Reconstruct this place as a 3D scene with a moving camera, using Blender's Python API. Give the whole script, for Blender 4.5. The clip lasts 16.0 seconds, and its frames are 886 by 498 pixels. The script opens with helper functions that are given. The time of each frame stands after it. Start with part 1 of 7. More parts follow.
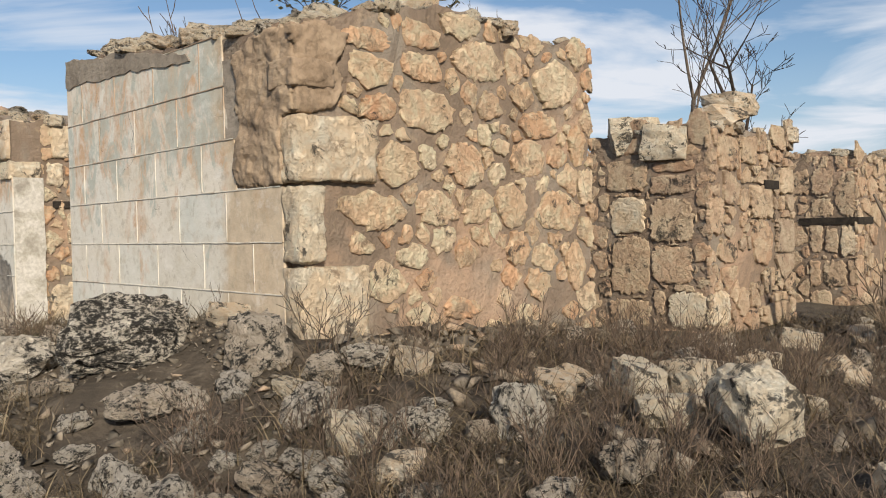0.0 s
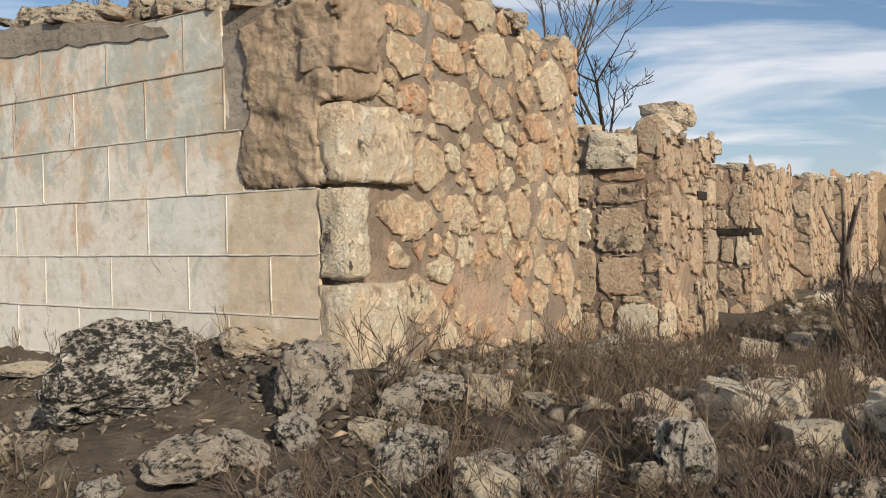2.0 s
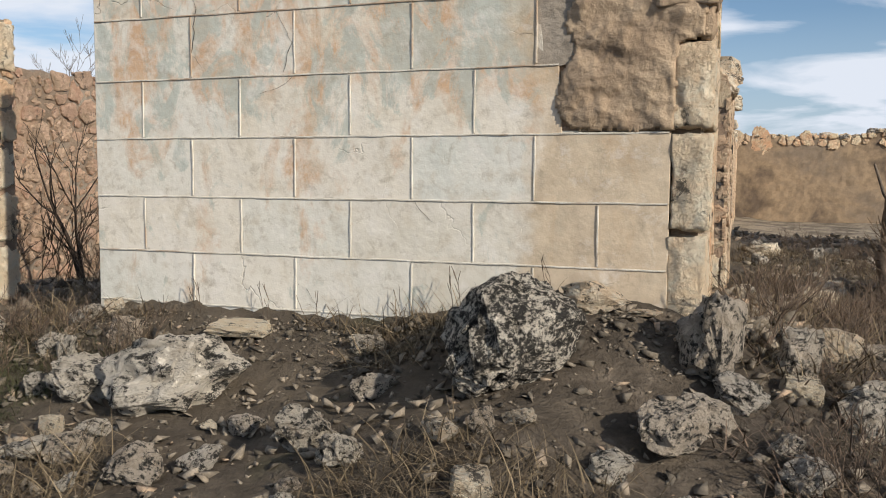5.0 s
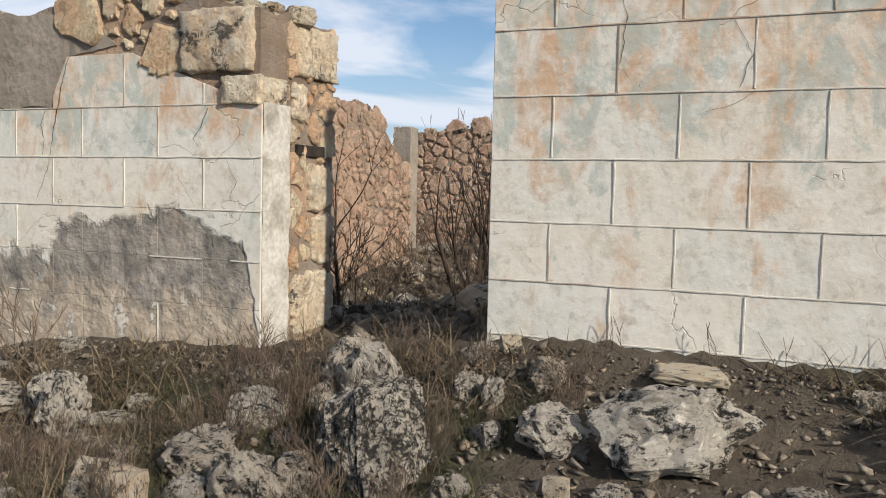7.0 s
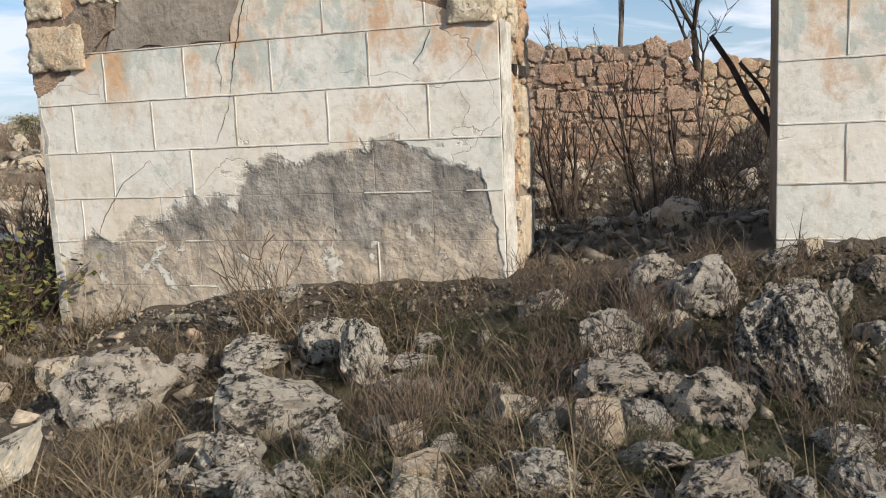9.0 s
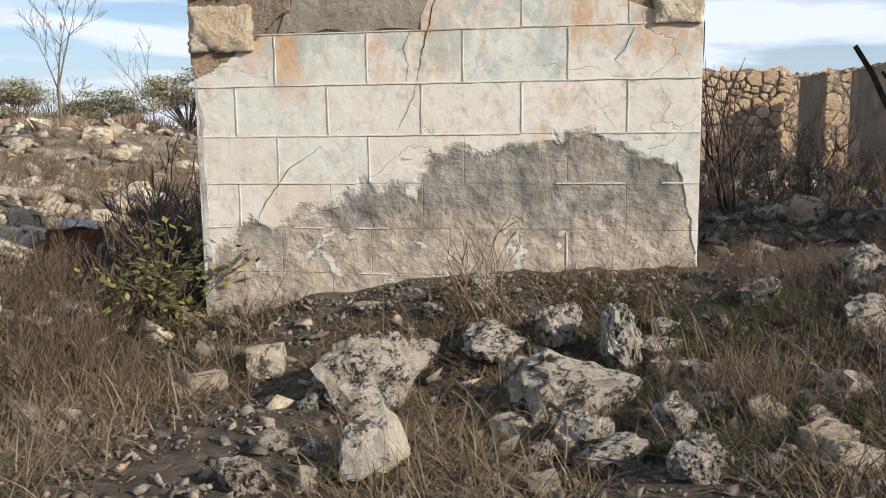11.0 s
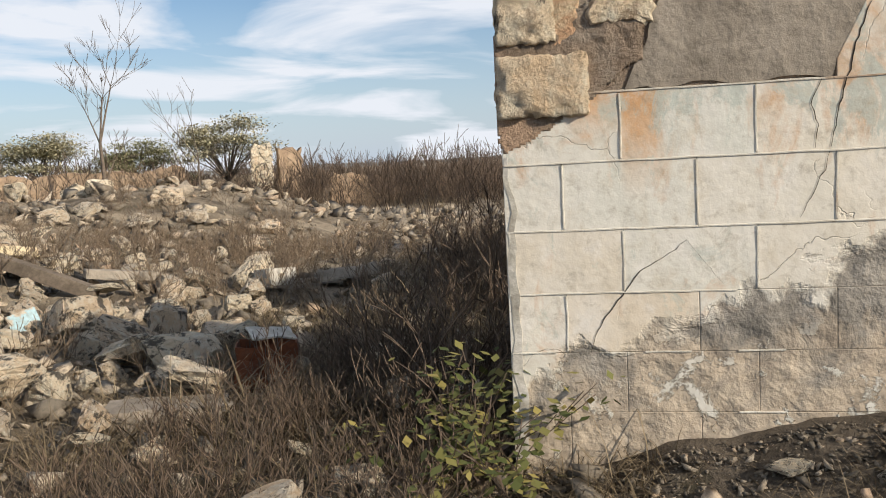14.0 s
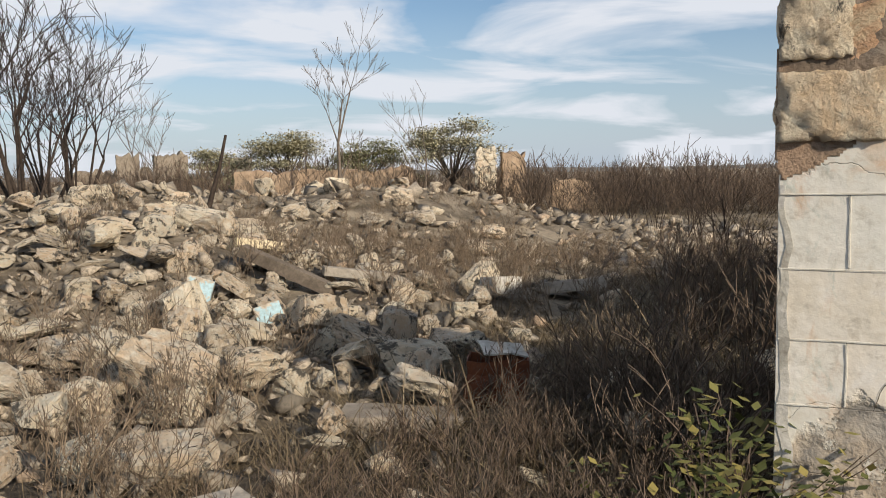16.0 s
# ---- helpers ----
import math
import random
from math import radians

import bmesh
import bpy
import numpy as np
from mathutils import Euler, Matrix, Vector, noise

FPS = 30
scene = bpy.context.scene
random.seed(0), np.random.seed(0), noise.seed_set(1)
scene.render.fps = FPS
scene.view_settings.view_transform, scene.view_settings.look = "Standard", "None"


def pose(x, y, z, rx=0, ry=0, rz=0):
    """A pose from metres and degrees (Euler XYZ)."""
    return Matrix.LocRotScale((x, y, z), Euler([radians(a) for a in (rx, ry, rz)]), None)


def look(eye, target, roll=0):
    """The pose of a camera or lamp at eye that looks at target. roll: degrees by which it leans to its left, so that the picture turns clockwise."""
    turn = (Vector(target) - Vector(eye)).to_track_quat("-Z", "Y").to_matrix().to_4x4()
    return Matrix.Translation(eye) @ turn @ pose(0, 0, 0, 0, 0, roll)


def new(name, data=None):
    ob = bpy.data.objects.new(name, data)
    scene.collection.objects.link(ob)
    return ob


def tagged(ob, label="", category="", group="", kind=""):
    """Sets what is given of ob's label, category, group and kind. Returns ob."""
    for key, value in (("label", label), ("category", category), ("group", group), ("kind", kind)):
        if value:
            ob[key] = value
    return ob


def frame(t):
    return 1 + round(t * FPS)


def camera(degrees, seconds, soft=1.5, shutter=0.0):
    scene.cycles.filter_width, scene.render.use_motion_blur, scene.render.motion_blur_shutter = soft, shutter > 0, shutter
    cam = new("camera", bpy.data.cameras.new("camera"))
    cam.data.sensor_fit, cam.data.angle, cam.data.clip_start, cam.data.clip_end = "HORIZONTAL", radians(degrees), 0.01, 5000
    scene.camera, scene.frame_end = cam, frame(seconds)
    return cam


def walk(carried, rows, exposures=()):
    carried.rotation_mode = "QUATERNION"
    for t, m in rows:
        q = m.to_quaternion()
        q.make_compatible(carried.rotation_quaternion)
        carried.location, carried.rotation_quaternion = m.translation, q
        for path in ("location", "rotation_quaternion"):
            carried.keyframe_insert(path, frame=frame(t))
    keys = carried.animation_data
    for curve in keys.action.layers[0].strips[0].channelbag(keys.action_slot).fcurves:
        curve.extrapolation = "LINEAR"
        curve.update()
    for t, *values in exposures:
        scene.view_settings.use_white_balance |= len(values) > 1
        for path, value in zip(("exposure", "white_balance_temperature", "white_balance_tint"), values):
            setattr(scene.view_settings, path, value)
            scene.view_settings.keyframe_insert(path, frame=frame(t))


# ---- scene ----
import itertools

cam = camera(54.8, 16.0, soft=1.0)
METRES, EYE, TILT, LEAN, TURN = 16.0, 1.5, 0.0, 0.0, 0.0
ROWS = [
    (0.0, 0.0, 0.0, 0.0, -0.03, -1.23, 1.22),
    (0.5, -0.0183, 0.0128, -0.0016, -0.1, -1.83, 1.61),
    (1.0, -0.041, 0.0326, 0.0038, -3.69, -1.3, 1.58),
    (1.5, -0.0611, 0.0439, 0.0009, -7.38, -1.91, 0.82),
    (2.0, -0.0993, 0.0597, 0.0023, -13.26, -0.86, 1.07),
    (2.5, -0.1306, 0.08, 0.0002, -20.22, -0.45, 1.5),
    (3.0, -0.1628, 0.1073, 0.0069, -25.48, -0.76, 0.66),
    (3.5, -0.1939, 0.1168, 0.0067, -27.53, -2.72, 0.15),
    (6.0, -0.3271, 0.1895, 0.0034, -24.15, -4.65, -1.06),
    (6.5, -0.3546, 0.2171, 0.0096, -22.41, -3.79, -1.45),
    (7.0, -0.3928, 0.2437, 0.0066, -22.05, -3.69, -1.36),
    (7.5, -0.4211, 0.2636, 0.005, -22.83, -4.43, 0.21),
    (8.0, -0.4499, 0.2896, 0.0063, -24.4, -4.28, 0.18),
    (8.5, -0.4898, 0.3028, 0.0033, -27.0, -5.89, 1.59),
    (9.0, -0.5261, 0.3209, 0.0005, -28.54, -8.0, 2.53),
    (9.5, -0.5616, 0.3407, 0.0014, -28.59, -6.98, 1.75),
    (12.0, -0.6844, 0.4547, 0.0006, -40.04, -9.36, 0.74),
    (12.5, -0.6853, 0.5014, 0.0113, -38.22, -8.46, 1.47),
    (13.0, -0.6977, 0.5358, 0.0162, -38.04, -7.39, 2.75),
    (13.5, -0.7057, 0.5551, 0.0221, -38.46, -7.02, 3.4),
    (14.0, -0.7038, 0.5778, 0.0257, -36.64, -6.1, 3.03),
    (14.5, -0.7001, 0.5938, 0.0307, -32.7, -5.05, 2.27),
    (15.0, -0.7009, 0.5967, 0.0307, -28.67, -4.97, 1.98),
    (15.5, -0.7036, 0.599, 0.031, -25.02, -5.39, 1.52),
    (16.0, -0.7066, 0.5988, 0.0317, -22.14, -5.36, 1.01),
]
walk(cam, [(t, pose(0, 0, EYE, TILT, LEAN, TURN) @ pose(METRES * x, METRES * y, METRES * z, 90 + pitch, roll, yaw)) for t, x, y, z, yaw, pitch, roll in ROWS],
     exposures=((0.0, 0.0, 6500, 10), (3.5, 0.0, 6500, 10), (6.0, 0.04, 6150, 10), (6.5, 0.05, 6150, 10), (7.5, 0.0, 6200, 10), (8.5, 0.02, 6200, 10), (9.0, 0.20, 6150, 10), (12.0, 0.26, 6250, 10), (13.5, 0.15, 6500, 10), (15.0, 0.02, 6500, 10), (16.0, -0.03, 6500, 10)))

# the light: low late sun through thin cloud, from behind and to the right of the walk
SUN_DIR = Vector((0.30, -0.93, 0.50)).normalized()      # towards the sun
world = bpy.data.worlds.new("sky")
scene.world = world
world.use_nodes = True


def link(tree, a, b):
    tree.links.new(a, b)


def build_sky():
    tree = world.node_tree
    tree.nodes.clear()
    n = tree.nodes.new
    sky = n("ShaderNodeTexSky")
    sky.sky_type = 'NISHITA'
    sky.sun_disc = False
    sky.sun_elevation = math.asin(SUN_DIR.z)
    sky.sun_rotation = math.atan2(SUN_DIR.x, SUN_DIR.y)
    sky.air_density, sky.dust_density, sky.ozone_density = 1.0, 0.3, 3.0
    coord = n("ShaderNodeTexCoord")
    split = n("ShaderNodeSeparateXYZ")
    link(tree, coord.outputs["Generated"], split.inputs[0])
    # streaky cloud sheet: the direction flattened on to a high plane
    up = n("ShaderNodeMath"); up.operation = 'MAXIMUM'; up.inputs[1].default_value = 0.02
    link(tree, split.outputs["Z"], up.inputs[0])
    up2 = n("ShaderNodeMath"); up2.operation = 'ADD'; up2.inputs[1].default_value = 0.12
    link(tree, up.outputs[0], up2.inputs[0])
    dx = n("ShaderNodeMath"); dx.operation = 'DIVIDE'
    dy = n("ShaderNodeMath"); dy.operation = 'DIVIDE'
    link(tree, split.outputs["X"], dx.inputs[0]); link(tree, up2.outputs[0], dx.inputs[1])
    link(tree, split.outputs["Y"], dy.inputs[0]); link(tree, up2.outputs[0], dy.inputs[1])
    flat = n("ShaderNodeCombineXYZ")
    link(tree, dx.outputs[0], flat.inputs[0]); link(tree, dy.outputs[0], flat.inputs[1])
    stretch = n("ShaderNodeMapping")
    stretch.inputs["Rotation"].default_value = (0, 0, radians(25))
    stretch.inputs["Scale"].default_value = (0.75, 0.95, 1)
    link(tree, flat.outputs[0], stretch.inputs[0])
    noise_a = n("ShaderNodeTexNoise")
    noise_a.inputs["Scale"].default_value = 0.95
    noise_a.inputs["Detail"].default_value = 7
    noise_a.inputs["Roughness"].default_value = 0.52
    noise_a.inputs["Distortion"].default_value = 0.5
    link(tree, stretch.outputs[0], noise_a.inputs["Vector"])
    ramp = n("ShaderNodeValToRGB")
    ramp.color_ramp.elements[0].position, ramp.color_ramp.elements[1].position = 0.46, 0.575
    link(tree, noise_a.outputs["Fac"], ramp.inputs[0])
    # thicker near the horizon
    haze = n("ShaderNodeMapRange")
    haze.inputs["From Min"].default_value, haze.inputs["From Max"].default_value = 0.0, 0.18
    haze.inputs["To Min"].default_value, haze.inputs["To Max"].default_value = 0.85, 0.0
    link(tree, split.outputs["Z"], haze.inputs[0])
    veil = n("ShaderNodeMix"); veil.data_type = 'RGBA'
    link(tree, haze.outputs[0], veil.inputs["Factor"])
    link(tree, sky.outputs[0], veil.inputs["A"])
    veil.inputs["B"].default_value = HAZE
    less = n("ShaderNodeMath"); less.operation = 'MULTIPLY'; less.inputs[1].default_value = 0.95
    link(tree, ramp.outputs[0], less.inputs[0])
    mix = n("ShaderNodeMix"); mix.data_type = 'RGBA'
    link(tree, less.outputs[0], mix.inputs["Factor"])
    link(tree, veil.outputs["Result"], mix.inputs["A"])
    mix.inputs["B"].default_value = CLOUD
    back = n("ShaderNodeBackground")
    back.inputs["Strength"].default_value = SKY_STRENGTH
    link(tree, mix.outputs["Result"], back.inputs["Color"])
    out = n("ShaderNodeOutputWorld")
    link(tree, back.outputs[0], out.inputs[0])


CLOUD = (7.9, 8.2, 8.8, 1)
HAZE = (4.7, 5.6, 6.9, 1)
SKY_STRENGTH = 0.10
build_sky()
sun_data = bpy.data.lights.new("sun", 'SUN')
sun_data.energy, sun_data.angle, sun_data.color = 5.0, radians(1.2), (1.0, 0.885, 0.73)
sun = new("sun", sun_data)
sun.matrix_world = look((20, -30, 25), Vector((20, -30, 25)) - SUN_DIR)


# ---- materials ----
class Nodes:
    """A small builder for node materials."""

    def __init__(self, name):
        self.mat = bpy.data.materials.new(name)
        self.mat.use_nodes = True
        self.tree = self.mat.node_tree
        self.bsdf = self.tree.nodes["Principled BSDF"]
        self.coord = self.tree.nodes.new("ShaderNodeTexCoord").outputs["Object"]

    def put(self, value, socket):
        if isinstance(value, bpy.types.NodeSocket):
            self.tree.links.new(value, socket)
        else:
            socket.default_value = value

    def noise(self, scale, detail=4, rough=0.55, distort=0.0, vector=None):
        t = self.tree.nodes.new("ShaderNodeTexNoise")
        for key, v in (("Scale", scale), ("Detail", detail), ("Roughness", rough), ("Distortion", distort)):
            t.inputs[key].default_value = v
        self.put(vector or self.coord, t.inputs["Vector"])
        return t.outputs["Fac"]

    def voronoi(self, scale, feature='DISTANCE_TO_EDGE', vector=None):
        t = self.tree.nodes.new("ShaderNodeTexVoronoi")
        t.feature = feature
        t.inputs["Scale"].default_value = scale
        self.put(vector or self.coord, t.inputs["Vector"])
        return t.outputs["Distance"]

    def ramp(self, fac, *stops):
        t = self.tree.nodes.new("ShaderNodeValToRGB")
        els = t.color_ramp.elements
        while len(els) < len(stops):
            els.new(0.5)
        for el, (p, c) in zip(els, stops):
            el.position = p
            el.color = (c, c, c, 1) if isinstance(c, (int, float)) else (*c, 1)
        self.put(fac, t.inputs[0])
        return t.outputs["Color"]

    def mix(self, fac, a, b, kind='MIX'):
        t = self.tree.nodes.new("ShaderNodeMix")
        t.data_type, t.blend_type = 'RGBA', kind
        self.put(fac, t.inputs["Factor"])
        for v, s in ((a, "A"), (b, "B")):
            self.put((*v, 1) if isinstance(v, tuple) and len(v) == 3 else v, t.inputs[s])
        return t.outputs["Result"]

    def math(self, op, a, b=0.0, clamp=False):
        t = self.tree.nodes.new("ShaderNodeMath")
        t.operation, t.use_clamp = op, clamp
        self.put(a, t.inputs[0]); self.put(b, t.inputs[1])
        return t.outputs[0]

    def axis(self, which):
        t = self.tree.nodes.new("ShaderNodeSeparateXYZ")
        self.put(self.coord, t.inputs[0])
        return t.outputs[which]

    def stretched(self, scale, turn=(0, 0, 0)):
        t = self.tree.nodes.new("ShaderNodeMapping")
        t.inputs["Scale"].default_value = scale
        t.inputs["Rotation"].default_value = [radians(a) for a in turn]
        self.put(self.coord, t.inputs[0])
        return t.outputs[0]

    def random(self):
        return self.tree.nodes.new("ShaderNodeObjectInfo").outputs["Random"]

    def island(self):
        return self.tree.nodes.new("ShaderNodeNewGeometry").outputs["Random Per Island"]

    def shifted(self, amount):
        """Object coordinates moved by the object's random number, so alike pieces differ."""
        t = self.tree.nodes.new("ShaderNodeVectorMath")
        t.operation = 'ADD'
        self.put(self.coord, t.inputs[0])
        self.put(self.math('MULTIPLY', self.random(), amount), t.inputs[1])
        return t.outputs[0]

    def finish(self, color, rough=0.9, height=None, strength=0.5, distance=0.02):
        self.put((*color, 1) if isinstance(color, tuple) else color, self.bsdf.inputs["Base Color"])
        self.put(rough, self.bsdf.inputs["Roughness"])
        self.bsdf.inputs["Specular IOR Level"].default_value = 0.25
        if height is not None:
            b = self.tree.nodes.new("ShaderNodeBump")
            b.inputs["Strength"].default_value, b.inputs["Distance"].default_value = strength, distance
            self.put(height, b.inputs["Height"])
            self.tree.links.new(b.outputs[0], self.bsdf.inputs["Normal"])
        return self.mat


def stone_material(name, tones, lichen=0.25, dark=(0.05, 0.047, 0.042), scale=1.0, pitted=0.025, smear=0.0):
    """Weathered limestone: tones by piece and in drifting patches, pits, and dark lichen in fine speckled blotches."""
    m = Nodes(name)
    v = m.shifted(37.0)
    step = 1.0 / (len(tones) - 1)
    base = m.ramp(m.random(), *[(i * step, c) for i, c in enumerate(tones)])
    drift = m.noise(1.1 * scale, 6, 0.65, 0.8)
    base = m.mix(m.ramp(drift, (0.48, 0.0), (0.66, 0.45)), base, tones[0])
    patch = m.noise(4.5 * scale, 7, 0.68, 0.6, v)
    base = m.mix(m.ramp(patch, (0.44, 0.0), (0.66, 0.6)), base, tuple(min(0.72, 1.25 * c + 0.04) for c in tones[1]))
    base = m.mix(m.ramp(patch, (0.28, 0.4), (0.38, 0.0)), base, tuple(0.62 * c for c in tones[-1]))
    grain = m.noise(42 * scale, 8, 0.75, 0, v)
    base = m.mix(m.ramp(grain, (0.26, 0.55), (0.37, 0.0)), base, tuple(0.36 * c for c in tones[-1]))
    broad = m.noise(2.6 * scale, 4, 0.6, 0.5, v)
    fine = m.noise(9.5 * scale, 11, 0.80, 0.8, v)
    speck = m.math('ADD', m.math('MULTIPLY', broad, 0.55), m.math('MULTIPLY', fine, 0.55))
    cut = 0.655 - 0.10 * lichen
    base = m.mix(m.ramp(speck, (cut - 0.02, 0.0), (cut + 0.025, 0.9)), base, dark)
    if smear:
        # mortar wiped over the faces and into the pits
        wiped = m.noise(2.7, 10, 0.72, 0.35)
        base = m.mix(m.ramp(wiped, (0.60 - 0.1 * smear, 0.0), (0.66 - 0.1 * smear, 0.85)), base, m.ramp(m.noise(1.1, 6), (0.4, (0.32, 0.23, 0.155)), (0.6, (0.43, 0.32, 0.22))))
        stain = m.noise(6.0, 10, 0.76, 0.2)
        base = m.mix(m.ramp(stain, (0.36, 0.55), (0.46, 0.0)), base, (0.27, 0.185, 0.12))
    pits = m.ramp(m.noise(15 * scale, 7, 0.72, 0.3, v), (0.34, 0.0), (0.56, 1.0))
    h = m.math('ADD', m.math('MULTIPLY', pits, 0.7), m.math('MULTIPLY', grain, 0.7))
    h = m.math('ADD', h, m.math('MULTIPLY', patch, 0.8))
    return m.finish(base, 0.95, h, 0.95, pitted)


M_STONE = stone_material("limestone_rubble", ((0.66, 0.43, 0.26), (0.74, 0.57, 0.38), (0.69, 0.41, 0.24), (0.76, 0.61, 0.42), (0.66, 0.38, 0.22), (0.62, 0.45, 0.30)), 0.1, pitted=0.032, smear=0.35)
M_PINK = stone_material("pinkish_rubble", ((0.44, 0.29, 0.205), (0.52, 0.375, 0.265), (0.45, 0.275, 0.19), (0.40, 0.29, 0.21)), 0.25, pitted=0.03, smear=0.8)
M_PIER = stone_material("weathered_pier_stone", ((0.54, 0.385, 0.255), (0.64, 0.475, 0.325), (0.54, 0.345, 0.22), (0.46, 0.35, 0.25)), 0.3, pitted=0.03, smear=0.55)
M_PALE = stone_material("pale_corner_stone", ((0.75, 0.59, 0.40), (0.77, 0.635, 0.455), (0.71, 0.535, 0.35)), 0.2, pitted=0.028, smear=0.5)


def rock_material(name="lichened_rock", bald=0.0, patches=0.46, grain=15):
    """Karst limestone under a crust of near-black lichen, bleached white where the crust is gone."""
    m = Nodes(name)
    v = m.shifted(37.0)
    white = m.ramp(m.random(), (0.0, (0.56, 0.50, 0.41)), (0.4, (0.68, 0.62, 0.52)), (0.7, (0.52, 0.43, 0.33)), (1.0, (0.62, 0.57, 0.49)))
    broad = m.noise(4.4, 6, 0.68, 0.3, v)
    crust = m.noise(grain, 12, 0.82, 0.25, v)
    amount = m.math('ADD', m.math('MULTIPLY', broad, patches), m.math('MULTIPLY', crust, 1.08 - patches))
    white = m.mix(m.ramp(m.noise(3.1, 6, 0.6, 0.4, v), (0.50, 0.0), (0.66, 0.6)), white, (0.30, 0.24, 0.175))
    mid = m.mix(m.ramp(amount, (0.545 + bald, 0.0), (0.57 + bald, 1.0)), white, (0.17, 0.155, 0.13))
    c = m.mix(m.ramp(amount, (0.575 + bald, 0.0), (0.598 + bald, 1.0)), mid, (0.04, 0.037, 0.032))
    pits = m.ramp(m.noise(12, 9, 0.75, 0.4, v), (0.32, 0.0), (0.58, 1.0))
    h = m.math('ADD', pits, m.math('MULTIPLY', crust, 0.8))
    return m.finish(c, 0.95, h, 0.9, 0.03)


M_ROCK = rock_material()
M_CRUST = rock_material("crusted_rock", -0.035, 0.26, 20)
M_FIELD = stone_material("broken_limestone", ((0.68, 0.56, 0.395), (0.75, 0.64, 0.475), (0.62, 0.465, 0.31), (0.50, 0.415, 0.31)), 0.6, scale=1.2, pitted=0.02)


def mortar_material():
    m = Nodes("lime_mortar")
    broad = m.noise(1.6, 6, 0.62, 0.3)
    fine = m.noise(45, 6, 0.7)
    c = m.ramp(broad, (0.32, (0.19, 0.145, 0.105)), (0.5, (0.27, 0.205, 0.15)), (0.62, (0.29, 0.25, 0.20)), (0.75, (0.36, 0.285, 0.21)))
    c = m.mix(m.ramp(m.noise(0.75, 7, 0.6, 0.6), (0.53, 0.0), (0.62, 0.7)), c, (0.52, 0.355, 0.24))
    c = m.mix(m.ramp(m.noise(5, 8, 0.7, 0.5), (0.58, 0.0), (0.70, 0.5)), c, (0.54, 0.41, 0.27))
    c = m.mix(m.ramp(fine, (0.3, 0.6), (0.47, 0.0)), c, (0.15, 0.11, 0.08))
    h = m.math('ADD', m.noise(9, 6, 0.65), m.math('MULTIPLY', fine, 0.5))
    return m.finish(c, 0.95, h, 0.9, 0.05)


M_MORTAR = mortar_material()


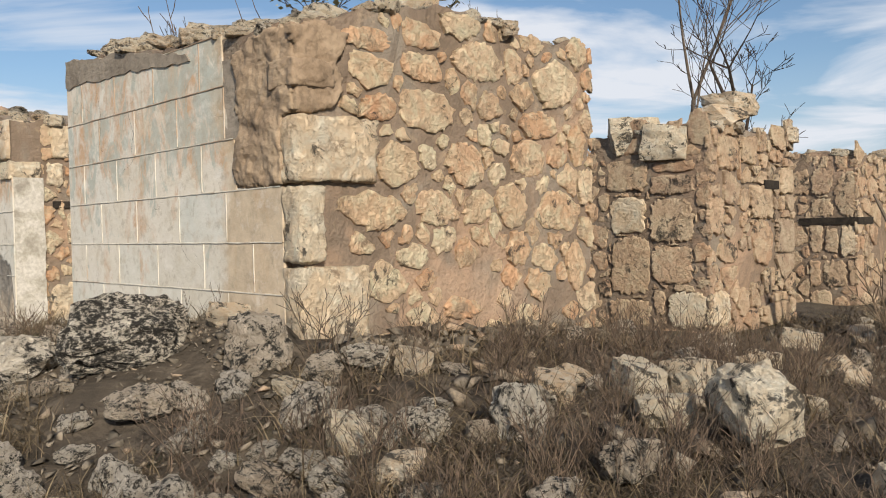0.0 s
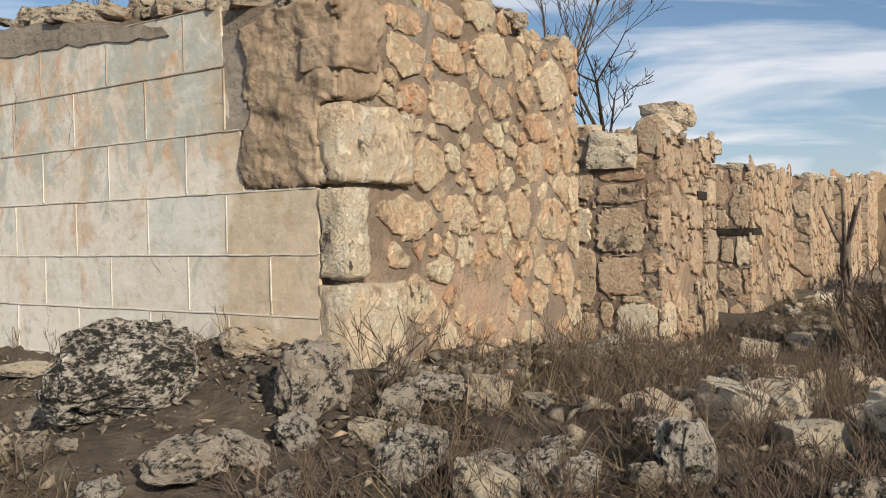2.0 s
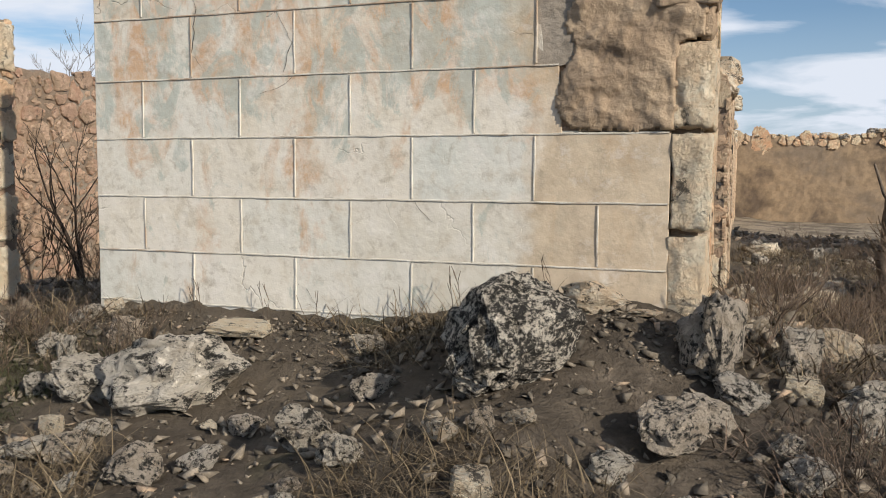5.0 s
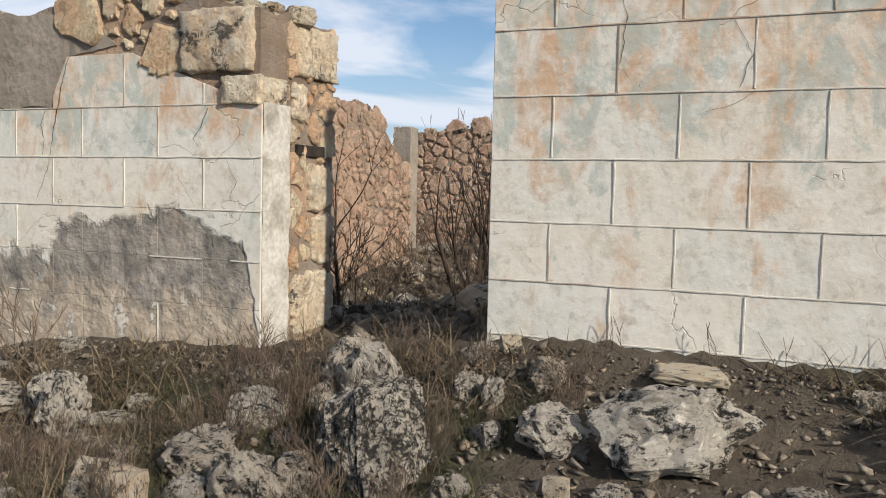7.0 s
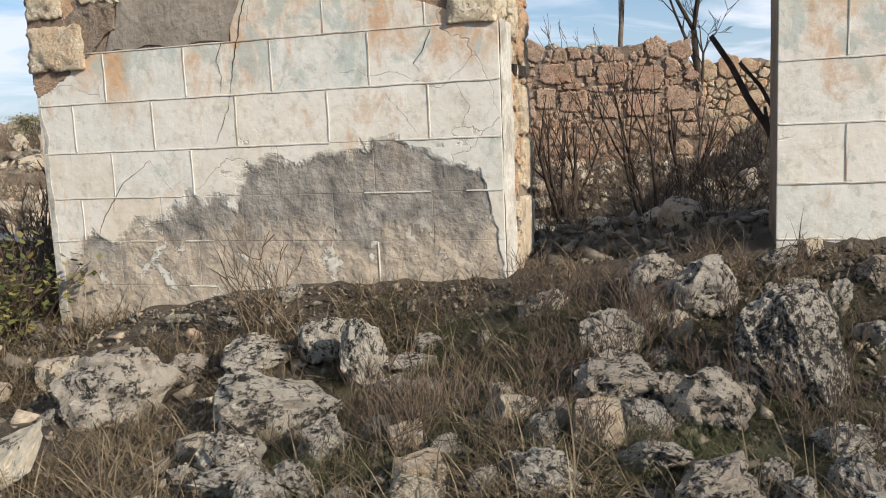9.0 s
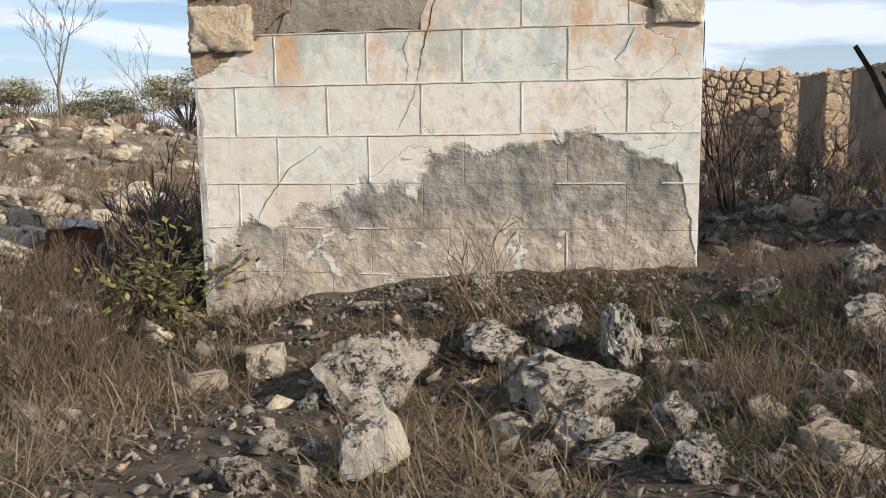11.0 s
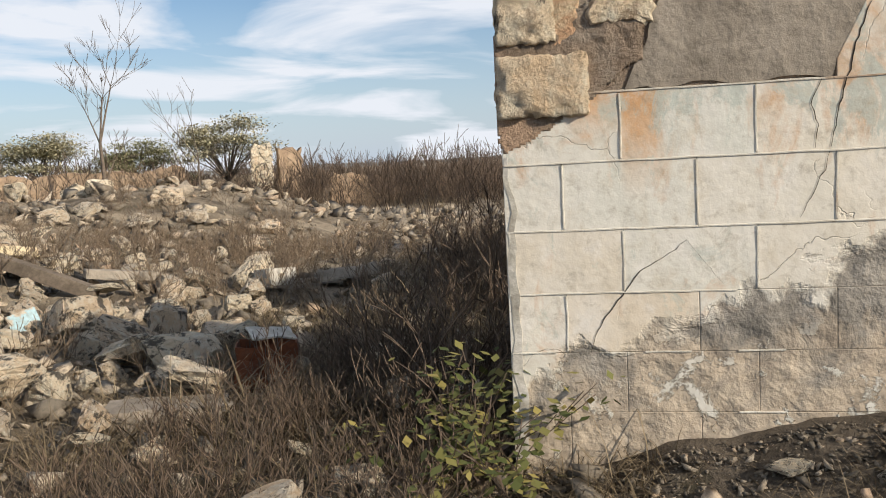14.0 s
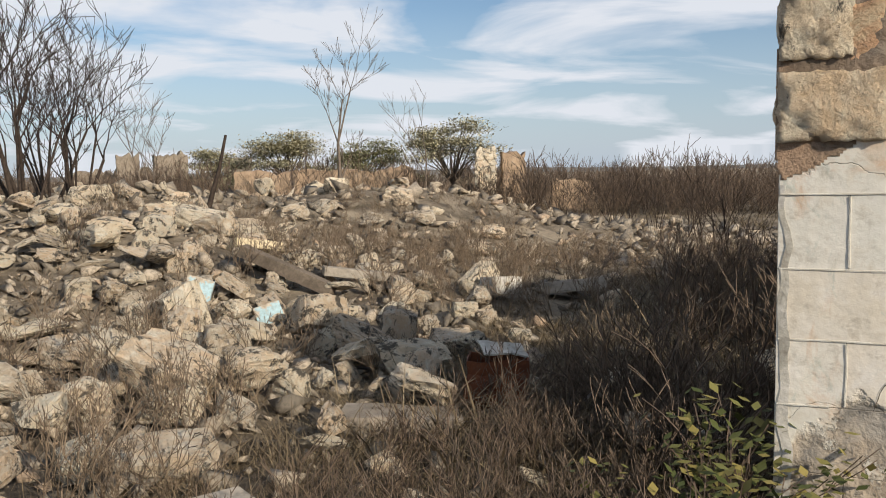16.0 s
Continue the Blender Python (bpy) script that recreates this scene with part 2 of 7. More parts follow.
def plaster_material():
    """Painted lime render scored as blocks; on the second wall the finish coat has fallen from a low hump-shaped patch."""
    m = Nodes("scored_plaster")
    x, z = m.axis("X"), m.axis("Z")
    v = m.coord
    tone = m.ramp(m.random(), (0.0, (0.70, 0.635, 0.52)), (0.3, (0.66, 0.64, 0.565)), (0.55, (0.72, 0.66, 0.55)), (0.8, (0.61, 0.62, 0.56)), (1.0, (0.67, 0.57, 0.435)))
    cloud = m.noise(1.7, 6, 0.62, 0.4)
    tone = m.mix(m.ramp(cloud, (0.38, 0.0), (0.68, 0.75)), tone, (0.735, 0.695, 0.62))
    # rust and earth runs, stronger high up and in vertical streaks
    runs = m.noise(1.0, 9, 0.70, 0.5, m.stretched((2.4, 2.4, 1.1)))
    high = m.math('MULTIPLY', m.math('MULTIPLY', m.ramp(m.math('DIVIDE', z, 3.0), (0.50, 0.0), (0.74, 1.0)), 1.0), 0.13)
    rust = m.math('MULTIPLY', m.ramp(m.math('ADD', runs, high), (0.58, 0.0), (0.69, 0.9)), m.ramp(m.noise(6, 8, 0.72, 0.5), (0.38, 0.35), (0.55, 1.0)))
    tone = m.mix(rust, tone, (0.56, 0.36, 0.215))
    # two long rust runs on the second wall
    for cx, half, z0, z1 in ((-8.97, 0.13, 1.60, 2.15), (-9.28, 0.10, 1.95, 2.25)):
        wide = m.math('SUBTRACT', 1.0, m.math('ABSOLUTE', m.math('DIVIDE', m.math('SUBTRACT', x, cx), half)), True)
        wide = m.math('MULTIPLY', m.ramp(wide, (0.0, 0.0), (0.35, 1.0)), m.ramp(m.math('DIVIDE', z, 3.0), (z0 / 3, 0.0), (z1 / 3, 1.0)))
        run = m.math('MULTIPLY', wide, m.ramp(m.noise(4.5, 7, 0.7, 0.5), (0.30, 0.3), (0.5, 0.95)))
        tone = m.mix(run, tone, (0.58, 0.34, 0.17))
    # green paint left in flakes on the upper courses
    green = m.ramp(m.math('ADD', m.math('ADD', m.noise(2.3, 8, 0.7, 0.8, m.stretched((1.6, 1, 1.0))), m.math('MULTIPLY', m.ramp(m.math('DIVIDE', z, 3.0), (0.52, 0.0), (0.70, 1.0)), 0.10)), m.math('MULTIPLY', m.ramp(m.math('SUBTRACT', 1.0, m.math('ABSOLUTE', m.math('ADD', x, 1.35)), True), (0.2, 0.0), (0.6, 1.0)), m.ramp(m.math('DIVIDE', z, 3.0), (0.70, 0.0), (0.78, 0.10)))), (0.60, 0.0), (0.67, 0.75))
    tone = m.mix(green, tone, (0.43, 0.47, 0.42))
    # the paint has gone from the blocks next to the broken corner
    tan = m.math('ADD', m.math('ADD', x, 1.36), m.math('MULTIPLY', m.math('SUBTRACT', m.noise(1.4, 7, 0.66, 0.3), 0.5), 1.1))
    tone = m.mix(m.ramp(tan, (0.42, 0.0), (0.62, 0.8)), tone, m.ramp(m.noise(5, 8, 0.7), (0.38, (0.44, 0.335, 0.22)), (0.6, (0.60, 0.475, 0.325))))
    # fine dirt and flaking
    dirt = m.ramp(m.noise(9, 9, 0.76, 0.4), (0.52, 0.0), (0.68, 0.6))
    tone = m.mix(dirt, tone, (0.33, 0.28, 0.21))
    mott = m.noise(4.2, 9, 0.72, 0.35)
    tone = m.mix(m.ramp(mott, (0.34, 0.55), (0.47, 0.0)), tone, (0.52, 0.45, 0.34))
    tone = m.mix(m.ramp(mott, (0.54, 0.0), (0.68, 0.6)), tone, (0.78, 0.745, 0.685))
    # hair cracks
    warp = m.tree.nodes.new("ShaderNodeVectorMath"); warp.operation = 'ADD'
    wn = m.tree.nodes.new("ShaderNodeTexNoise"); wn.inputs["Scale"].default_value = 1.3; wn.inputs["Detail"].default_value = 7
    m.put(m.coord, wn.inputs["Vector"]); m.put(m.coord, warp.inputs[0]); m.put(wn.outputs["Color"], warp.inputs[1])
    crack = m.ramp(m.voronoi(0.9, vector=warp.outputs[0]), (0.0, 1.0), (0.0035, 0.0))
    crack = m.math('MULTIPLY', crack, m.ramp(m.noise(0.9, 2), (0.52, 0.0), (0.60, 1.0)))
    tone = m.mix(m.math('MULTIPLY', crack, 0.2), tone, (0.14, 0.11, 0.085))
    # the bare patch
    along = m.math('DIVIDE', m.math('ADD', x, 10.0), 4.5)
    edge = m.ramp(along, (0.045, 0.0), (0.075, 0.29), (0.14, 0.35), (0.27, 0.45), (0.45, 0.57), (0.52, 0.70), (0.74, 0.71), (0.90, 0.66), (0.955, 0.0))
    depth = m.math('SUBTRACT', m.math('MULTIPLY', edge, 2.0), z)
    ragged = m.math('ADD', depth, m.math('MULTIPLY', m.math('SUBTRACT', m.noise(2.6, 6, 0.58, 0.3), 0.5), 0.85))
    bare = m.ramp(ragged, (0.0, 0.0), (0.10, 1.0))
    kept = m.ramp(m.noise(3.4, 9, 0.68, 0.25), (0.56, 1.0), (0.60, 0.0))
    low = m.ramp(z, (0.55, 0.0), (0.95, 1.0))
    keepall = m.math('MAXIMUM', kept, low)
    bare = m.math('MULTIPLY', bare, keepall)
    rough_n = m.noise(3.2, 9, 0.68, 0.4)
    under = m.ramp(rough_n, (0.34, (0.12, 0.11, 0.096)), (0.46, (0.225, 0.205, 0.175)), (0.64, (0.37, 0.335, 0.285)))
    under = m.mix(m.ramp(m.noise(2.2, 4), (0.54, 0.0), (0.70, 0.5)), under, (0.50, 0.385, 0.275))
    faded = m.math('ADD', m.noise(1.5, 8, 0.66, 0.5), m.math('MULTIPLY', m.math('SUBTRACT', 0.85, z), 0.26))
    under = m.mix(m.ramp(faded, (0.47, 0.0), (0.58, 0.85)), under, m.ramp(m.noise(8, 8, 0.7), (0.4, (0.42, 0.345, 0.26)), (0.6, (0.55, 0.46, 0.35))))
    color = m.mix(bare, tone, under)
    soft = m.math('ADD', m.math('MULTIPLY', m.noise(5, 5, 0.6), 0.25), m.math('MULTIPLY', m.noise(60, 4, 0.6), 0.012))
    soft = m.math('SUBTRACT', soft, m.math('MULTIPLY', crack, 0.1))
    hard = m.math('ADD', m.math('MULTIPLY', m.noise(3.3, 6, 0.6, 0.1), 1.5), m.math('MULTIPLY', m.voronoi(7, 'F1'), 0.25))
    hard = m.math('SUBTRACT', hard, 0.98)
    t = m.tree.nodes.new("ShaderNodeMix")
    m.put(bare, t.inputs["Factor"]); m.put(soft, t.inputs["A"]); m.put(hard, t.inputs["B"])
    return m.finish(color, 0.88, t.outputs["Result"], 1.0, 0.045)


M_PLASTER = plaster_material()


def simple(name, stops, scale, detail=6, bump=0.4, dist=0.02, rough=0.9):
    m = Nodes(name)
    f = m.noise(scale, detail, 0.65, 0.3)
    g = m.noise(scale * 7, 5, 0.65)
    c = m.ramp(f, *stops)
    c = m.mix(m.ramp(g, (0.35, 0.4), (0.6, 0.0)), c, tuple(0.55 * k for k in stops[0][1]))
    return m.finish(c, rough, m.math('ADD', f, m.math('MULTIPLY', g, 0.15)), bump, dist)


def bead_material():
    """Pale joint mortar, rust-stained and dirty on the upper courses."""
    m = Nodes("joint_bead")
    c = m.ramp(m.noise(6, 7, 0.65, 0.3), (0.35, (0.50, 0.46, 0.38)), (0.6, (0.66, 0.63, 0.55)))
    worn = m.math('ADD', m.noise(1.6, 7, 0.66, 0.4), m.math('MULTIPLY', m.math('SUBTRACT', m.axis("Z"), 1.8, True), 0.22))
    c = m.mix(m.ramp(worn, (0.58, 0.0), (0.68, 0.8)), c, (0.36, 0.25, 0.165))
    return m.finish(c, 0.9, m.noise(30, 6, 0.7), 0.5, 0.02)


M_BEAD = bead_material()
M_WHITE = simple("whitewashed_reveal", ((0.36, (0.33, 0.30, 0.25)), (0.48, (0.50, 0.47, 0.40)), (0.56, (0.61, 0.58, 0.52))), 3.5, 9, 0.7)
def coarse(name, dark, mid, light, lump=9.0, deep=0.035):
    """Coarse sandy render: lumps, grit and stains."""
    m = Nodes(name)
    broad = m.noise(1.8, 8, 0.66, 0.15)
    fine = m.noise(30, 7, 0.72)
    c = m.ramp(broad, (0.34, dark), (0.50, mid), (0.66, light))
    c = m.mix(m.ramp(m.noise(7, 8, 0.7), (0.36, 0.5), (0.48, 0.0)), c, tuple(0.6 * k for k in dark))
    c = m.mix(m.ramp(fine, (0.30, 0.3), (0.42, 0.0)), c, tuple(0.5 * k for k in dark))
    h = m.math('ADD', m.noise(lump, 10, 0.60), m.math('MULTIPLY', fine, 0.06))
    return m.finish(c, 0.95, h, 0.9, deep)


# ochre dulled for the far ruins: distance haze put into the colour
M_FARWALL = simple("haze_toned_ruin_wall", ((0.3, (0.20, 0.165, 0.13)), (0.55, (0.30, 0.25, 0.19)), (0.75, (0.35, 0.30, 0.24))), 1.2, 8, 0.6, 0.1)
M_RENDER = coarse("grey_render", (0.22, 0.185, 0.145), (0.29, 0.25, 0.20), (0.36, 0.31, 0.25), 12.0, 0.02)
M_BROWN = coarse("brown_render", (0.235, 0.17, 0.112), (0.35, 0.262, 0.178), (0.47, 0.365, 0.252), 5.0, 0.06)
M_OCHRE = simple("ochre_render", ((0.36, (0.15, 0.112, 0.08)), (0.48, (0.37, 0.27, 0.17)), (0.62, (0.25, 0.195, 0.14))), 0.5, 9, 0.4)
M_STUB = simple("weathered_ochre", ((0.3, (0.32, 0.23, 0.16)), (0.55, (0.43, 0.315, 0.21)), (0.72, (0.34, 0.285, 0.225))), 1.6, 9, 0.8, 0.1)
# near-black: the shade inside slots and cracks put into the colour
M_VOID = simple("void_shade", ((0.4, (0.02, 0.017, 0.014)), (0.6, (0.05, 0.04, 0.03))), 8)
M_BARK = simple("grey_bark", ((0.35, (0.11, 0.088, 0.068)), (0.6, (0.22, 0.175, 0.135))), 12)
M_DARKBARK = simple("dark_bark", ((0.35, (0.03, 0.022, 0.017)), (0.6, (0.075, 0.055, 0.042))), 12)


def ground_material():
    m = Nodes("stony_soil")
    a = m.noise(0.35, 6, 0.6, 0.3)
    b = m.noise(4.0, 8, 0.68, 0.3)
    c = m.ramp(b, (0.30, (0.04, 0.033, 0.025)), (0.48, (0.085, 0.069, 0.052)), (0.60, (0.14, 0.114, 0.086)), (0.76, (0.27, 0.225, 0.172)))
    c = m.mix(m.ramp(a, (0.45, 0.0), (0.62, 0.6)), c, (0.12, 0.097, 0.07))
    c = m.mix(m.ramp(m.noise(1.3, 5, 0.6), (0.60, 0.0), (0.72, 0.5)), c, (0.05, 0.055, 0.024))
    grit = m.math('MULTIPLY', m.ramp(m.math('DIVIDE', m.axis('Y'), 40.0), (0.36, 0.0), (0.47, 1.0)), m.ramp(m.noise(0.9, 7, 0.7, 0.4), (0.42, 0.15), (0.58, 0.9)))
    c = m.mix(grit, c, (0.36, 0.30, 0.22))
    h = m.math('ADD', b, m.math('MULTIPLY', m.noise(26, 6, 0.7), 0.5))
    return m.finish(c, 0.97, h, 0.9, 0.08)


M_GROUND = ground_material()


# ---- small tools ----
def mesh_object(name, verts, faces, mat, parent=None, smooth=False):
    me = bpy.data.meshes.new(name)
    me.from_pydata(verts, [], faces)
    me.update()
    if smooth:
        me.shade_smooth()
    if mat:
        me.materials.append(mat)
    ob = new(name, me)
    if parent:
        ob.parent = parent
    return ob


def part(name, bm, material, parent, label=""):
    me = bpy.data.meshes.new(name)
    bm.normal_update()
    bm.to_mesh(me)
    bm.free()
    me.materials.append(material)
    ob = new(name, me)
    ob.parent = parent
    return tagged(ob, label)


HOUSE = pose(-1.13, 6.11, 0, 0, 0, -46.1)      # x along the facade, y into the house


def house_point(x, y, z=0.0):
    return HOUSE @ Vector((x, y, z))


def n3(x, y, z=0.0):
    return noise.noise(Vector((x, y, z)))


def smooth_step(a, b, x):
    t = min(1.0, max(0.0, (x - a) / (b - a)))
    return t * t * (3 - 2 * t)


def lerp_table(x, table):
    for (x0, v0), (x1, v1) in zip(table, table[1:]):
        if x <= x1:
            return v0 + (v1 - v0) * min(1, max(0, (x - x0) / (x1 - x0)))
    return table[-1][1]


BACK = HOUSE.inverted()
FOOT = ((-14, 0.05), (-9.8, 0.0), (-7.5, 0.27), (-5.8, 0.48), (-4, 0.66), (0, 0.76), (1.5, 0.45), (4, 0.25), (8, 0.1))
PILE = ((-10.9, 23.2, 1.05, 4.2), (-15.5, 25.0, 0.9, 3.6), (-12.5, 29.5, 0.9, 5.0), (-6.5, 37.0, 1.0, 6.0), (-2.0, 31.0, 0.7, 4.0), (-14.5, 15.5, 0.35, 2.2), (-10.5, 31.5, 0.7, 4.0), (-4.6, 30.0, 0.75, 4.0))


def ground_height(x, y):
    p = BACK @ Vector((x, y, 0))
    # a bank of fallen stone against the facade
    foot = lerp_table(p.x, FOOT)
    bank = foot * (math.exp(p.y / 1.25) if p.y < 0 else 1 - 0.75 * smooth_step(1.0, 6.0, p.y))
    # a dip before the second wall
    bank -= 0.20 * smooth_step(5.0, 6.8, -p.x) * (1 - smooth_step(9.5, 11.5, -p.x)) * smooth_step(0.2, 1.6, -p.y) * (1 - smooth_step(4.0, 6.0, -p.y))
    if p.x < -9.8:
        bank *= 1 - smooth_step(0, 3, -9.8 - p.x)
    # fallen stone heaped inside the house, up to its back wall
    bank += 0.62 * smooth_step(3.5, 9.0, p.y) * (1 - smooth_step(10.9, 12.5, p.y)) * smooth_step(-10.5, -8.5, p.x) * (1 - smooth_step(-3.2, -1.6, p.x))
    # earth heaped at the house corner
    bank += 0.20 * math.exp(-(((p.x + 0.5) / 0.75) ** 2 + ((p.y + 0.25) / 0.5) ** 2))
    bank += 0.20 * math.exp(-(((x + 2.45) / 0.75) ** 2 + ((y - 5.75) / 0.75) ** 2)) + 0.13 * math.exp(-(((x + 1.18) / 0.5) ** 2 + ((y - 5.1) / 0.5) ** 2))
    # the bank where the walk ends
    bank += 0.42 * math.exp(-(((x + 11.6) / 2.2) ** 2 + ((y - 9.0) / 1.9) ** 2))
    for px, py, h, r in PILE:
        bank += h * math.exp(-(((x - px) / r) ** 2 + ((y - py) / (0.8 * r)) ** 2))
    rough = 0.10 * n3(x * 0.55, y * 0.55) + 0.055 * n3(x * 1.9, y * 1.9, 3) + 0.03 * n3(x * 5, y * 5, 7)
    far = smooth_step(60, 200, math.hypot(x, y))
    return bank + rough * (1 - far)


def build_ground():
    # fine near the walk, coarse towards the horizon, one sheet
    def ticks(lo, hi, step, out):
        inner = list(np.arange(lo, hi + 1e-6, step))
        far, d = [], step
        while sum(far) < out:
            d *= 1.22
            far.append(d)
        left, right, s = [], [], 0
        for d in far:
            s += d
            left.append(lo - s); right.append(hi + s)
        return left[::-1] + inner + right
    xs, ys = ticks(-24, 16, 0.13, 900), ticks(-8, 42, 0.13, 900)
    verts = [(x, y, ground_height(x, y)) for y in ys for x in xs]
    w = len(xs)
    faces = [(j * w + i, j * w + i + 1, (j + 1) * w + i + 1, (j + 1) * w + i) for j in range(len(ys) - 1) for i in range(w - 1)]
    ob = mesh_object("ground", verts, faces, M_GROUND, smooth=True)
    tagged(ob, "dark stony soil strewn with rubble and dead grass", "ground", kind="structure")


build_ground()


# ---- walls ----
def wall_box(name, mat, parent, a, b, thick, top, zb=-0.4, step=0.14, rough=0.03, seed=0.0):
    """A wall body from a to b (x, y on the plan of the house), its visible face on the right hand of a to b, thick behind it, with a ragged top."""
    a, b = Vector(a), Vector(b)
    length = (b - a).length
    s_dir = (b - a) / length
    n_dir = Vector((s_dir.y, -s_dir.x))
    ns, nz, nt = max(2, round(length / step)), 18, max(2, round(thick / 0.2))
    verts, index = [], {}

    def vert(i, j, k):
        if (i, j, k) not in index:
            s = length * i / ns
            h = top(s) + 0.07 * n3(s * 3 + seed, k * 0.7, 1) + 0.05 * n3(s * 9 + seed, k * 1.7, 2)
            z = zb + (h - zb) * j / nz
            p = a + s_dir * s - n_dir * (thick * k / nt)
            d = rough * n3(p.x * 4 + seed, p.y * 4, z * 4) + rough * 0.5 * n3(p.x * 11, p.y * 11, z * 11 + seed)
            if k == 0:
                p = p + n_dir * (d - 0.5 * rough)
            elif k == nt:
                p = p - n_dir * (d - rough)
            if i == 0:
                p = p - s_dir * (d - rough)
            elif i == ns:
                p = p + s_dir * (d - rough)
            index[(i, j, k)] = len(verts)
            verts.append((p.x, p.y, z))
        return index[(i, j, k)]

    faces = []
    for i in range(ns):
        for j in range(nz):
            faces.append((vert(i, j, 0), vert(i + 1, j, 0), vert(i + 1, j + 1, 0), vert(i, j + 1, 0)))
            faces.append((vert(i + 1, j, nt), vert(i, j, nt), vert(i, j + 1, nt), vert(i + 1, j + 1, nt)))
        for k in range(nt):
            faces.append((vert(i, nz, k), vert(i + 1, nz, k), vert(i + 1, nz, k + 1), vert(i, nz, k + 1)))
    for k in range(nt):
        for j in range(nz):
            faces.append((vert(0, j, k + 1), vert(0, j, k), vert(0, j + 1, k), vert(0, j + 1, k + 1)))
            faces.append((vert(ns, j, k), vert(ns, j, k + 1), vert(ns, j + 1, k + 1), vert(ns, j + 1, k)))
    return mesh_object(name, verts, faces, mat, parent, smooth=False)


def clip(poly, nx, ny, d):
    """The part of a polygon with nx * x + ny * y <= d."""
    out = []
    for (x0, y0), (x1, y1) in zip(poly, poly[1:] + poly[:1]):
        e0, e1 = nx * x0 + ny * y0 - d, nx * x1 + ny * y1 - d
        if e0 <= 0:
            out.append((x0, y0))
        if e0 * e1 < 0:
            t = e0 / (e0 - e1)
            out.append((x0 + (x1 - x0) * t, y0 + (y1 - y0) * t))
    return out


def area_of(poly):
    return 0.5 * abs(sum(x0 * y1 - x1 * y0 for (x0, y0), (x1, y1) in zip(poly, poly[1:] + poly[:1])))


def stone_mesh(poly, to_space, proud, rng, gap):
    """One stone of a face: a ragged angular outline, a chipped rim and a nearly flat, rough front."""
    cx = sum(p[0] for p in poly) / len(poly)
    cy = sum(p[1] for p in poly) / len(poly)
    ring = []
    for (x0, y0), (x1, y1) in zip(poly, poly[1:] + poly[:1]):
        side = math.hypot(x1 - x0, y1 - y0)
        if side < 0.012:
            continue
        n = max(1, min(7, round(side / 0.034)))
        for k in range(n):
            t = (k + (rng.uniform(-0.25, 0.25) if k else 0)) / n
            w = min(0.017, 0.2 * side)
            x, y = x0 + (x1 - x0) * t - cx, y0 + (y1 - y0) * t - cy
            pull = rng.uniform(0.86, 0.97) if k == 0 else rng.uniform(0.93, 1.03)
            ring.append((x * pull + rng.uniform(-w, w), y * pull + rng.uniform(-w, w)))
    count = len(ring)
    if count < 4:
        return None, None
    tilt_x, tilt_y = rng.uniform(-0.05, 0.05), rng.uniform(-0.05, 0.05)
    verts = []
    for level in range(4):
        for x, y in ring:
            r = math.hypot(x, y) or 1e-6
            scale = (1.02, 1.0, max(0.6, 1 - rng.uniform(0.012, 0.026) / r), 0.45)[level]
            k = -0.03
            if level:
                k = proud * (0.28, 0.92, 1.0)[level - 1] + (x * tilt_x + y * tilt_y) * scale + rng.uniform(-1, 1) * (0.005, 0.0028, 0.0012)[level - 1]
            verts.append(to_space(cx + x * scale, cy + y * scale, k))
    verts.append(to_space(cx, cy, proud + rng.uniform(-0.001, 0.003)))
    faces = []
    for base in (0, count, 2 * count):
        for k in range(count):
            q = (k + 1) % count
            faces.append((base + k, base + q, base + count + q, base + count + k))
    faces += [(3 * count + k, 3 * count + (k + 1) % count, 4 * count) for k in range(count)]
    return verts, faces


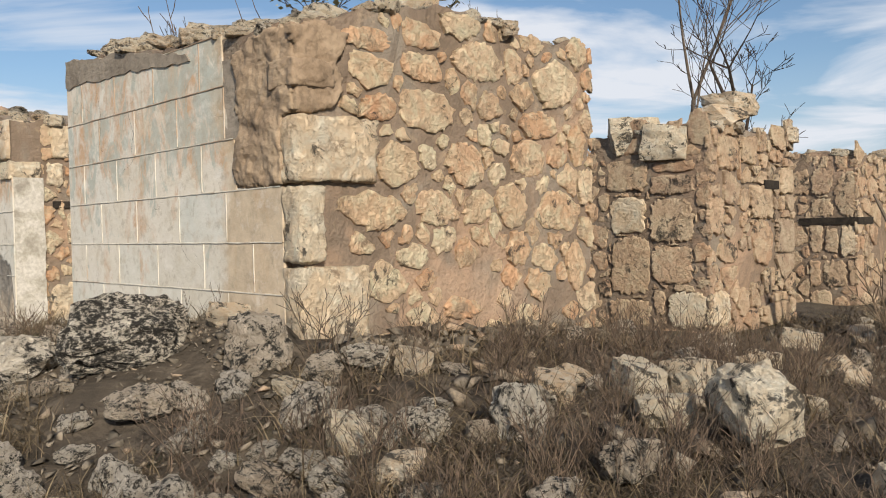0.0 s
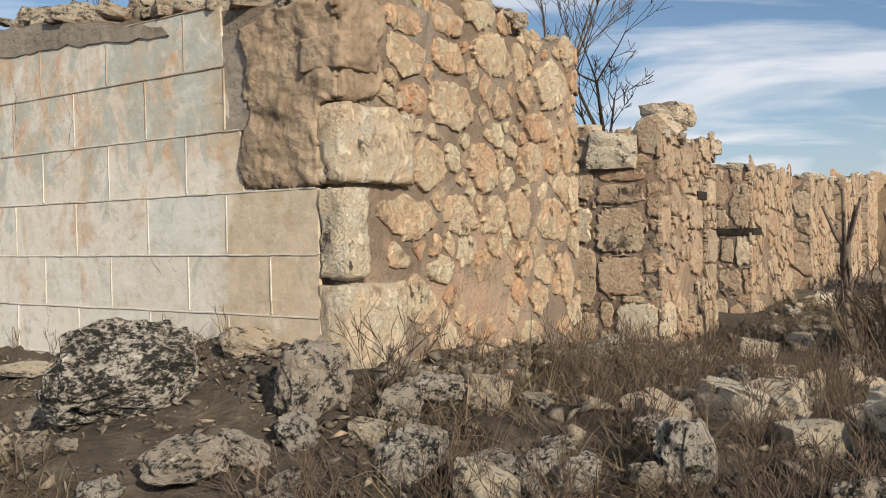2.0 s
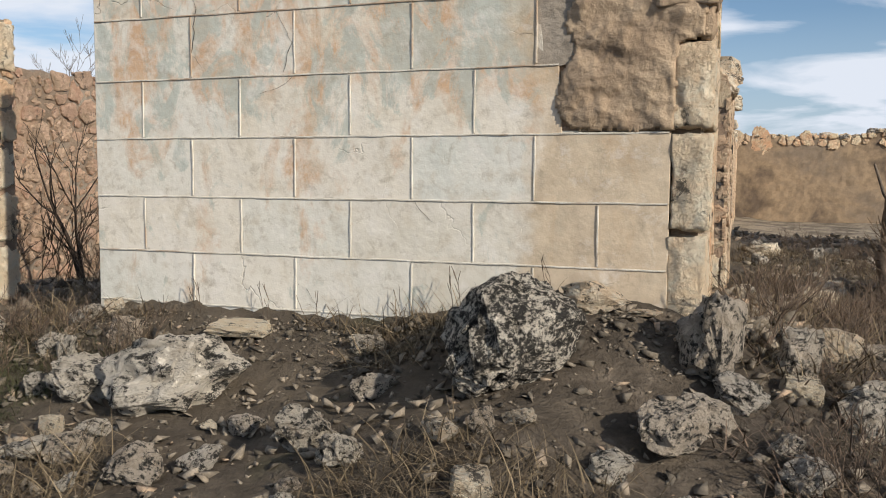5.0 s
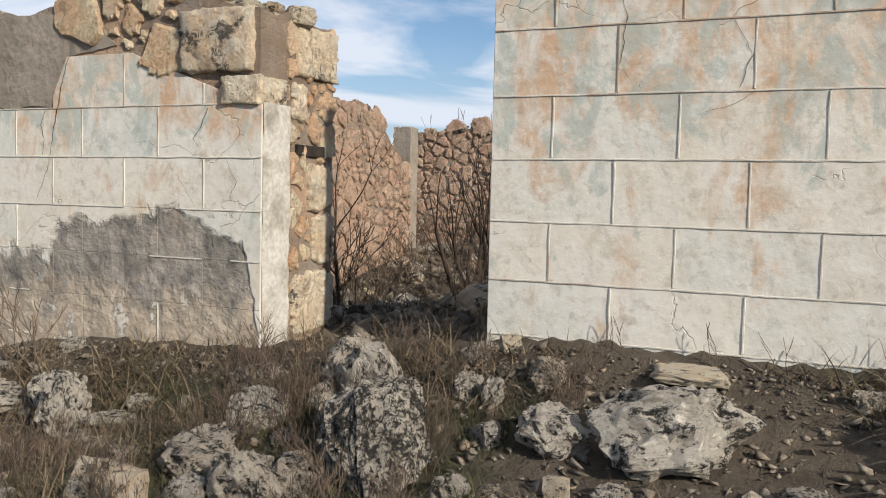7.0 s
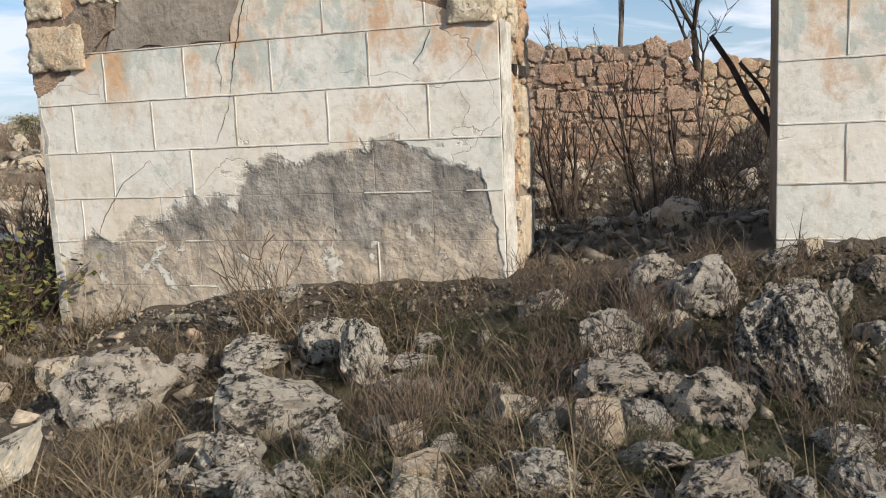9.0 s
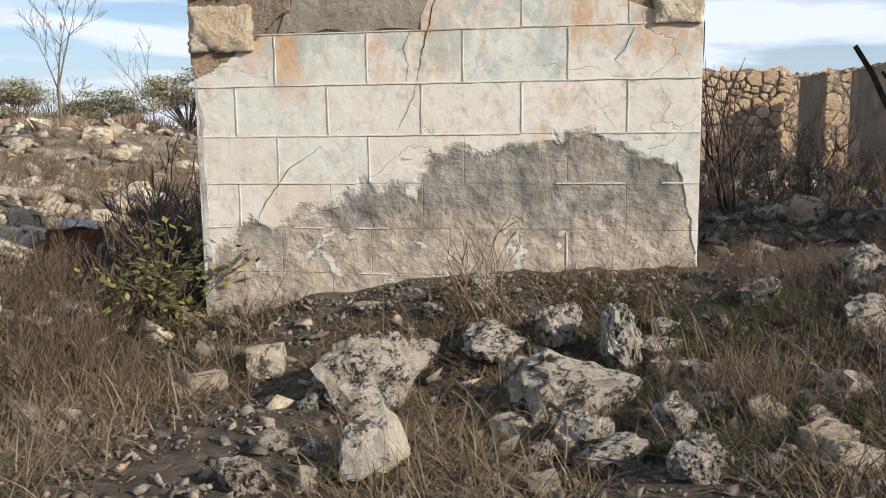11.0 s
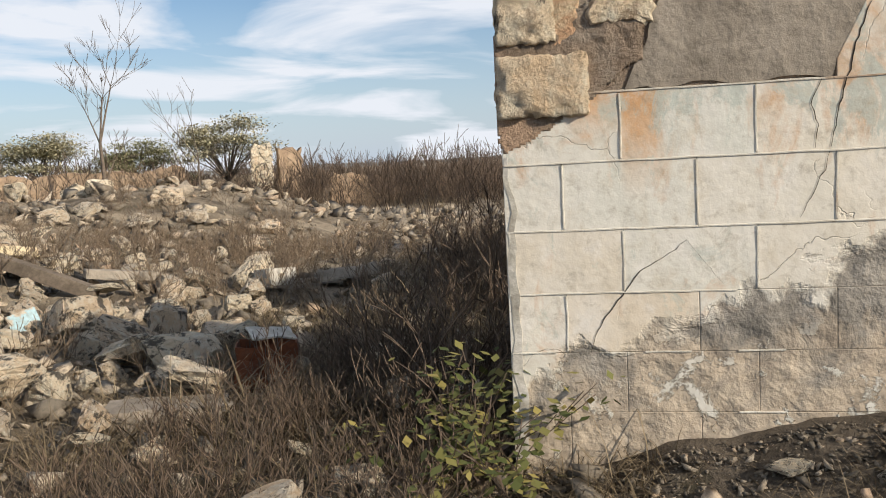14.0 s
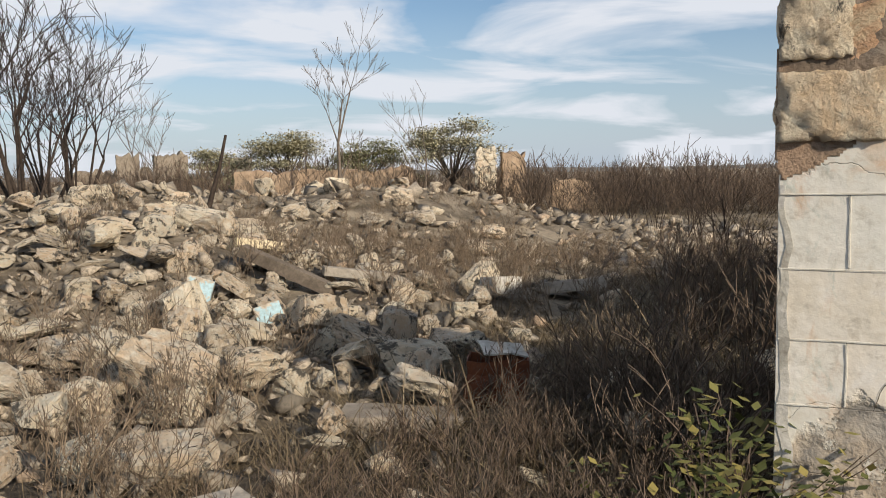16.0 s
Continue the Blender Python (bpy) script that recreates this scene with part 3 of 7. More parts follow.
def stones(parent, a, b, top, zb, seeds=(), size=0.23, seed=1, mat=None, proud=0.028, gap=0.042, keep=None, flat=1.25, plane=0.0, low=None, apart=0.68):
    """Rubble masonry on the face from a to b: chosen stones (s, z, half width, half height, and True for a pale squared block or "squared") and others packed between them."""
    mat = mat or M_STONE
    rng = random.Random(seed)
    a, b = Vector(a), Vector(b)
    length = (b - a).length
    s_dir = (b - a) / length
    n_dir = Vector((s_dir.y, -s_dir.x))

    def to_space(s, z, k):
        p = a + s_dir * s + n_dir * (k + plane)
        return (p.x, p.y, z)

    pts = [(s, z, rx, rz, pale) for s, z, rx, rz, pale in seeds]
    hi = max(top(length * i / 20) for i in range(21))
    for _ in range(int(length * (hi - zb) / (size * size) * 14)):
        s, z = rng.uniform(-0.02, length + 0.02), rng.uniform(zb, hi)
        if z > top(s) - 0.05 or (keep and not keep(s, z)):
            continue
        r = size * rng.choice((0.22, 0.34, 0.5, 0.62, 0.85)) * rng.uniform(0.85, 1.15)
        rx, rz = r * flat ** 0.5, r / flat ** 0.5
        if all(((s - q[0]) / (apart * (rx + q[2]))) ** 2 + ((z - q[1]) / (apart * (rz + q[3]))) ** 2 > 1 for q in pts):
            pts.append((s, z, rx, rz, False))
    for i, (s, z, rx, rz, pale) in enumerate(pts):
        turn = rng.uniform(-0.05, 0.05) if pale else rng.uniform(-0.5, 0.5)
        corners = 16 if pale else rng.randint(5, 7) if i < len(seeds) else rng.randint(4, 6)
        poly = []
        for k in range(corners):
            ang = 2 * math.pi * (k + (0 if pale else rng.uniform(-0.2, 0.2))) / corners + turn
            c, w = math.cos(ang), math.sin(ang)
            reach = 1.02 / (abs(c) ** 8 + abs(w) ** 8) ** 0.125 * rng.uniform(0.93, 1.05) if pale else rng.uniform(1.0, 1.5) if i < len(seeds) else rng.uniform(1.3, 1.9)
            poly.append((s + rx * c * reach, z + rz * w * reach))
        for j, q in enumerate(pts):
            if j == i or abs(q[0] - s) > 2 * (rx + q[2]) + 0.1 or abs(q[1] - z) > 2 * (rz + q[3]) + 0.1:
                continue
            if pale and not q[4]:
                continue
            dx, dz = q[0] - s, q[1] - z
            if q[4] and not pale:
                # keep clear of the squared block on its nearer side
                hx, hz = 0.98 * q[2] + 0.6 * gap, 0.98 * q[3] + 0.6 * gap
                if abs(dx) / hx > abs(dz) / hz:
                    way = 1 if dx > 0 else -1
                    poly = clip(poly, way, 0, way * q[0] - hx)
                else:
                    way = 1 if dz > 0 else -1
                    poly = clip(poly, 0, way, way * q[1] - hz)
                if len(poly) < 3:
                    break
                continue
            d = math.hypot(dx, dz) or 1e-6
            mine = math.hypot(rx * dx / d, rz * dz / d)
            other = math.hypot(q[2] * dx / d, q[3] * dz / d)
            cut = d * mine / (mine + other) - gap / 2
            nx, nz = dx / d, dz / d
            poly = clip(poly, nx, nz, nx * s + nz * z + cut)
            if len(poly) < 3:
                break
        if len(poly) < 3:
            continue
        poly = clip(clip(poly, 1, 0, length + 0.015), -1, 0, 0.015)
        if len(poly) < 3 or area_of(poly) < 0.0012:
            continue
        v, f = stone_mesh(poly, to_space, proud * (1.4 if pale is True else 1.0 if pale else 0.8 + 0.3 * rng.random() if i < len(seeds) else (low(s, z) if low else 1.0) * rng.choice((0.3, 0.5, 0.7, 0.9, 1.15))), rng, gap)
        if v:
            mesh_object("stone", v, f, M_PALE if pale is True else mat, parent)


def wall_thing(name, label):
    ob = new(name)
    ob.matrix_basis = HOUSE
    return tagged(ob, label, "wall", kind="structure")


def plate(poly, to_space, thick, bevel=0.003):
    """A flat piece with a chamfered edge, from an outline."""
    cx = sum(p[0] for p in poly) / len(poly)
    cy = sum(p[1] for p in poly) / len(poly)
    n = len(poly)

    def inset(p):
        d = math.hypot(p[0] - cx, p[1] - cy) or 1
        return (p[0] - (p[0] - cx) / d * bevel * 1.6, p[1] - (p[1] - cy) / d * bevel * 1.6)
    verts = [to_space(*p, -0.01) for p in poly] + [to_space(*p, thick - bevel * 0.6) for p in poly] + [to_space(*inset(p), thick) for p in poly]
    faces = [(b + k, b + (k + 1) % n, b + n + (k + 1) % n, b + n + k) for b in (0, n) for k in range(n)]
    faces.append(tuple(range(2 * n, 3 * n)))
    return verts, faces


def on_facade(x, z, k):
    return (x, -k, z)


COURSES = (-0.10, 0.33, 0.70, 1.06, 1.44, 1.84, 2.24, 2.66, 3.06)
ODD_A = (-3.98, -3.57, -2.79, -1.98, -1.155, -0.40, 0.0)
EVEN_A = (-3.98, -3.17, -2.38, -1.56, -0.78, 0.0)
ODD_B = (-9.78, -9.085, -8.33, -7.57, -6.77, -5.79)
EVEN_B = (-9.78, -9.43, -8.66, -7.90, -7.12, -6.325, -5.79)


def scored_plaster(parent, joints_odd, joints_even, cuts, shift=0):
    """Scored blocks course by course, with raised beads along the joints. cuts gives the outlines that remain of a block."""
    for row, (z0, z1) in enumerate(zip(COURSES, COURSES[1:])):
        joints = joints_odd if (row + shift) % 2 else joints_even
        for x0, x1 in zip(joints, joints[1:]):
            g = 0.0015
            poly = [(x0 + g, z0 + g), (x1 - g, z0 + g), (x1 - g, z1 - g), (x0 + g, z1 - g)]
            poly = cuts(poly)
            if len(poly) < 3 or area_of(poly) < 0.004:
                continue
            v, f = plate(poly, on_facade, 0.012 + 0.003 * n3(x0 * 7, z0 * 7))
            mesh_object("plaster_block", v, f, M_PLASTER, parent)
        for k, x in enumerate(joints[1:-1]):
            bead(parent, (x, z0 + 0.012), (x, z1 - 0.012), cuts)
        bead(parent, (joints[0] + 0.01, z1), (joints[-1] - 0.01, z1), cuts)


BARE = ((-9.8, -1), (-9.65, 0.58), (-9.37, 0.70), (-8.8, 0.90), (-7.98, 1.14), (-7.66, 1.40), (-6.67, 1.42), (-5.95, 1.30), (-5.8, -1), (0, -1))


def bead(parent, p, q, cuts):
    """A bead of mortar from p to q, in lengths, of which many are lost where the finish coat has fallen."""
    length = math.hypot(q[0] - p[0], q[1] - p[1])
    n = max(1, round(length / 0.27)) if p[0] < -5 else 1
    run, spans = None, []
    for i in range(n):
        a = (p[0] + (q[0] - p[0]) * i / n, p[1] + (q[1] - p[1]) * i / n)
        b = (p[0] + (q[0] - p[0]) * (i + 1) / n, p[1] + (q[1] - p[1]) * (i + 1) / n)
        mx, mz = (a[0] + b[0]) / 2, (a[1] + b[1]) / 2
        lost = mz < lerp_table(mx, BARE) + 0.03 and n3(mx * 3.1, mz * 3.1, 6) > -0.22
        if lost:
            run = None
        elif run is None:
            run = [a, b]
            spans.append(run)
        else:
            run[1] = b
    for a, b in spans:
        bead_run(parent, a, b, cuts)


def bead_run(parent, p, q, cuts):
    """A slightly uneven half-round bead of mortar from p to q on the facade."""
    thin = [(p[0] - 0.008, p[1] - 0.008), (q[0] + 0.008, p[1] - 0.008), (q[0] + 0.008, q[1] + 0.008), (p[0] - 0.008, q[1] + 0.008)]
    rest = cuts(thin)
    if len(rest) < 3 or area_of(rest) < 0.25 * area_of(thin):
        return
    p = (max(p[0], min(r[0] for r in rest)), max(p[1], min(r[1] for r in rest)))
    q = (min(q[0], max(r[0] for r in rest)), min(q[1], max(r[1] for r in rest)))
    length = math.hypot(q[0] - p[0], q[1] - p[1])
    if length < 0.05:
        return
    n = max(3, int(length / 0.05))
    dx, dz = (q[0] - p[0]) / length, (q[1] - p[1]) / length
    verts, faces = [], []
    for i in range(n + 1):
        s = length * i / n
        x, z = p[0] + dx * s, p[1] + dz * s
        wob = 0.004 * n3(x * 5, z * 5, 4)
        r = 0.0075 * (1 + 0.35 * n3(x * 14, z * 14, 9))
        h = 0.018 + 0.004 * n3(x * 9, z * 9, 2)
        for off, k in ((-r, 0.004), (-0.5 * r, h), (0.5 * r, h), (r, 0.004)):
            verts.append(on_facade(x - dz * (off + wob), z + dx * (off + wob), k))
        if i:
            b = 4 * (i - 1)
            faces += [(b + c + 1, b + c, b + 4 + c, b + 5 + c) for c in range(3)]
    mesh_object("joint_bead", verts, faces, M_BEAD, parent)


def render_patch(parent, poly, thick, mat, label="", seed=0.0, n=40):
    """A coat of render with a ragged outline on the facade."""
    pts = []
    for (x0, y0), (x1, y1) in zip(poly, poly[1:] + poly[:1]):
        m = max(2, int(math.hypot(x1 - x0, y1 - y0) / 0.06))
        for i in range(m):
            x, y = x0 + (x1 - x0) * i / m, y0 + (y1 - y0) * i / m
            pts.append((x + 0.04 * n3(x * 6, y * 6, seed), y + 0.04 * n3(x * 6, y * 6, seed + 5)))
    bm = bmesh.new()
    front = [bm.verts.new(on_facade(x, z, thick + 0.006 * n3(x * 8, z * 8))) for x, z in pts]
    back = [bm.verts.new(on_facade(x, z, -0.02)) for x, z in pts]
    bm.faces.new(front)
    for i in range(len(pts)):
        j = (i + 1) % len(pts)
        bm.faces.new((back[i], back[j], front[j], front[i]))
    bmesh.ops.recalc_face_normals(bm, faces=bm.faces)
    bmesh.ops.triangulate(bm, faces=[f for f in bm.faces if len(f.verts) > 4])
    return part("render_coat", bm, mat, parent, label)


def crack(parent, points, width=0.006, seed=0):
    """A jagged near-black strip drawn as an open crack along points on the facade, tapering to its ends."""
    path = []
    for (x0, z0), (x1, z1) in zip(points, points[1:]):
        n = max(2, int(math.hypot(x1 - x0, z1 - z0) / 0.035))
        path += [(x0 + (x1 - x0) * i / n, z0 + (z1 - z0) * i / n) for i in range(n)]
    path.append(points[-1])
    verts, faces = [], []
    for i, (x, z) in enumerate(path):
        x += 0.016 * n3(x * 19, z * 19, seed) + 0.01 * n3(x * 47, z * 47, seed)
        z += 0.010 * n3(x * 19, z * 19, seed + 3)
        w = 0.5 * width * (0.35 + 0.65 * math.sin(math.pi * (i + 0.5) / len(path))) * (1 + 0.6 * n3(x * 30, z * 30, seed + 7))
        verts += [on_facade(x - w, z + 0.3 * w, 0.0165), on_facade(x + w, z - 0.3 * w, 0.0165)]
        if i:
            b = 2 * i - 2
            faces.append((b, b + 1, b + 3, b + 2))
    mesh_object("crack", verts, faces, M_VOID, parent)


# the first house wall: scored plaster to the walk, its broken cross wall of rubble to the side
wall_a = wall_thing("wall_facade_1", "pale scored-plaster house wall with rubble top and rust stains")
TOP_A = ((0, 3.34), (1.2, 3.22), (2.3, 3.10), (3.0, 3.02), (3.5, 3.02), (3.98, 3.02))


def top_a(s):
    return lerp_table(s, TOP_A)


wall_box("masonry", M_MORTAR, wall_a, (-3.98, 0.0), (0.0, 0.0), 0.95, top_a, rough=0.008, seed=3)


def cuts_a(poly):
    # the block face has fallen beside the corner, above the fourth joint
    if max(p[1] for p in poly) > 2.3:
        poly = clip(poly, 1, 0.05, -0.78 + 0.05 * 2.6)
    elif max(p[1] for p in poly) > 1.9:
        poly = clip(poly, 1, 0.06, -0.63 + 0.06 * 2.0)
    return clip(poly, 0.06, 1, 3.0) if poly else poly


render_patch(wall_a, [(-3.96, -0.1), (-0.04, -0.1), (-0.04, 1.82), (-0.70, 1.86), (-0.80, 2.86), (-3.96, 3.0)], 0.007, M_BEAD, "", 6)
scored_plaster(wall_a, ODD_A, EVEN_A, cuts_a, 0)


def lumpy_coat(parent, outline, to_space, depth, mat, label, seed=0.0, cell=0.015):
    """A thick coarse coat of render: lumps, hollows and trowel ridges, with a ragged broken edge."""
    def inside(x, z):
        x += 0.035 * n3(x * 7, z * 7, seed) + 0.012 * n3(x * 25, z * 25, seed)
        z += 0.03 * n3(x * 7, z * 7, seed + 4) + 0.012 * n3(x * 25, z * 25, seed + 4)
        odd = False
        for (x0, z0), (x1, z1) in zip(outline, outline[1:] + outline[:1]):
            if (z0 > z) != (z1 > z) and x < x0 + (x1 - x0) * (z - z0) / (z1 - z0):
                odd = not odd
        return odd
    x_lo, x_hi = min(p[0] for p in outline) - 0.1, max(p[0] for p in outline) + 0.1
    z_lo, z_hi = min(p[1] for p in outline) - 0.1, max(p[1] for p in outline) + 0.1
    nx, nz = int((x_hi - x_lo) / cell), int((z_hi - z_lo) / cell)
    cells = {(i, j) for i in range(nx) for j in range(nz) if inside(x_lo + (i + 0.5) * cell, z_lo + (j + 0.5) * cell)}
    verts, index, faces = [], {}, []

    def vert(i, j, back):
        if (i, j, back) not in index:
            x, z = x_lo + i * cell, z_lo + j * cell
            k = depth + 0.030 * n3(x * 3, z * 3, seed) + 0.020 * n3(x * 9, z * 9, seed) + 0.012 * n3(x * 24, z * 24, seed)
            k += 0.02 * max(0.0, n3(x * 2.0, z * 6.0, seed + 9))
            rim = sum((i - a, j - b) not in cells for a in (0, 1) for b in (0, 1))
            index[i, j, back] = len(verts)
            verts.append(to_space(x, z, -0.02 if back else max(0.014, k * (0.6 if rim else 1.0))))
        return index[i, j, back]

    for i, j in sorted(cells):
        faces.append((vert(i, j, 0), vert(i + 1, j, 0), vert(i + 1, j + 1, 0), vert(i, j + 1, 0)))
        for di, dj, a, b in ((-1, 0, (i, j + 1), (i, j)), (1, 0, (i + 1, j), (i + 1, j + 1)), (0, -1, (i, j), (i + 1, j)), (0, 1, (i + 1, j + 1), (i, j + 1))):
            if (i + di, j + dj) not in cells:
                faces.append((vert(*b, 0), vert(*a, 0), vert(*a, 1), vert(*b, 1)))
    return tagged(mesh_object("render_coat", verts, faces, mat, parent, smooth=True), label)


lumpy_coat(wall_a, [(-0.57, 1.86), (0.02, 1.85), (0.02, 2.34), (0.18, 2.36), (0.17, 2.98), (-0.30, 2.96), (-0.62, 2.88), (-0.56, 2.62), (-0.60, 2.46), (-0.56, 2.30), (-0.62, 2.20), (-0.65, 2.04)], on_facade, 0.034, M_BROWN, "coarse brown render where the plaster fell", 2)
render_patch(wall_a, [(-0.80, 2.22), (-0.50, 2.22), (-0.50, 2.84), (-0.82, 2.86)], 0.009, M_RENDER, "grey render beside the broken plaster", 12)
render_patch(wall_a, [(-3.97, 3.06), (-2.6, 3.02), (-1.3, 2.92), (-1.35, 3.0), (-2.4, 3.18), (-3.97, 3.34)], 0.024, M_RENDER, "grey render band under the wall top", 8)

wall_c = wall_thing("wall_cross_1", "sunlit rubble cross wall of ochre limestone in brown mortar")
CORNER, FAR = (0.17, 0.03), (0.12, 3.52)
TOP_C = ((0, 2.95), (0.25, 3.04), (0.65, 3.18), (1.5, 3.34), (2.2, 3.28), (2.9, 3.22), (3.5, 3.32))


def top_c(s):
    return lerp_table(s, TOP_C)


wall_box("masonry", M_MORTAR, wall_c, CORNER, FAR, 0.75, top_c, rough=0.03, seed=11, step=0.07)
UPPER = ((0.93, 2.00, 0.25, 0.16, False), (1.25, 2.11, 0.10, 0.10, False), (1.69, 2.06, 0.25, 0.17, False), (2.52, 2.12, 0.25, 0.19, False),
         (1.24, 2.47, 0.35, 0.17, False), (0.74, 2.44, 0.22, 0.10, False), (0.66, 2.73, 0.25, 0.11, False), (1.21, 2.80, 0.25, 0.10, False),
         (1.83, 2.93, 0.35, 0.14, False), (2.00, 2.57, 0.15, 0.12, False), (2.93, 2.86, 0.40, 0.22, False), (2.63, 2.45, 0.35, 0.10, False),
         (0.68, 2.95, 0.25, 0.08, False), (1.20, 3.06, 0.26, 0.10, False), (1.67, 3.21, 0.27, 0.10, False), (2.34, 2.93, 0.12, 0.15, False),
         (2.93, 2.15, 0.16, 0.10, False), (3.24, 2.30, 0.14, 0.23, False), (2.13, 2.22, 0.15, 0.07, False))
LOWER = ((0.72, 1.65, 0.35, 0.13, False), (1.35, 1.69, 0.28, 0.13, False), (1.84, 1.67, 0.19, 0.14, False), (2.27, 1.70, 0.21, 0.18, False),
         (2.93, 1.67, 0.44, 0.21, False), (0.55, 1.41, 0.10, 0.07, False), (1.07, 1.30, 0.15, 0.13, False), (1.39, 1.43, 0.15, 0.09, False),
         (1.16, 0.82, 0.23, 0.11, False), (1.38, 0.57, 0.15, 0.14, False), (1.60, 0.84, 0.21, 0.09, False), (2.45, 0.70, 0.18, 0.11, False),
         (0.86, 0.61, 0.30, 0.11, False), (1.69, 0.55, 0.17, 0.15, False), (1.29, 0.96, 0.08, 0.08, False), (2.35, 1.33, 0.17, 0.15, False),
         (3.21, 1.18, 0.14, 0.26, False), (2.06, 0.54, 0.20, 0.18, False))
stones(wall_c, CORNER, FAR, top_c, 0.2, UPPER + LOWER, 0.26, 5, proud=0.015, gap=0.028, apart=0.86,
       keep=lambda s, z: not (s > 1.0 and z < 1.45 and n3(s * 2.2, z * 2.2, 4) > -0.05) and not (s < 0.78 and z < 2.38) and not (s < 0.45 and z > 2.3), low=lambda s, z: 0.45 if s > 1.2 and z < 1.5 else 1.0)


def quoin(parent, lo, hi, mat, seed, label="", chip=0.05):
    """A squared corner stone with chipped arrises and a pitted, hewn face."""
    size = Vector(hi) - Vector(lo)
    mid = (Vector(hi) + Vector(lo)) / 2
    bm = bmesh.new()
    bmesh.ops.create_cube(bm, size=1)
    bmesh.ops.subdivide_edges(bm, edges=bm.edges[:], cuts=13, use_grid_fill=True)
    for v in bm.verts:
        p = Vector((v.co.x * size.x, v.co.y * size.y, v.co.z * size.z))
        gap = sorted((0.5 - abs(c)) * k for c, k in zip(v.co, size))
        near = max(0.0, 1 - (gap[0] + gap[1]) / chip)
        bite = chip * 0.36 * near * (0.55 + 0.5 * n3(p.x * 7 + seed, p.y * 7, p.z * 7) + 0.6 * n3(p.x * 21 + seed, p.y * 21, p.z * 21))
        pit = 0.022 * n3(p.x * 8 + seed, p.y * 8, p.z * 8) + 0.014 * n3(p.x * 22, p.y * 22 + seed, p.z * 22)
        v.co = p + mid - p.normalized() * max(0.0, bite) + Vector((v.co.x, v.co.y, v.co.z)).normalized() * pit
    ob = part("corner_stone", bm, mat, parent, label)
    ob.data.shade_smooth()
    return ob


quoin(wall_c, (-0.03, -0.03, 1.86), (0.225, 0.72, 2.35), M_PALE, 1, "large cream corner block with dark lichen", 0.12)
quoin(wall_c, (0.0, -0.02, 1.29), (0.22, 0.21, 1.84), M_PALE, 2, "upright cream corner block", 0.07)
quoin(wall_c, (-0.01, -0.02, 0.50), (0.20, 0.62, 1.26), M_PALE, 3, "large cream corner block", 0.07)
lumpy_coat(wall_c, [(-0.02, 2.36), (0.30, 2.38), (0.42, 2.52), (0.36, 2.74), (0.50, 2.96), (0.20, 3.02), (-0.02, 2.96)], lambda y, z, k: (0.165 + k, y, z), 0.036, M_BROWN, "coarse brown render wrapping the corner", 5)
quoin(wall_c, (-0.10, -0.055, 2.53), (0.235, 0.32, 2.73), M_BROWN, 4, "rendered stone jutting from the corner", 0.06)

# the second house wall
wall_b = wall_thing("wall_facade_2", "scored-plaster house wall with a large bare grey patch and cracks")
TOP_B = ((0, 3.05), (0.5, 3.25), (1.2, 3.0), (2.2, 3.1), (3.0, 3.2), (3.4, 3.05), (3.95, 2.95))


def top_b(s):
    return lerp_table(s, TOP_B)


wall_box("masonry", M_MORTAR, wall_b, (-9.78, 0.0), (-5.81, 0.0), 1.03, top_b, rough=0.008, seed=17)


def cuts_b(poly):
    if max(p[1] for p in poly) > 2.35:
        poly = clip(poly, -1, 0.5, 7.95 + 0.5 * 2.24)
        poly = clip(poly, 0.36, 1, 2.66 - 0.36 * 7.05) if len(poly) > 2 else poly
        poly = clip(poly, 0, 1, 2.66) if len(poly) > 2 else poly
    elif max(p[1] for p in poly) > 1.9:
        poly = clip(poly, -0.47, 1, 2.24 + 0.47 * 9.28)
    return poly


render_patch(wall_b, [(-9.75, -0.1), (-5.84, -0.1), (-5.84, 2.2), (-9.2, 2.2), (-9.75, 1.95)], 0.008, M_RENDER, "", 7)
scored_plaster(wall_b, ODD_B, EVEN_B, cuts_b, 0)
render_patch(wall_b, [(-9.05, 2.25), (-7.93, 2.24), (-7.72, 2.66), (-7.2, 2.72), (-7.5, 3.0), (-8.7, 3.05), (-8.9, 2.6)], 0.010, M_RENDER, "smooth grey render above the plaster", 4)
stones(wall_b, (-9.78, 0.0), (-5.81, 0.0), top_b, 2.2,
       ((0.72, 2.70, 0.21, 0.09, True), (0.56, 2.95, 0.13, 0.10, True),
        (2.75, 2.90, 0.22, 0.12, False)),
       0.24, 9, keep=lambda s, z: (0.42 < s < 0.85 and z > 2.55) or (2.3 < s < 3.15 and z > 2.78 - 0.42 * (s - 2.6)) or z > 3.0, proud=0.03)
lumpy_coat(wall_b, [(-9.79, 1.91), (-9.62, 1.97), (-9.23, 2.22), (-8.95, 2.42), (-8.92, 2.62), (-9.2, 2.75), (-9.79, 2.6)], on_facade, 0.012, M_MORTAR, "brown mortar bed under the top stones", 7)
quoin(wall_b, (-9.81, -0.07, 2.10), (-9.24, 0.35, 2.49), M_PALE, 6, "cream corner block with a hewn face", 0.17)
quoin(wall_b, (-9.80, -0.05, 2.53), (-9.42, 0.35, 2.98), M_PALE, 7, "cream corner block with a hewn face", 0.15)
quoin(wall_b, (-6.56, -0.06, 2.47), (-5.86, 0.5, 2.96), M_FIELD, 8, "large rough dark block over the doorway side", 0.12)
quoin(wall_b, (-6.16, -0.05, 2.23), (-5.79, 0.34, 2.45), M_PALE, 9, "cream block at the top of the door reveal", 0.08)
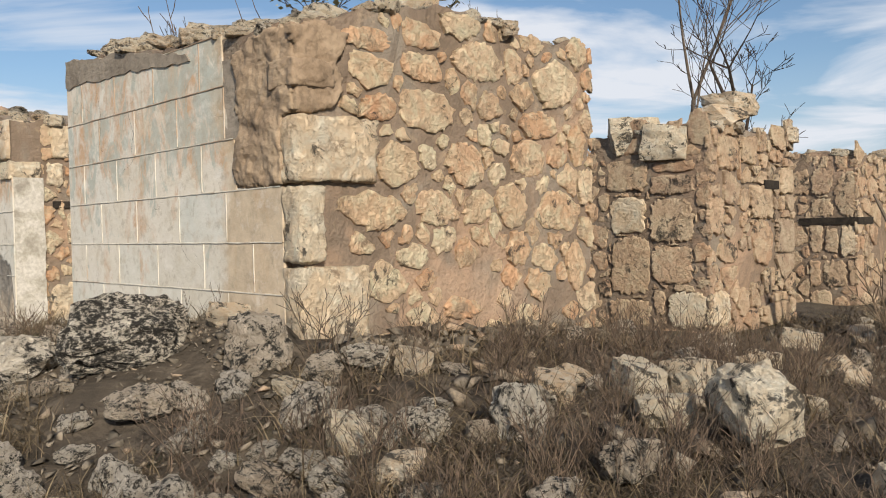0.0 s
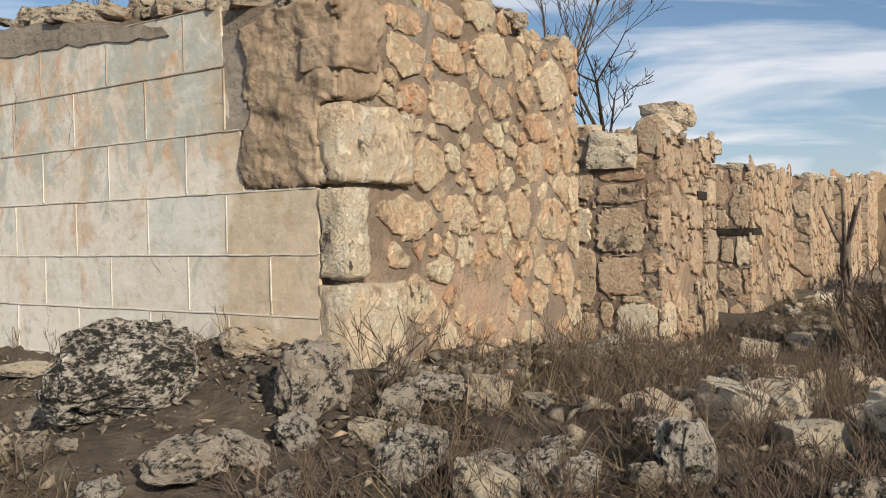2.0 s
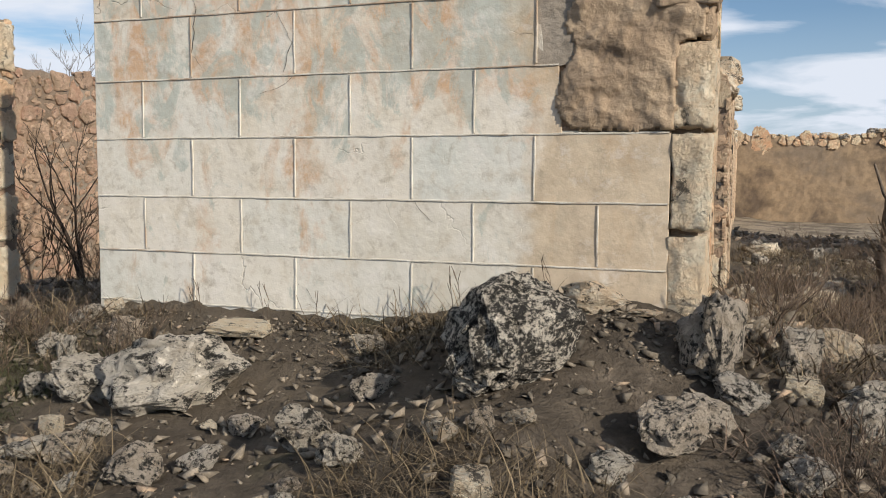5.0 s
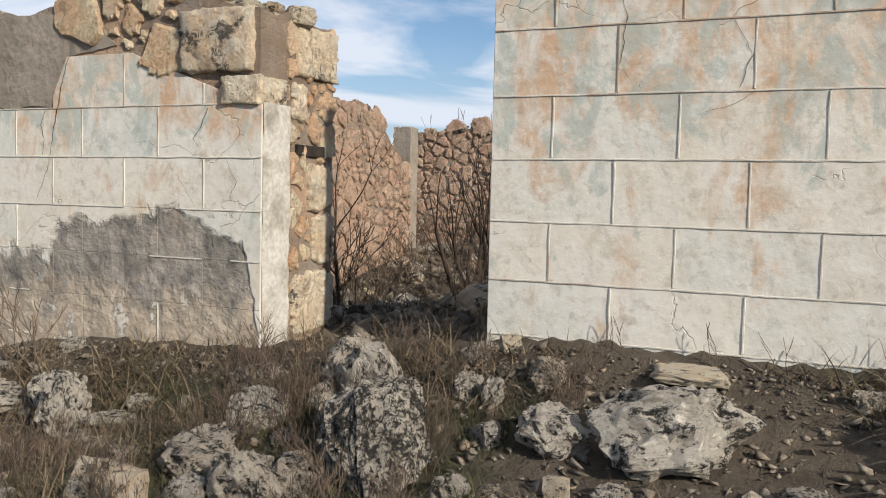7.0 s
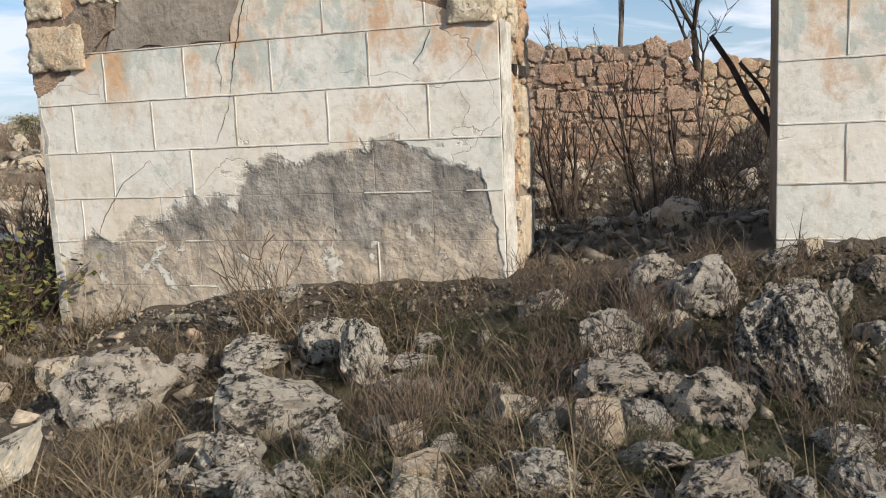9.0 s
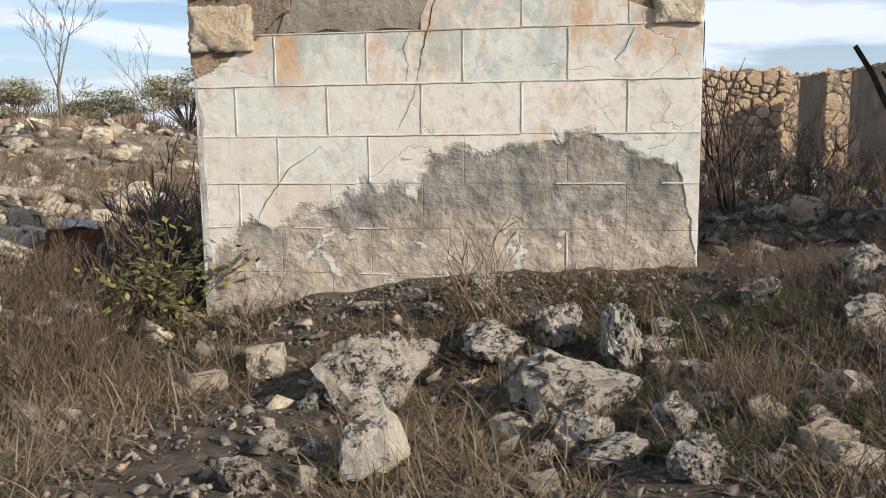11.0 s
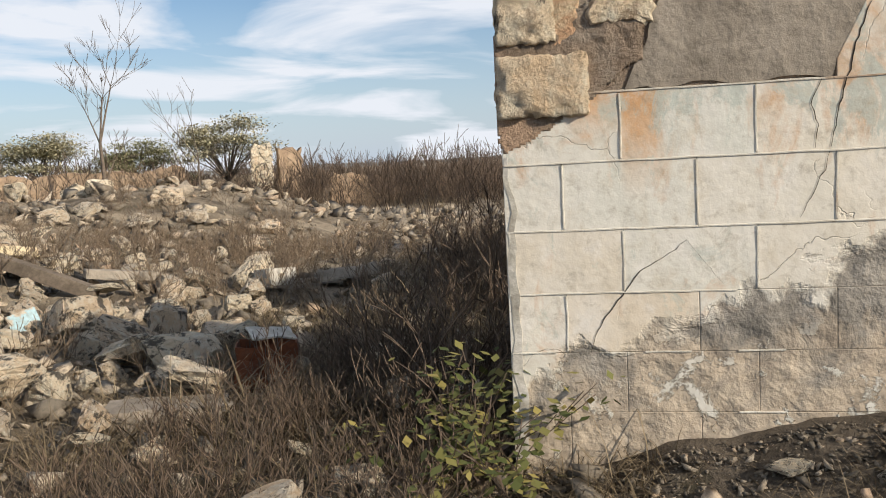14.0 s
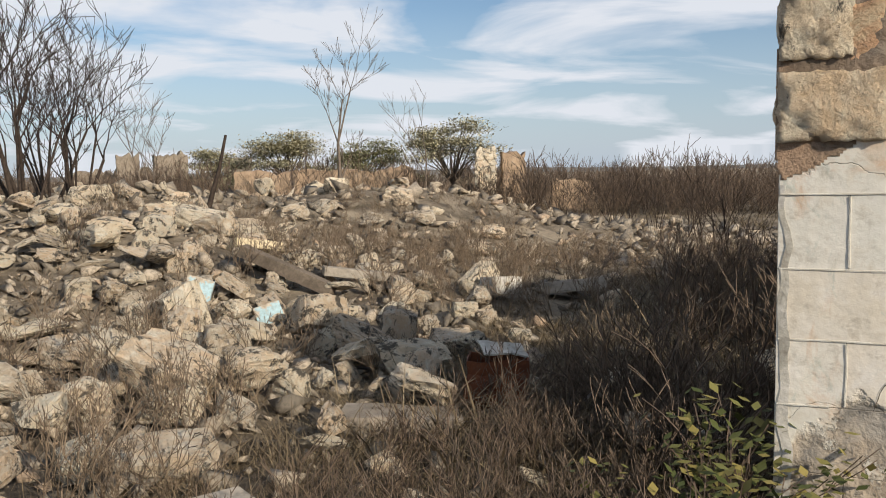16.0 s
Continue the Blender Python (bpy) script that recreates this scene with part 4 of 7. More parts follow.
quoin(wall_b, (-6.2, 0.46, 2.50), (-5.77, 1.05, 2.92), M_PALE, 10, "cream jamb block over the doorway", 0.10)
render_patch(wall_b, [(-9.765, 0.05), (-9.69, 0.05), (-9.71, 0.9), (-9.735, 1.88), (-9.76, 1.88)], 0.0165, M_WHITE, "whitewashed plaster edge at the wall end", 15)
for points, width in (([(-7.70, 2.70), (-7.80, 2.42), (-7.84, 2.24), (-7.90, 2.05), (-7.93, 1.86)], 0.007), ([(-7.98, 2.24), (-8.04, 2.10), (-8.00, 1.98), (-8.02, 1.86)], 0.005),
                      ([(-7.93, 1.84), (-8.02, 1.62), (-8.10, 1.47)], 0.004), ([(-8.72, 1.36), (-8.86, 1.26), (-9.00, 1.18), (-9.10, 1.04), (-9.22, 0.90), (-9.30, 0.70)], 0.006),
                      ([(-8.72, 1.36), (-8.62, 1.22), (-8.52, 1.10)], 0.003), ([(-6.28, 2.22), (-6.36, 2.06), (-6.42, 1.98), (-6.34, 1.90)], 0.005), ([(-6.70, 1.84), (-6.60, 1.72), (-6.50, 1.60), (-6.40, 1.46)], 0.004),
                      ([(-6.12, 1.84), (-6.02, 1.66), (-6.08, 1.52)], 0.003)):
    crack(wall_b, points, width, points[0][0])
for points, width in (([(-3.20, 2.95), (-3.12, 2.70), (-3.16, 2.40), (-3.02, 2.26)], 0.004), ([(-2.52, 2.66), (-2.40, 2.45), (-2.46, 2.26)], 0.004), ([(-1.55, 1.44), (-1.46, 1.34), (-1.36, 1.28)], 0.005), ([(-2.36, 2.24), (-2.55, 2.14), (-2.66, 2.12)], 0.003), ([(-2.38, 0.9), (-2.28, 0.82), (-2.22, 0.72)], 0.004)):
    crack(wall_a, points, width, points[0][0])
# the door reveal: a whitewashed return, then bare jamb stones with a beam slot drawn as a dark block
bm = bmesh.new()
grid = {}
for i in range(9):
    for j in range(31):
        y, z = 0.012 + 0.34 * i / 8, 0.25 + 2.0 * j / 30
        wear = 0.02 * n3(y * 6, z * 3, 3) + (0.015 * n3(z * 9, 1, 1) if i in (0, 8) else 0)
        grid[i, j] = bm.verts.new((-5.795 + wear * 0.5 + 0.01, y - (0.012 if i == 0 else 0) + (wear if i == 8 else 0), z))
for i in range(8):
    for j in range(30):
        bm.faces.new((grid[i, j], grid[i + 1, j], grid[i + 1, j + 1], grid[i, j + 1]))
part("reveal", bm, M_WHITE, wall_b, "whitewashed plaster door reveal with worn edges")
stones(wall_b, (-5.81, 0.36), (-5.81, 1.03), lambda s: 2.85, 0.3,
       ((0.36, 0.70, 0.32, 0.26, True), (0.50, 1.22, 0.17, 0.22, True), (0.46, 1.62, 0.20, 0.20, True), (0.10, 1.45, 0.09, 0.15, False), (0.10, 1.05, 0.09, 0.15, False),
        (0.13, 2.3, 0.10, 0.15, True), (0.38, 2.12, 0.12, 0.13, False)), 0.22, 12, proud=0.022, keep=lambda s, z: not 1.84 < z < 2.0)
# solid dark block in place of the slot's shaded hollow
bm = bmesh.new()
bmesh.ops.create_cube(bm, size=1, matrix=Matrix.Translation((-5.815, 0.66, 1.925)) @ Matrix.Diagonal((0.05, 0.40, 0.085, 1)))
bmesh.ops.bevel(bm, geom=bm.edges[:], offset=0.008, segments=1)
part("beam_slot", bm, M_VOID, wall_b, "near-black block drawn as the shade in an empty beam slot")

FRONT_1 = ((0.62, 2.60, 0.32, 0.22, "squared"), (0.58, 2.15, 0.31, 0.21, "squared"), (0.58, 1.64, 0.26, 0.22, True), (1.20, 1.56, 0.30, 0.26, "squared"), (0.62, 1.01, 0.28, 0.36, "squared"), (1.20, 1.03, 0.28, 0.22, "squared"),
           (1.40, 0.49, 0.26, 0.21, True), (0.61, 0.43, 0.31, 0.16, "squared"), (1.02, 0.56, 0.09, 0.16, "squared"), (1.22, 2.20, 0.30, 0.06, "squared"), (1.22, 2.00, 0.30, 0.12, "squared"))
SIDE_1 = ((1.30, 1.78, 0.31, 0.21, "squared"), (2.00, 2.06, 0.20, 0.17, "squared"), (1.95, 1.34, 0.26, 0.22, "squared"), (0.20, 0.51, 0.24, 0.19, True), (0.16, 1.61, 0.18, 0.22, "squared"), (0.46, 2.36, 0.24, 0.20, "squared"), (0.99, 2.42, 0.21, 0.17, "squared"), (1.68, 0.34, 0.40, 0.14, "squared"))
FRONT_2 = ((0.20, 2.15, 0.16, 0.20, "squared"), (0.57, 2.15, 0.18, 0.20, "squared"), (0.92, 1.93, 0.16, 0.36, "squared"), (0.56, 1.74, 0.18, 0.15, "squared"), (0.47, 1.25, 0.10, 0.23, "squared"), (0.71, 1.21, 0.11, 0.20, "squared"), (0.95, 1.21, 0.13, 0.24, True),
           (0.45, 0.69, 0.09, 0.22, "squared"), (0.76, 0.69, 0.20, 0.21, "squared"), (1.02, 0.70, 0.08, 0.21, "squared"), (0.54, 0.23, 0.17, 0.20, "squared"))
# the row of ruined piers beyond the cross wall
PIERS = ((5.70, 7.9, 0.18, 1.70, 2.66, 31), (10.4, 13.6, 0.10, 1.1, 2.58, 32), (16.0, 19.0, 0.05, 0.9, 2.7, 33), (21.5, 24.5, 0.0, 0.9, 2.85, 34), (26.5, 28.8, 0.0, 0.9, 3.0, 35))
for y0, y1, x, wide, high, seed in PIERS:
    pier = wall_thing("wall_pier", "ruined rubble pier with crumbling side and loose top stones")

    def top_p(s, high=high, seed=seed):
        return high + 0.12 * n3(s * 1.3, seed) + 0.06 * n3(s * 4, seed)
    wall_box("masonry", M_MORTAR, pier, (x - wide, y0), (x, y0), y1 - y0, top_p, rough=0.02, seed=seed)
    stones(pier, (x, y0), (x + 0.03, y1), top_p, -0.1, SIDE_1 if y0 < 6 else (), 0.34 if y0 < 15 else 0.42, seed, M_PIER, 0.016, keep=lambda s, z: n3(s * 1.5, z * 1.5, seed) < 0.12 or z > high - 0.7, low=lambda s, z: 0.6)
    stones(pier, (x - wide, y0), (x, y0), top_p, 0.0, FRONT_1 if y0 < 6 else FRONT_2 if y0 < 12 else (), 0.28 if y0 < 15 else 0.5, seed + 50, M_PIER, 0.014)

    if y0 < 15:
        # a near-black block painted as the shade of an open beam slot
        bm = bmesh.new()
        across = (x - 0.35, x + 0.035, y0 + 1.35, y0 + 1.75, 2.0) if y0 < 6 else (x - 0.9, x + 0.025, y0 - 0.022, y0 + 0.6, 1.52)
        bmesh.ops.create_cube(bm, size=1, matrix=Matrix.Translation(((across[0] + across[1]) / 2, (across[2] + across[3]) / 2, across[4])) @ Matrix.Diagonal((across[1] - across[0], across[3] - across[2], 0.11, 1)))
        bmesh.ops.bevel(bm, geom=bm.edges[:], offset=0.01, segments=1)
        part("beam_slot", bm, M_VOID, pier, "near-black block drawn as the shade in an empty beam slot")

# the ochre end wall that closes the row
wall_e = wall_thing("wall_end", "far ochre-rendered ruined wall with a broken top")
wall_box("masonry", M_OCHRE, wall_e, (-1.5, 29.2), (11.0, 29.9), 0.5, lambda s: 3.3 + 0.25 * n3(s * 0.7, 5) + 0.15 * n3(s * 2.5, 5), rough=0.02, seed=41)
stones(wall_e, (-1.5, 29.2), (11.0, 29.9), lambda s: 3.3 + 0.25 * n3(s * 0.7, 5), 3.0, (), 0.4, 44, M_STONE, 0.05)
wall_r = wall_thing("wall_side_far", "low ruined rubble wall beside bare bushes")
wall_box("masonry", M_MORTAR, wall_r, (4.2, 18.0), (5.0, 12.0), 0.5, lambda s: 2.85 + 0.4 * n3(s * 0.6, 8) + 0.25 * n3(s * 2, 8), rough=0.05, seed=43)
stones(wall_r, (4.2, 18.0), (5.0, 12.0), lambda s: 2.8 + 0.4 * n3(s * 0.6, 8), 0.4, (), 0.42, 46, M_STONE, 0.06)

# walls inside the house, seen through the doorway
wall_d = wall_thing("wall_inner_1", "broken inner rubble wall with a slanting torn end")
wall_box("masonry", M_MORTAR, wall_d, (-8.43, 3.2), (-8.43, 7.85), 0.55, lambda s: 2.95 if s < 3.2 else 2.95 - (s - 3.2) * 0.72, rough=0.03, seed=21)
stones(wall_d, (-8.43, 3.2), (-8.43, 7.85), lambda s: 2.95 if s < 3.2 else 2.9 - (s - 3.2) * 0.72, 0.0, (), 0.28, 22, M_PINK, 0.018)
wall_f = wall_thing("wall_inner_2", "ruined back wall of pinkish rubble with weeds on top")
TOP_F = ((0, 2.75), (0.45, 2.8), (2.0, 2.92), (4.7, 2.85), (5.1, 2.77), (5.33, 2.4), (5.52, 1.95), (5.62, 1.50), (5.95, 1.42))


def top_f(s):
    return lerp_table(s, TOP_F)


wall_box("masonry", M_MORTAR, wall_f, (-10.1, 10.4), (-4.15, 10.4), 0.5, top_f, rough=0.03, seed=24, step=0.1)
stones(wall_f, (-10.1, 10.4), (-4.15, 10.4), top_f, -0.1,
       ((2.85, 2.44, 0.33, 0.18, "squared"), (3.40, 2.52, 0.16, 0.15, "squared"), (3.90, 2.39, 0.28, 0.20, "squared"), (4.56, 2.27, 0.28, 0.22, "squared"), (2.67, 1.99, 0.19, 0.20, "squared"), (3.18, 1.91, 0.27, 0.20, "squared"),
        (3.81, 1.77, 0.26, 0.20, "squared"), (4.48, 1.78, 0.30, 0.20, "squared"), (5.14, 1.88, 0.28, 0.22, "squared"), (5.45, 1.31, 0.44, 0.12, "squared"), (5.13, 1.00, 0.25, 0.14, "squared"), (5.65, 0.90, 0.22, 0.22, "squared")), 0.30, 25, M_PINK, 0.03)
wall_g = wall_thing("wall_inner_3", "farther rubble wall behind the house")
wall_box("masonry", M_MORTAR, wall_g, (-6.0, 20.0), (-1.1, 19.6), 0.5, lambda s: 3.0 + 0.2 * n3(s, 9), rough=0.04, seed=26)
stones(wall_g, (-6.0, 20.0), (-1.1, 19.6), lambda s: 2.95 + 0.2 * n3(s, 9), 0.5, (), 0.42, 27, M_STONE, 0.05)


# ---- loose stone ----
def rock_shape(seed, cuts=3, corners=15, rough=0.05, boxy=False):
    """A broken angular lump of limestone, about one across, or a rough squared block."""
    rng = random.Random(seed)
    bm = bmesh.new()
    if boxy:
        for x, y, z in itertools.product((-0.46, 0.46), repeat=3):
            bm.verts.new((x * rng.uniform(0.72, 1.05), y * rng.uniform(0.72, 1.05), z * rng.uniform(0.72, 1.05)))
        corners = 3
    for _ in range(corners):
        d = Vector((rng.gauss(0, 1), rng.gauss(0, 1), rng.gauss(0, 1))).normalized()
        k = 1 / max(abs(d.x), abs(d.y), abs(d.z))
        bm.verts.new(d * 0.5 * (0.55 + 0.45 * k) * rng.uniform(0.75, 1.0))
    hull = bmesh.ops.convex_hull(bm, input=bm.verts[:])
    bmesh.ops.delete(bm, geom=[v for v in bm.verts if not v.link_faces], context='VERTS')
    if cuts:
        bmesh.ops.subdivide_edges(bm, edges=bm.edges[:], cuts=cuts, use_grid_fill=True, smooth=0.12)
        bmesh.ops.triangulate(bm, faces=bm.faces[:])
        bm.normal_update()
        off = Vector((seed * 3.7, seed * 1.3, 0))
        for v in bm.verts:
            k = noise.noise(v.co * 3 + off) * 1.2 + noise.noise(v.co * 8 + off) + 0.8 * noise.noise(v.co * 18 + off) + 0.45 * noise.noise(v.co * 37 + off)
            v.co = v.co + v.normal * rough * k
    bm.verts.index_update()
    verts = [tuple(v.co) for v in bm.verts]
    faces = [tuple(v.index for v in f.verts) for f in bm.faces]
    bm.free()
    return verts, faces


def rock_mesh(name, seed, mat, **kw):
    v, f = rock_shape(seed, **kw)
    me = bpy.data.meshes.new(name)
    me.from_pydata(v, [], f)
    me.materials.append(mat)
    return me


ROCKS = [rock_mesh("rock", 100 + k, M_ROCK, corners=(24, 14, 18)[k % 3], rough=0.07, cuts=5) for k in range(10)]
CLEAN = [rock_mesh("block", 200 + k, M_FIELD, corners=13, rough=0.045, cuts=4, boxy=k % 2 == 0) for k in range(10)]
CRUSTED = [rock_mesh("boulder", 230 + k, M_CRUST, corners=30, rough=0.06, cuts=5) for k in range(3)]
PLACED = []


def rock(x, y, size, turn, kind=0, clean=False, name="rock", label="", group="", sink=0.22, tip=(0, 0), lift=0.0, crusted=False):
    me = CRUSTED[kind % 3] if crusted else (CLEAN if clean else ROCKS)[kind % 10]
    ob = new(name, me)
    z = ground_height(x, y) + size[2] * (0.42 - sink) + lift
    ob.matrix_basis = pose(x, y, z, tip[0], tip[1], turn) @ Matrix.Diagonal((*size, 1))
    tagged(ob, label or ("broken pale limestone lump lying in the rubble" if clean else "dark lichen-spotted limestone rock on stony soil"), "rock", group)
    PLACED.append((x, y, 0.45 * max(size[0], size[1])))
    return ob


# rocks that stand out along the walk
rock(-2.29, 5.98, (0.96, 0.62, 0.64), 24, 1, lift=0.06, crusted=True, label="big dark lichen-crusted boulder beside the plaster wall")
rock(-1.23, 5.64, (0.49, 0.32, 0.51), 22, 3, lift=0.05, tip=(0, -3), label="middle-sized limestone rock speckled with black lichen")
rock(-0.80, 5.49, (0.32, 0.26, 0.29), 3, 4, tip=(7, -7), label="middle-sized limestone rock speckled with black lichen")
rock(-0.53, 5.70, (0.35, 0.25, 0.22), 191, 1, lift=0.02, tip=(8, -3), label="middle-sized limestone rock speckled with black lichen")
rock(-1.87, 5.23, (0.44, 0.32, 0.29), 194, 1, lift=0.03, tip=(10, 7), label="middle-sized limestone rock speckled with black lichen")
rock(1.58, 4.39, (0.68, 0.57, 0.55), 148, 9, clean=True, lift=0.06, label="large cream limestone block lying in the rubble")
rock(1.24, 4.78, (0.35, 0.28, 0.20), -8, 6, clean=True, lift=0.02, tip=(-1, -5), label="middle-sized cream limestone block lying in the rubble")
rock(-0.24, 4.25, (0.36, 0.26, 0.24), -3, 1, clean=True, lift=0.03, label="middle-sized yellowish squared block among dark stones")
rock(-0.07, 4.99, (0.22, 0.14, 0.14), 176, 5, tip=(-8, 4), label="small limestone rock speckled with black lichen")
rock(0.40, 4.51, (0.36, 0.24, 0.40), 178, 4, lift=0.04, label="middle-sized dark lichen-crusted rock half sunk in the soil")
rock(-0.21, 4.84, (0.25, 0.17, 0.18), 5, 5, tip=(-9, -10), label="small limestone rock speckled with black lichen")
rock(0.86, 3.94, (0.34, 0.24, 0.26), -9, 1, lift=0.03, tip=(-4, -7), label="middle-sized limestone rock speckled with black lichen")
rock(0.18, 4.52, (0.20, 0.15, 0.20), 183, 5, label="small dark lichen-crusted rock half sunk in the soil")
rock(3.20, 6.98, (0.31, 0.20, 0.37), 167, 9, clean=True, tip=(4, -10), label="middle-sized cream limestone block lying in the rubble")
rock(-0.57, 4.29, (0.30, 0.23, 0.21), 183, 6, tip=(2, -8), label="middle-sized limestone rock speckled with black lichen")
rock(0.49, 5.01, (0.34, 0.26, 0.20), 152, 5, lift=0.02, tip=(11, 1), label="middle-sized limestone rock speckled with black lichen")
rock(-0.08, 4.67, (0.23, 0.17, 0.22), -12, 0, tip=(-10, 5), label="small limestone rock speckled with black lichen")
rock(1.80, 6.36, (0.29, 0.22, 0.27), 151, 9, tip=(-6, 11), label="small limestone rock speckled with black lichen")
rock(2.06, 5.90, (0.21, 0.14, 0.42), 150, 3, clean=True, tip=(0, -6), label="small cream limestone block lying in the rubble")
rock(-1.42, 4.98, (0.20, 0.15, 0.13), -4, 6, label="small dark lichen-crusted rock half sunk in the soil")
rock(-0.97, 5.29, (0.22, 0.18, 0.14), 137, 4, clean=True, tip=(-6, -7), label="small cream limestone block lying in the rubble")
rock(-1.35, 6.06, (0.25, 0.17, 0.04), -31, 5, clean=True, sink=0.05, label="flat pale stone chip lying on the bank")
rock(-1.56, 6.20, (0.45, 0.34, 0.23), -22, 7, clean=True, lift=0.02, label="lump of crumbled earthy mortar at the wall foot")
rock(-0.80, 4.97, (0.39, 0.28, 0.33), -26, 5, lift=0.03, tip=(-4, 0), label="middle-sized limestone rock speckled with black lichen")
rock(1.58, 5.57, (0.36, 0.30, 0.29), -54, 4, clean=True, lift=0.03, tip=(-3, -2), label="middle-sized cream limestone block lying in the rubble")
rock(2.63, 7.10, (0.32, 0.24, 0.35), -53, 0, clean=True, tip=(-2, 2), label="middle-sized cream limestone block lying in the rubble")
rock(3.77, 7.67, (0.31, 0.25, 0.31), -41, 7, label="middle-sized dark lichen-crusted rock half sunk in the soil")
rock(6.32, 9.14, (0.48, 0.36, 0.09), -42, 0, clean=True, sink=0.05, label="flat pale stone chip lying on the bank")
rock(-0.43, 4.90, (0.26, 0.18, 0.15), 141, 1, label="small dark lichen-crusted rock half sunk in the soil")
rock(-0.21, 5.70, (0.24, 0.18, 0.25), -40, 8, clean=True, tip=(-10, 10), label="small cream limestone block lying in the rubble")
rock(3.85, 9.24, (0.43, 0.29, 0.27), 144, 8, clean=True, lift=0.03, tip=(-1, -10), label="middle-sized cream limestone block lying in the rubble")
rock(-3.66, 7.29, (0.79, 0.62, 0.49), 161, 9, lift=0.05, label="large limestone rock speckled with black lichen")
rock(-3.16, 7.84, (0.44, 0.35, 0.08), -33, 4, clean=True, sink=0.05, label="flat pale stone chip lying on the bank")
rock(-4.73, 9.16, (0.47, 0.38, 0.37), 165, 6, lift=0.04, tip=(-7, 11), label="middle-sized limestone rock speckled with black lichen")
rock(-4.96, 7.95, (0.66, 0.60, 0.66), 20, 2, lift=0.06, crusted=True, label="big grey lichen-covered boulder before the doorway")
rock(-5.29, 9.65, (0.40, 0.26, 0.25), 188, 8, lift=0.02, label="middle-sized dark lichen-crusted rock half sunk in the soil")
rock(-4.23, 8.50, (0.22, 0.19, 0.21), 175, 1, tip=(3, 10), label="small limestone rock speckled with black lichen")
rock(-4.12, 7.65, (0.41, 0.32, 0.32), -14, 8, lift=0.03, tip=(-7, 8), label="middle-sized limestone rock speckled with black lichen")
rock(-3.82, 8.76, (0.15, 0.10, 0.13), 166, 4, clean=True, tip=(1, 9), label="small cream limestone block lying in the rubble")
rock(-3.78, 8.29, (0.32, 0.25, 0.23), -20, 7, tip=(6, 2), label="middle-sized limestone rock speckled with black lichen")
rock(-3.23, 6.25, (0.33, 0.25, 0.31), 146, 5, tip=(-6, -7), label="middle-sized limestone rock speckled with black lichen")
rock(-3.17, 5.90, (0.25, 0.20, 0.20), 133, 8, tip=(9, 0), label="small limestone rock speckled with black lichen")
rock(-2.81, 5.63, (0.23, 0.19, 0.14), 146, 9, clean=True, tip=(2, -2), label="small cream limestone block lying in the rubble")
rock(-5.43, 7.90, (0.26, 0.18, 0.24), 194, 2, tip=(-1, 2), label="small limestone rock speckled with black lichen")
rock(-4.25, 6.93, (0.27, 0.21, 0.22), 161, 3, tip=(1, -3), label="small limestone rock speckled with black lichen")
rock(-5.05, 8.67, (0.20, 0.15, 0.26), -23, 5, clean=True, tip=(3, -4), label="small pinkish broken stone before the doorway")
rock(-5.41, 8.78, (0.38, 0.27, 0.31), -28, 5, lift=0.04, tip=(7, 10), label="middle-sized limestone rock speckled with black lichen")
rock(-6.54, 10.30, (0.40, 0.27, 0.36), -2, 1, lift=0.04, tip=(-7, 0), label="middle-sized limestone rock speckled with black lichen")
rock(-6.94, 10.52, (0.55, 0.45, 0.28), 189, 6, lift=0.03, label="large dark lichen-crusted rock half sunk in the soil")
rock(-6.22, 9.79, (0.42, 0.34, 0.12), -6, 4, lift=0.01, tip=(-3, 5), label="middle-sized limestone rock speckled with black lichen")
rock(-4.73, 7.58, (0.22, 0.16, 0.20), 148, 8, tip=(-2, 7), label="small limestone rock speckled with black lichen")
rock(-4.29, 7.32, (0.13, 0.09, 0.13), -50, 8, clean=True, label="small yellowish squared block among dark stones")
rock(-4.09, 7.14, (0.24, 0.17, 0.12), 146, 6, tip=(2, -8), label="small limestone rock speckled with black lichen")
rock(-3.99, 8.83, (0.26, 0.17, 0.15), 161, 9, tip=(7, 9), label="small limestone rock speckled with black lichen")
rock(-7.80, 10.68, (0.71, 0.57, 0.58), 177, 9, lift=0.06, label="large limestone rock speckled with black lichen")
rock(-7.11, 9.66, (0.77, 0.62, 0.49), 158, 2, lift=0.05, label="large limestone rock speckled with black lichen")
rock(-6.48, 9.84, (0.34, 0.29, 0.49), 165, 0, lift=0.05, tip=(0, -8), label="middle-sized limestone rock speckled with black lichen")
rock(-7.34, 10.86, (0.33, 0.22, 0.29), -15, 4, tip=(-10, 11), label="middle-sized limestone rock speckled with black lichen")
rock(-4.74, 8.78, (0.46, 0.32, 0.51), -40, 6, lift=0.05, tip=(10, 9), label="middle-sized limestone rock speckled with black lichen")
rock(-5.80, 8.29, (0.47, 0.37, 0.33), -35, 8, lift=0.04, tip=(-2, -6), label="middle-sized limestone rock speckled with black lichen")
rock(-6.18, 7.97, (0.24, 0.17, 0.27), -41, 4, clean=True, tip=(0, 0), label="small cream limestone block lying in the rubble")
rock(-5.65, 7.84, (0.42, 0.29, 0.36), -54, 6, lift=0.04, label="middle-sized dark lichen-crusted rock half sunk in the soil")
rock(-6.93, 8.20, (0.23, 0.20, 0.20), 158, 2, clean=True, label="small yellowish squared block among dark stones")
rock(-6.77, 7.91, (0.17, 0.11, 0.15), -28, 3, tip=(-6, -11), label="small limestone rock speckled with black lichen")
rock(-6.60, 7.76, (0.30, 0.25, 0.21), 155, 6, tip=(-3, -7), label="middle-sized limestone rock speckled with black lichen")
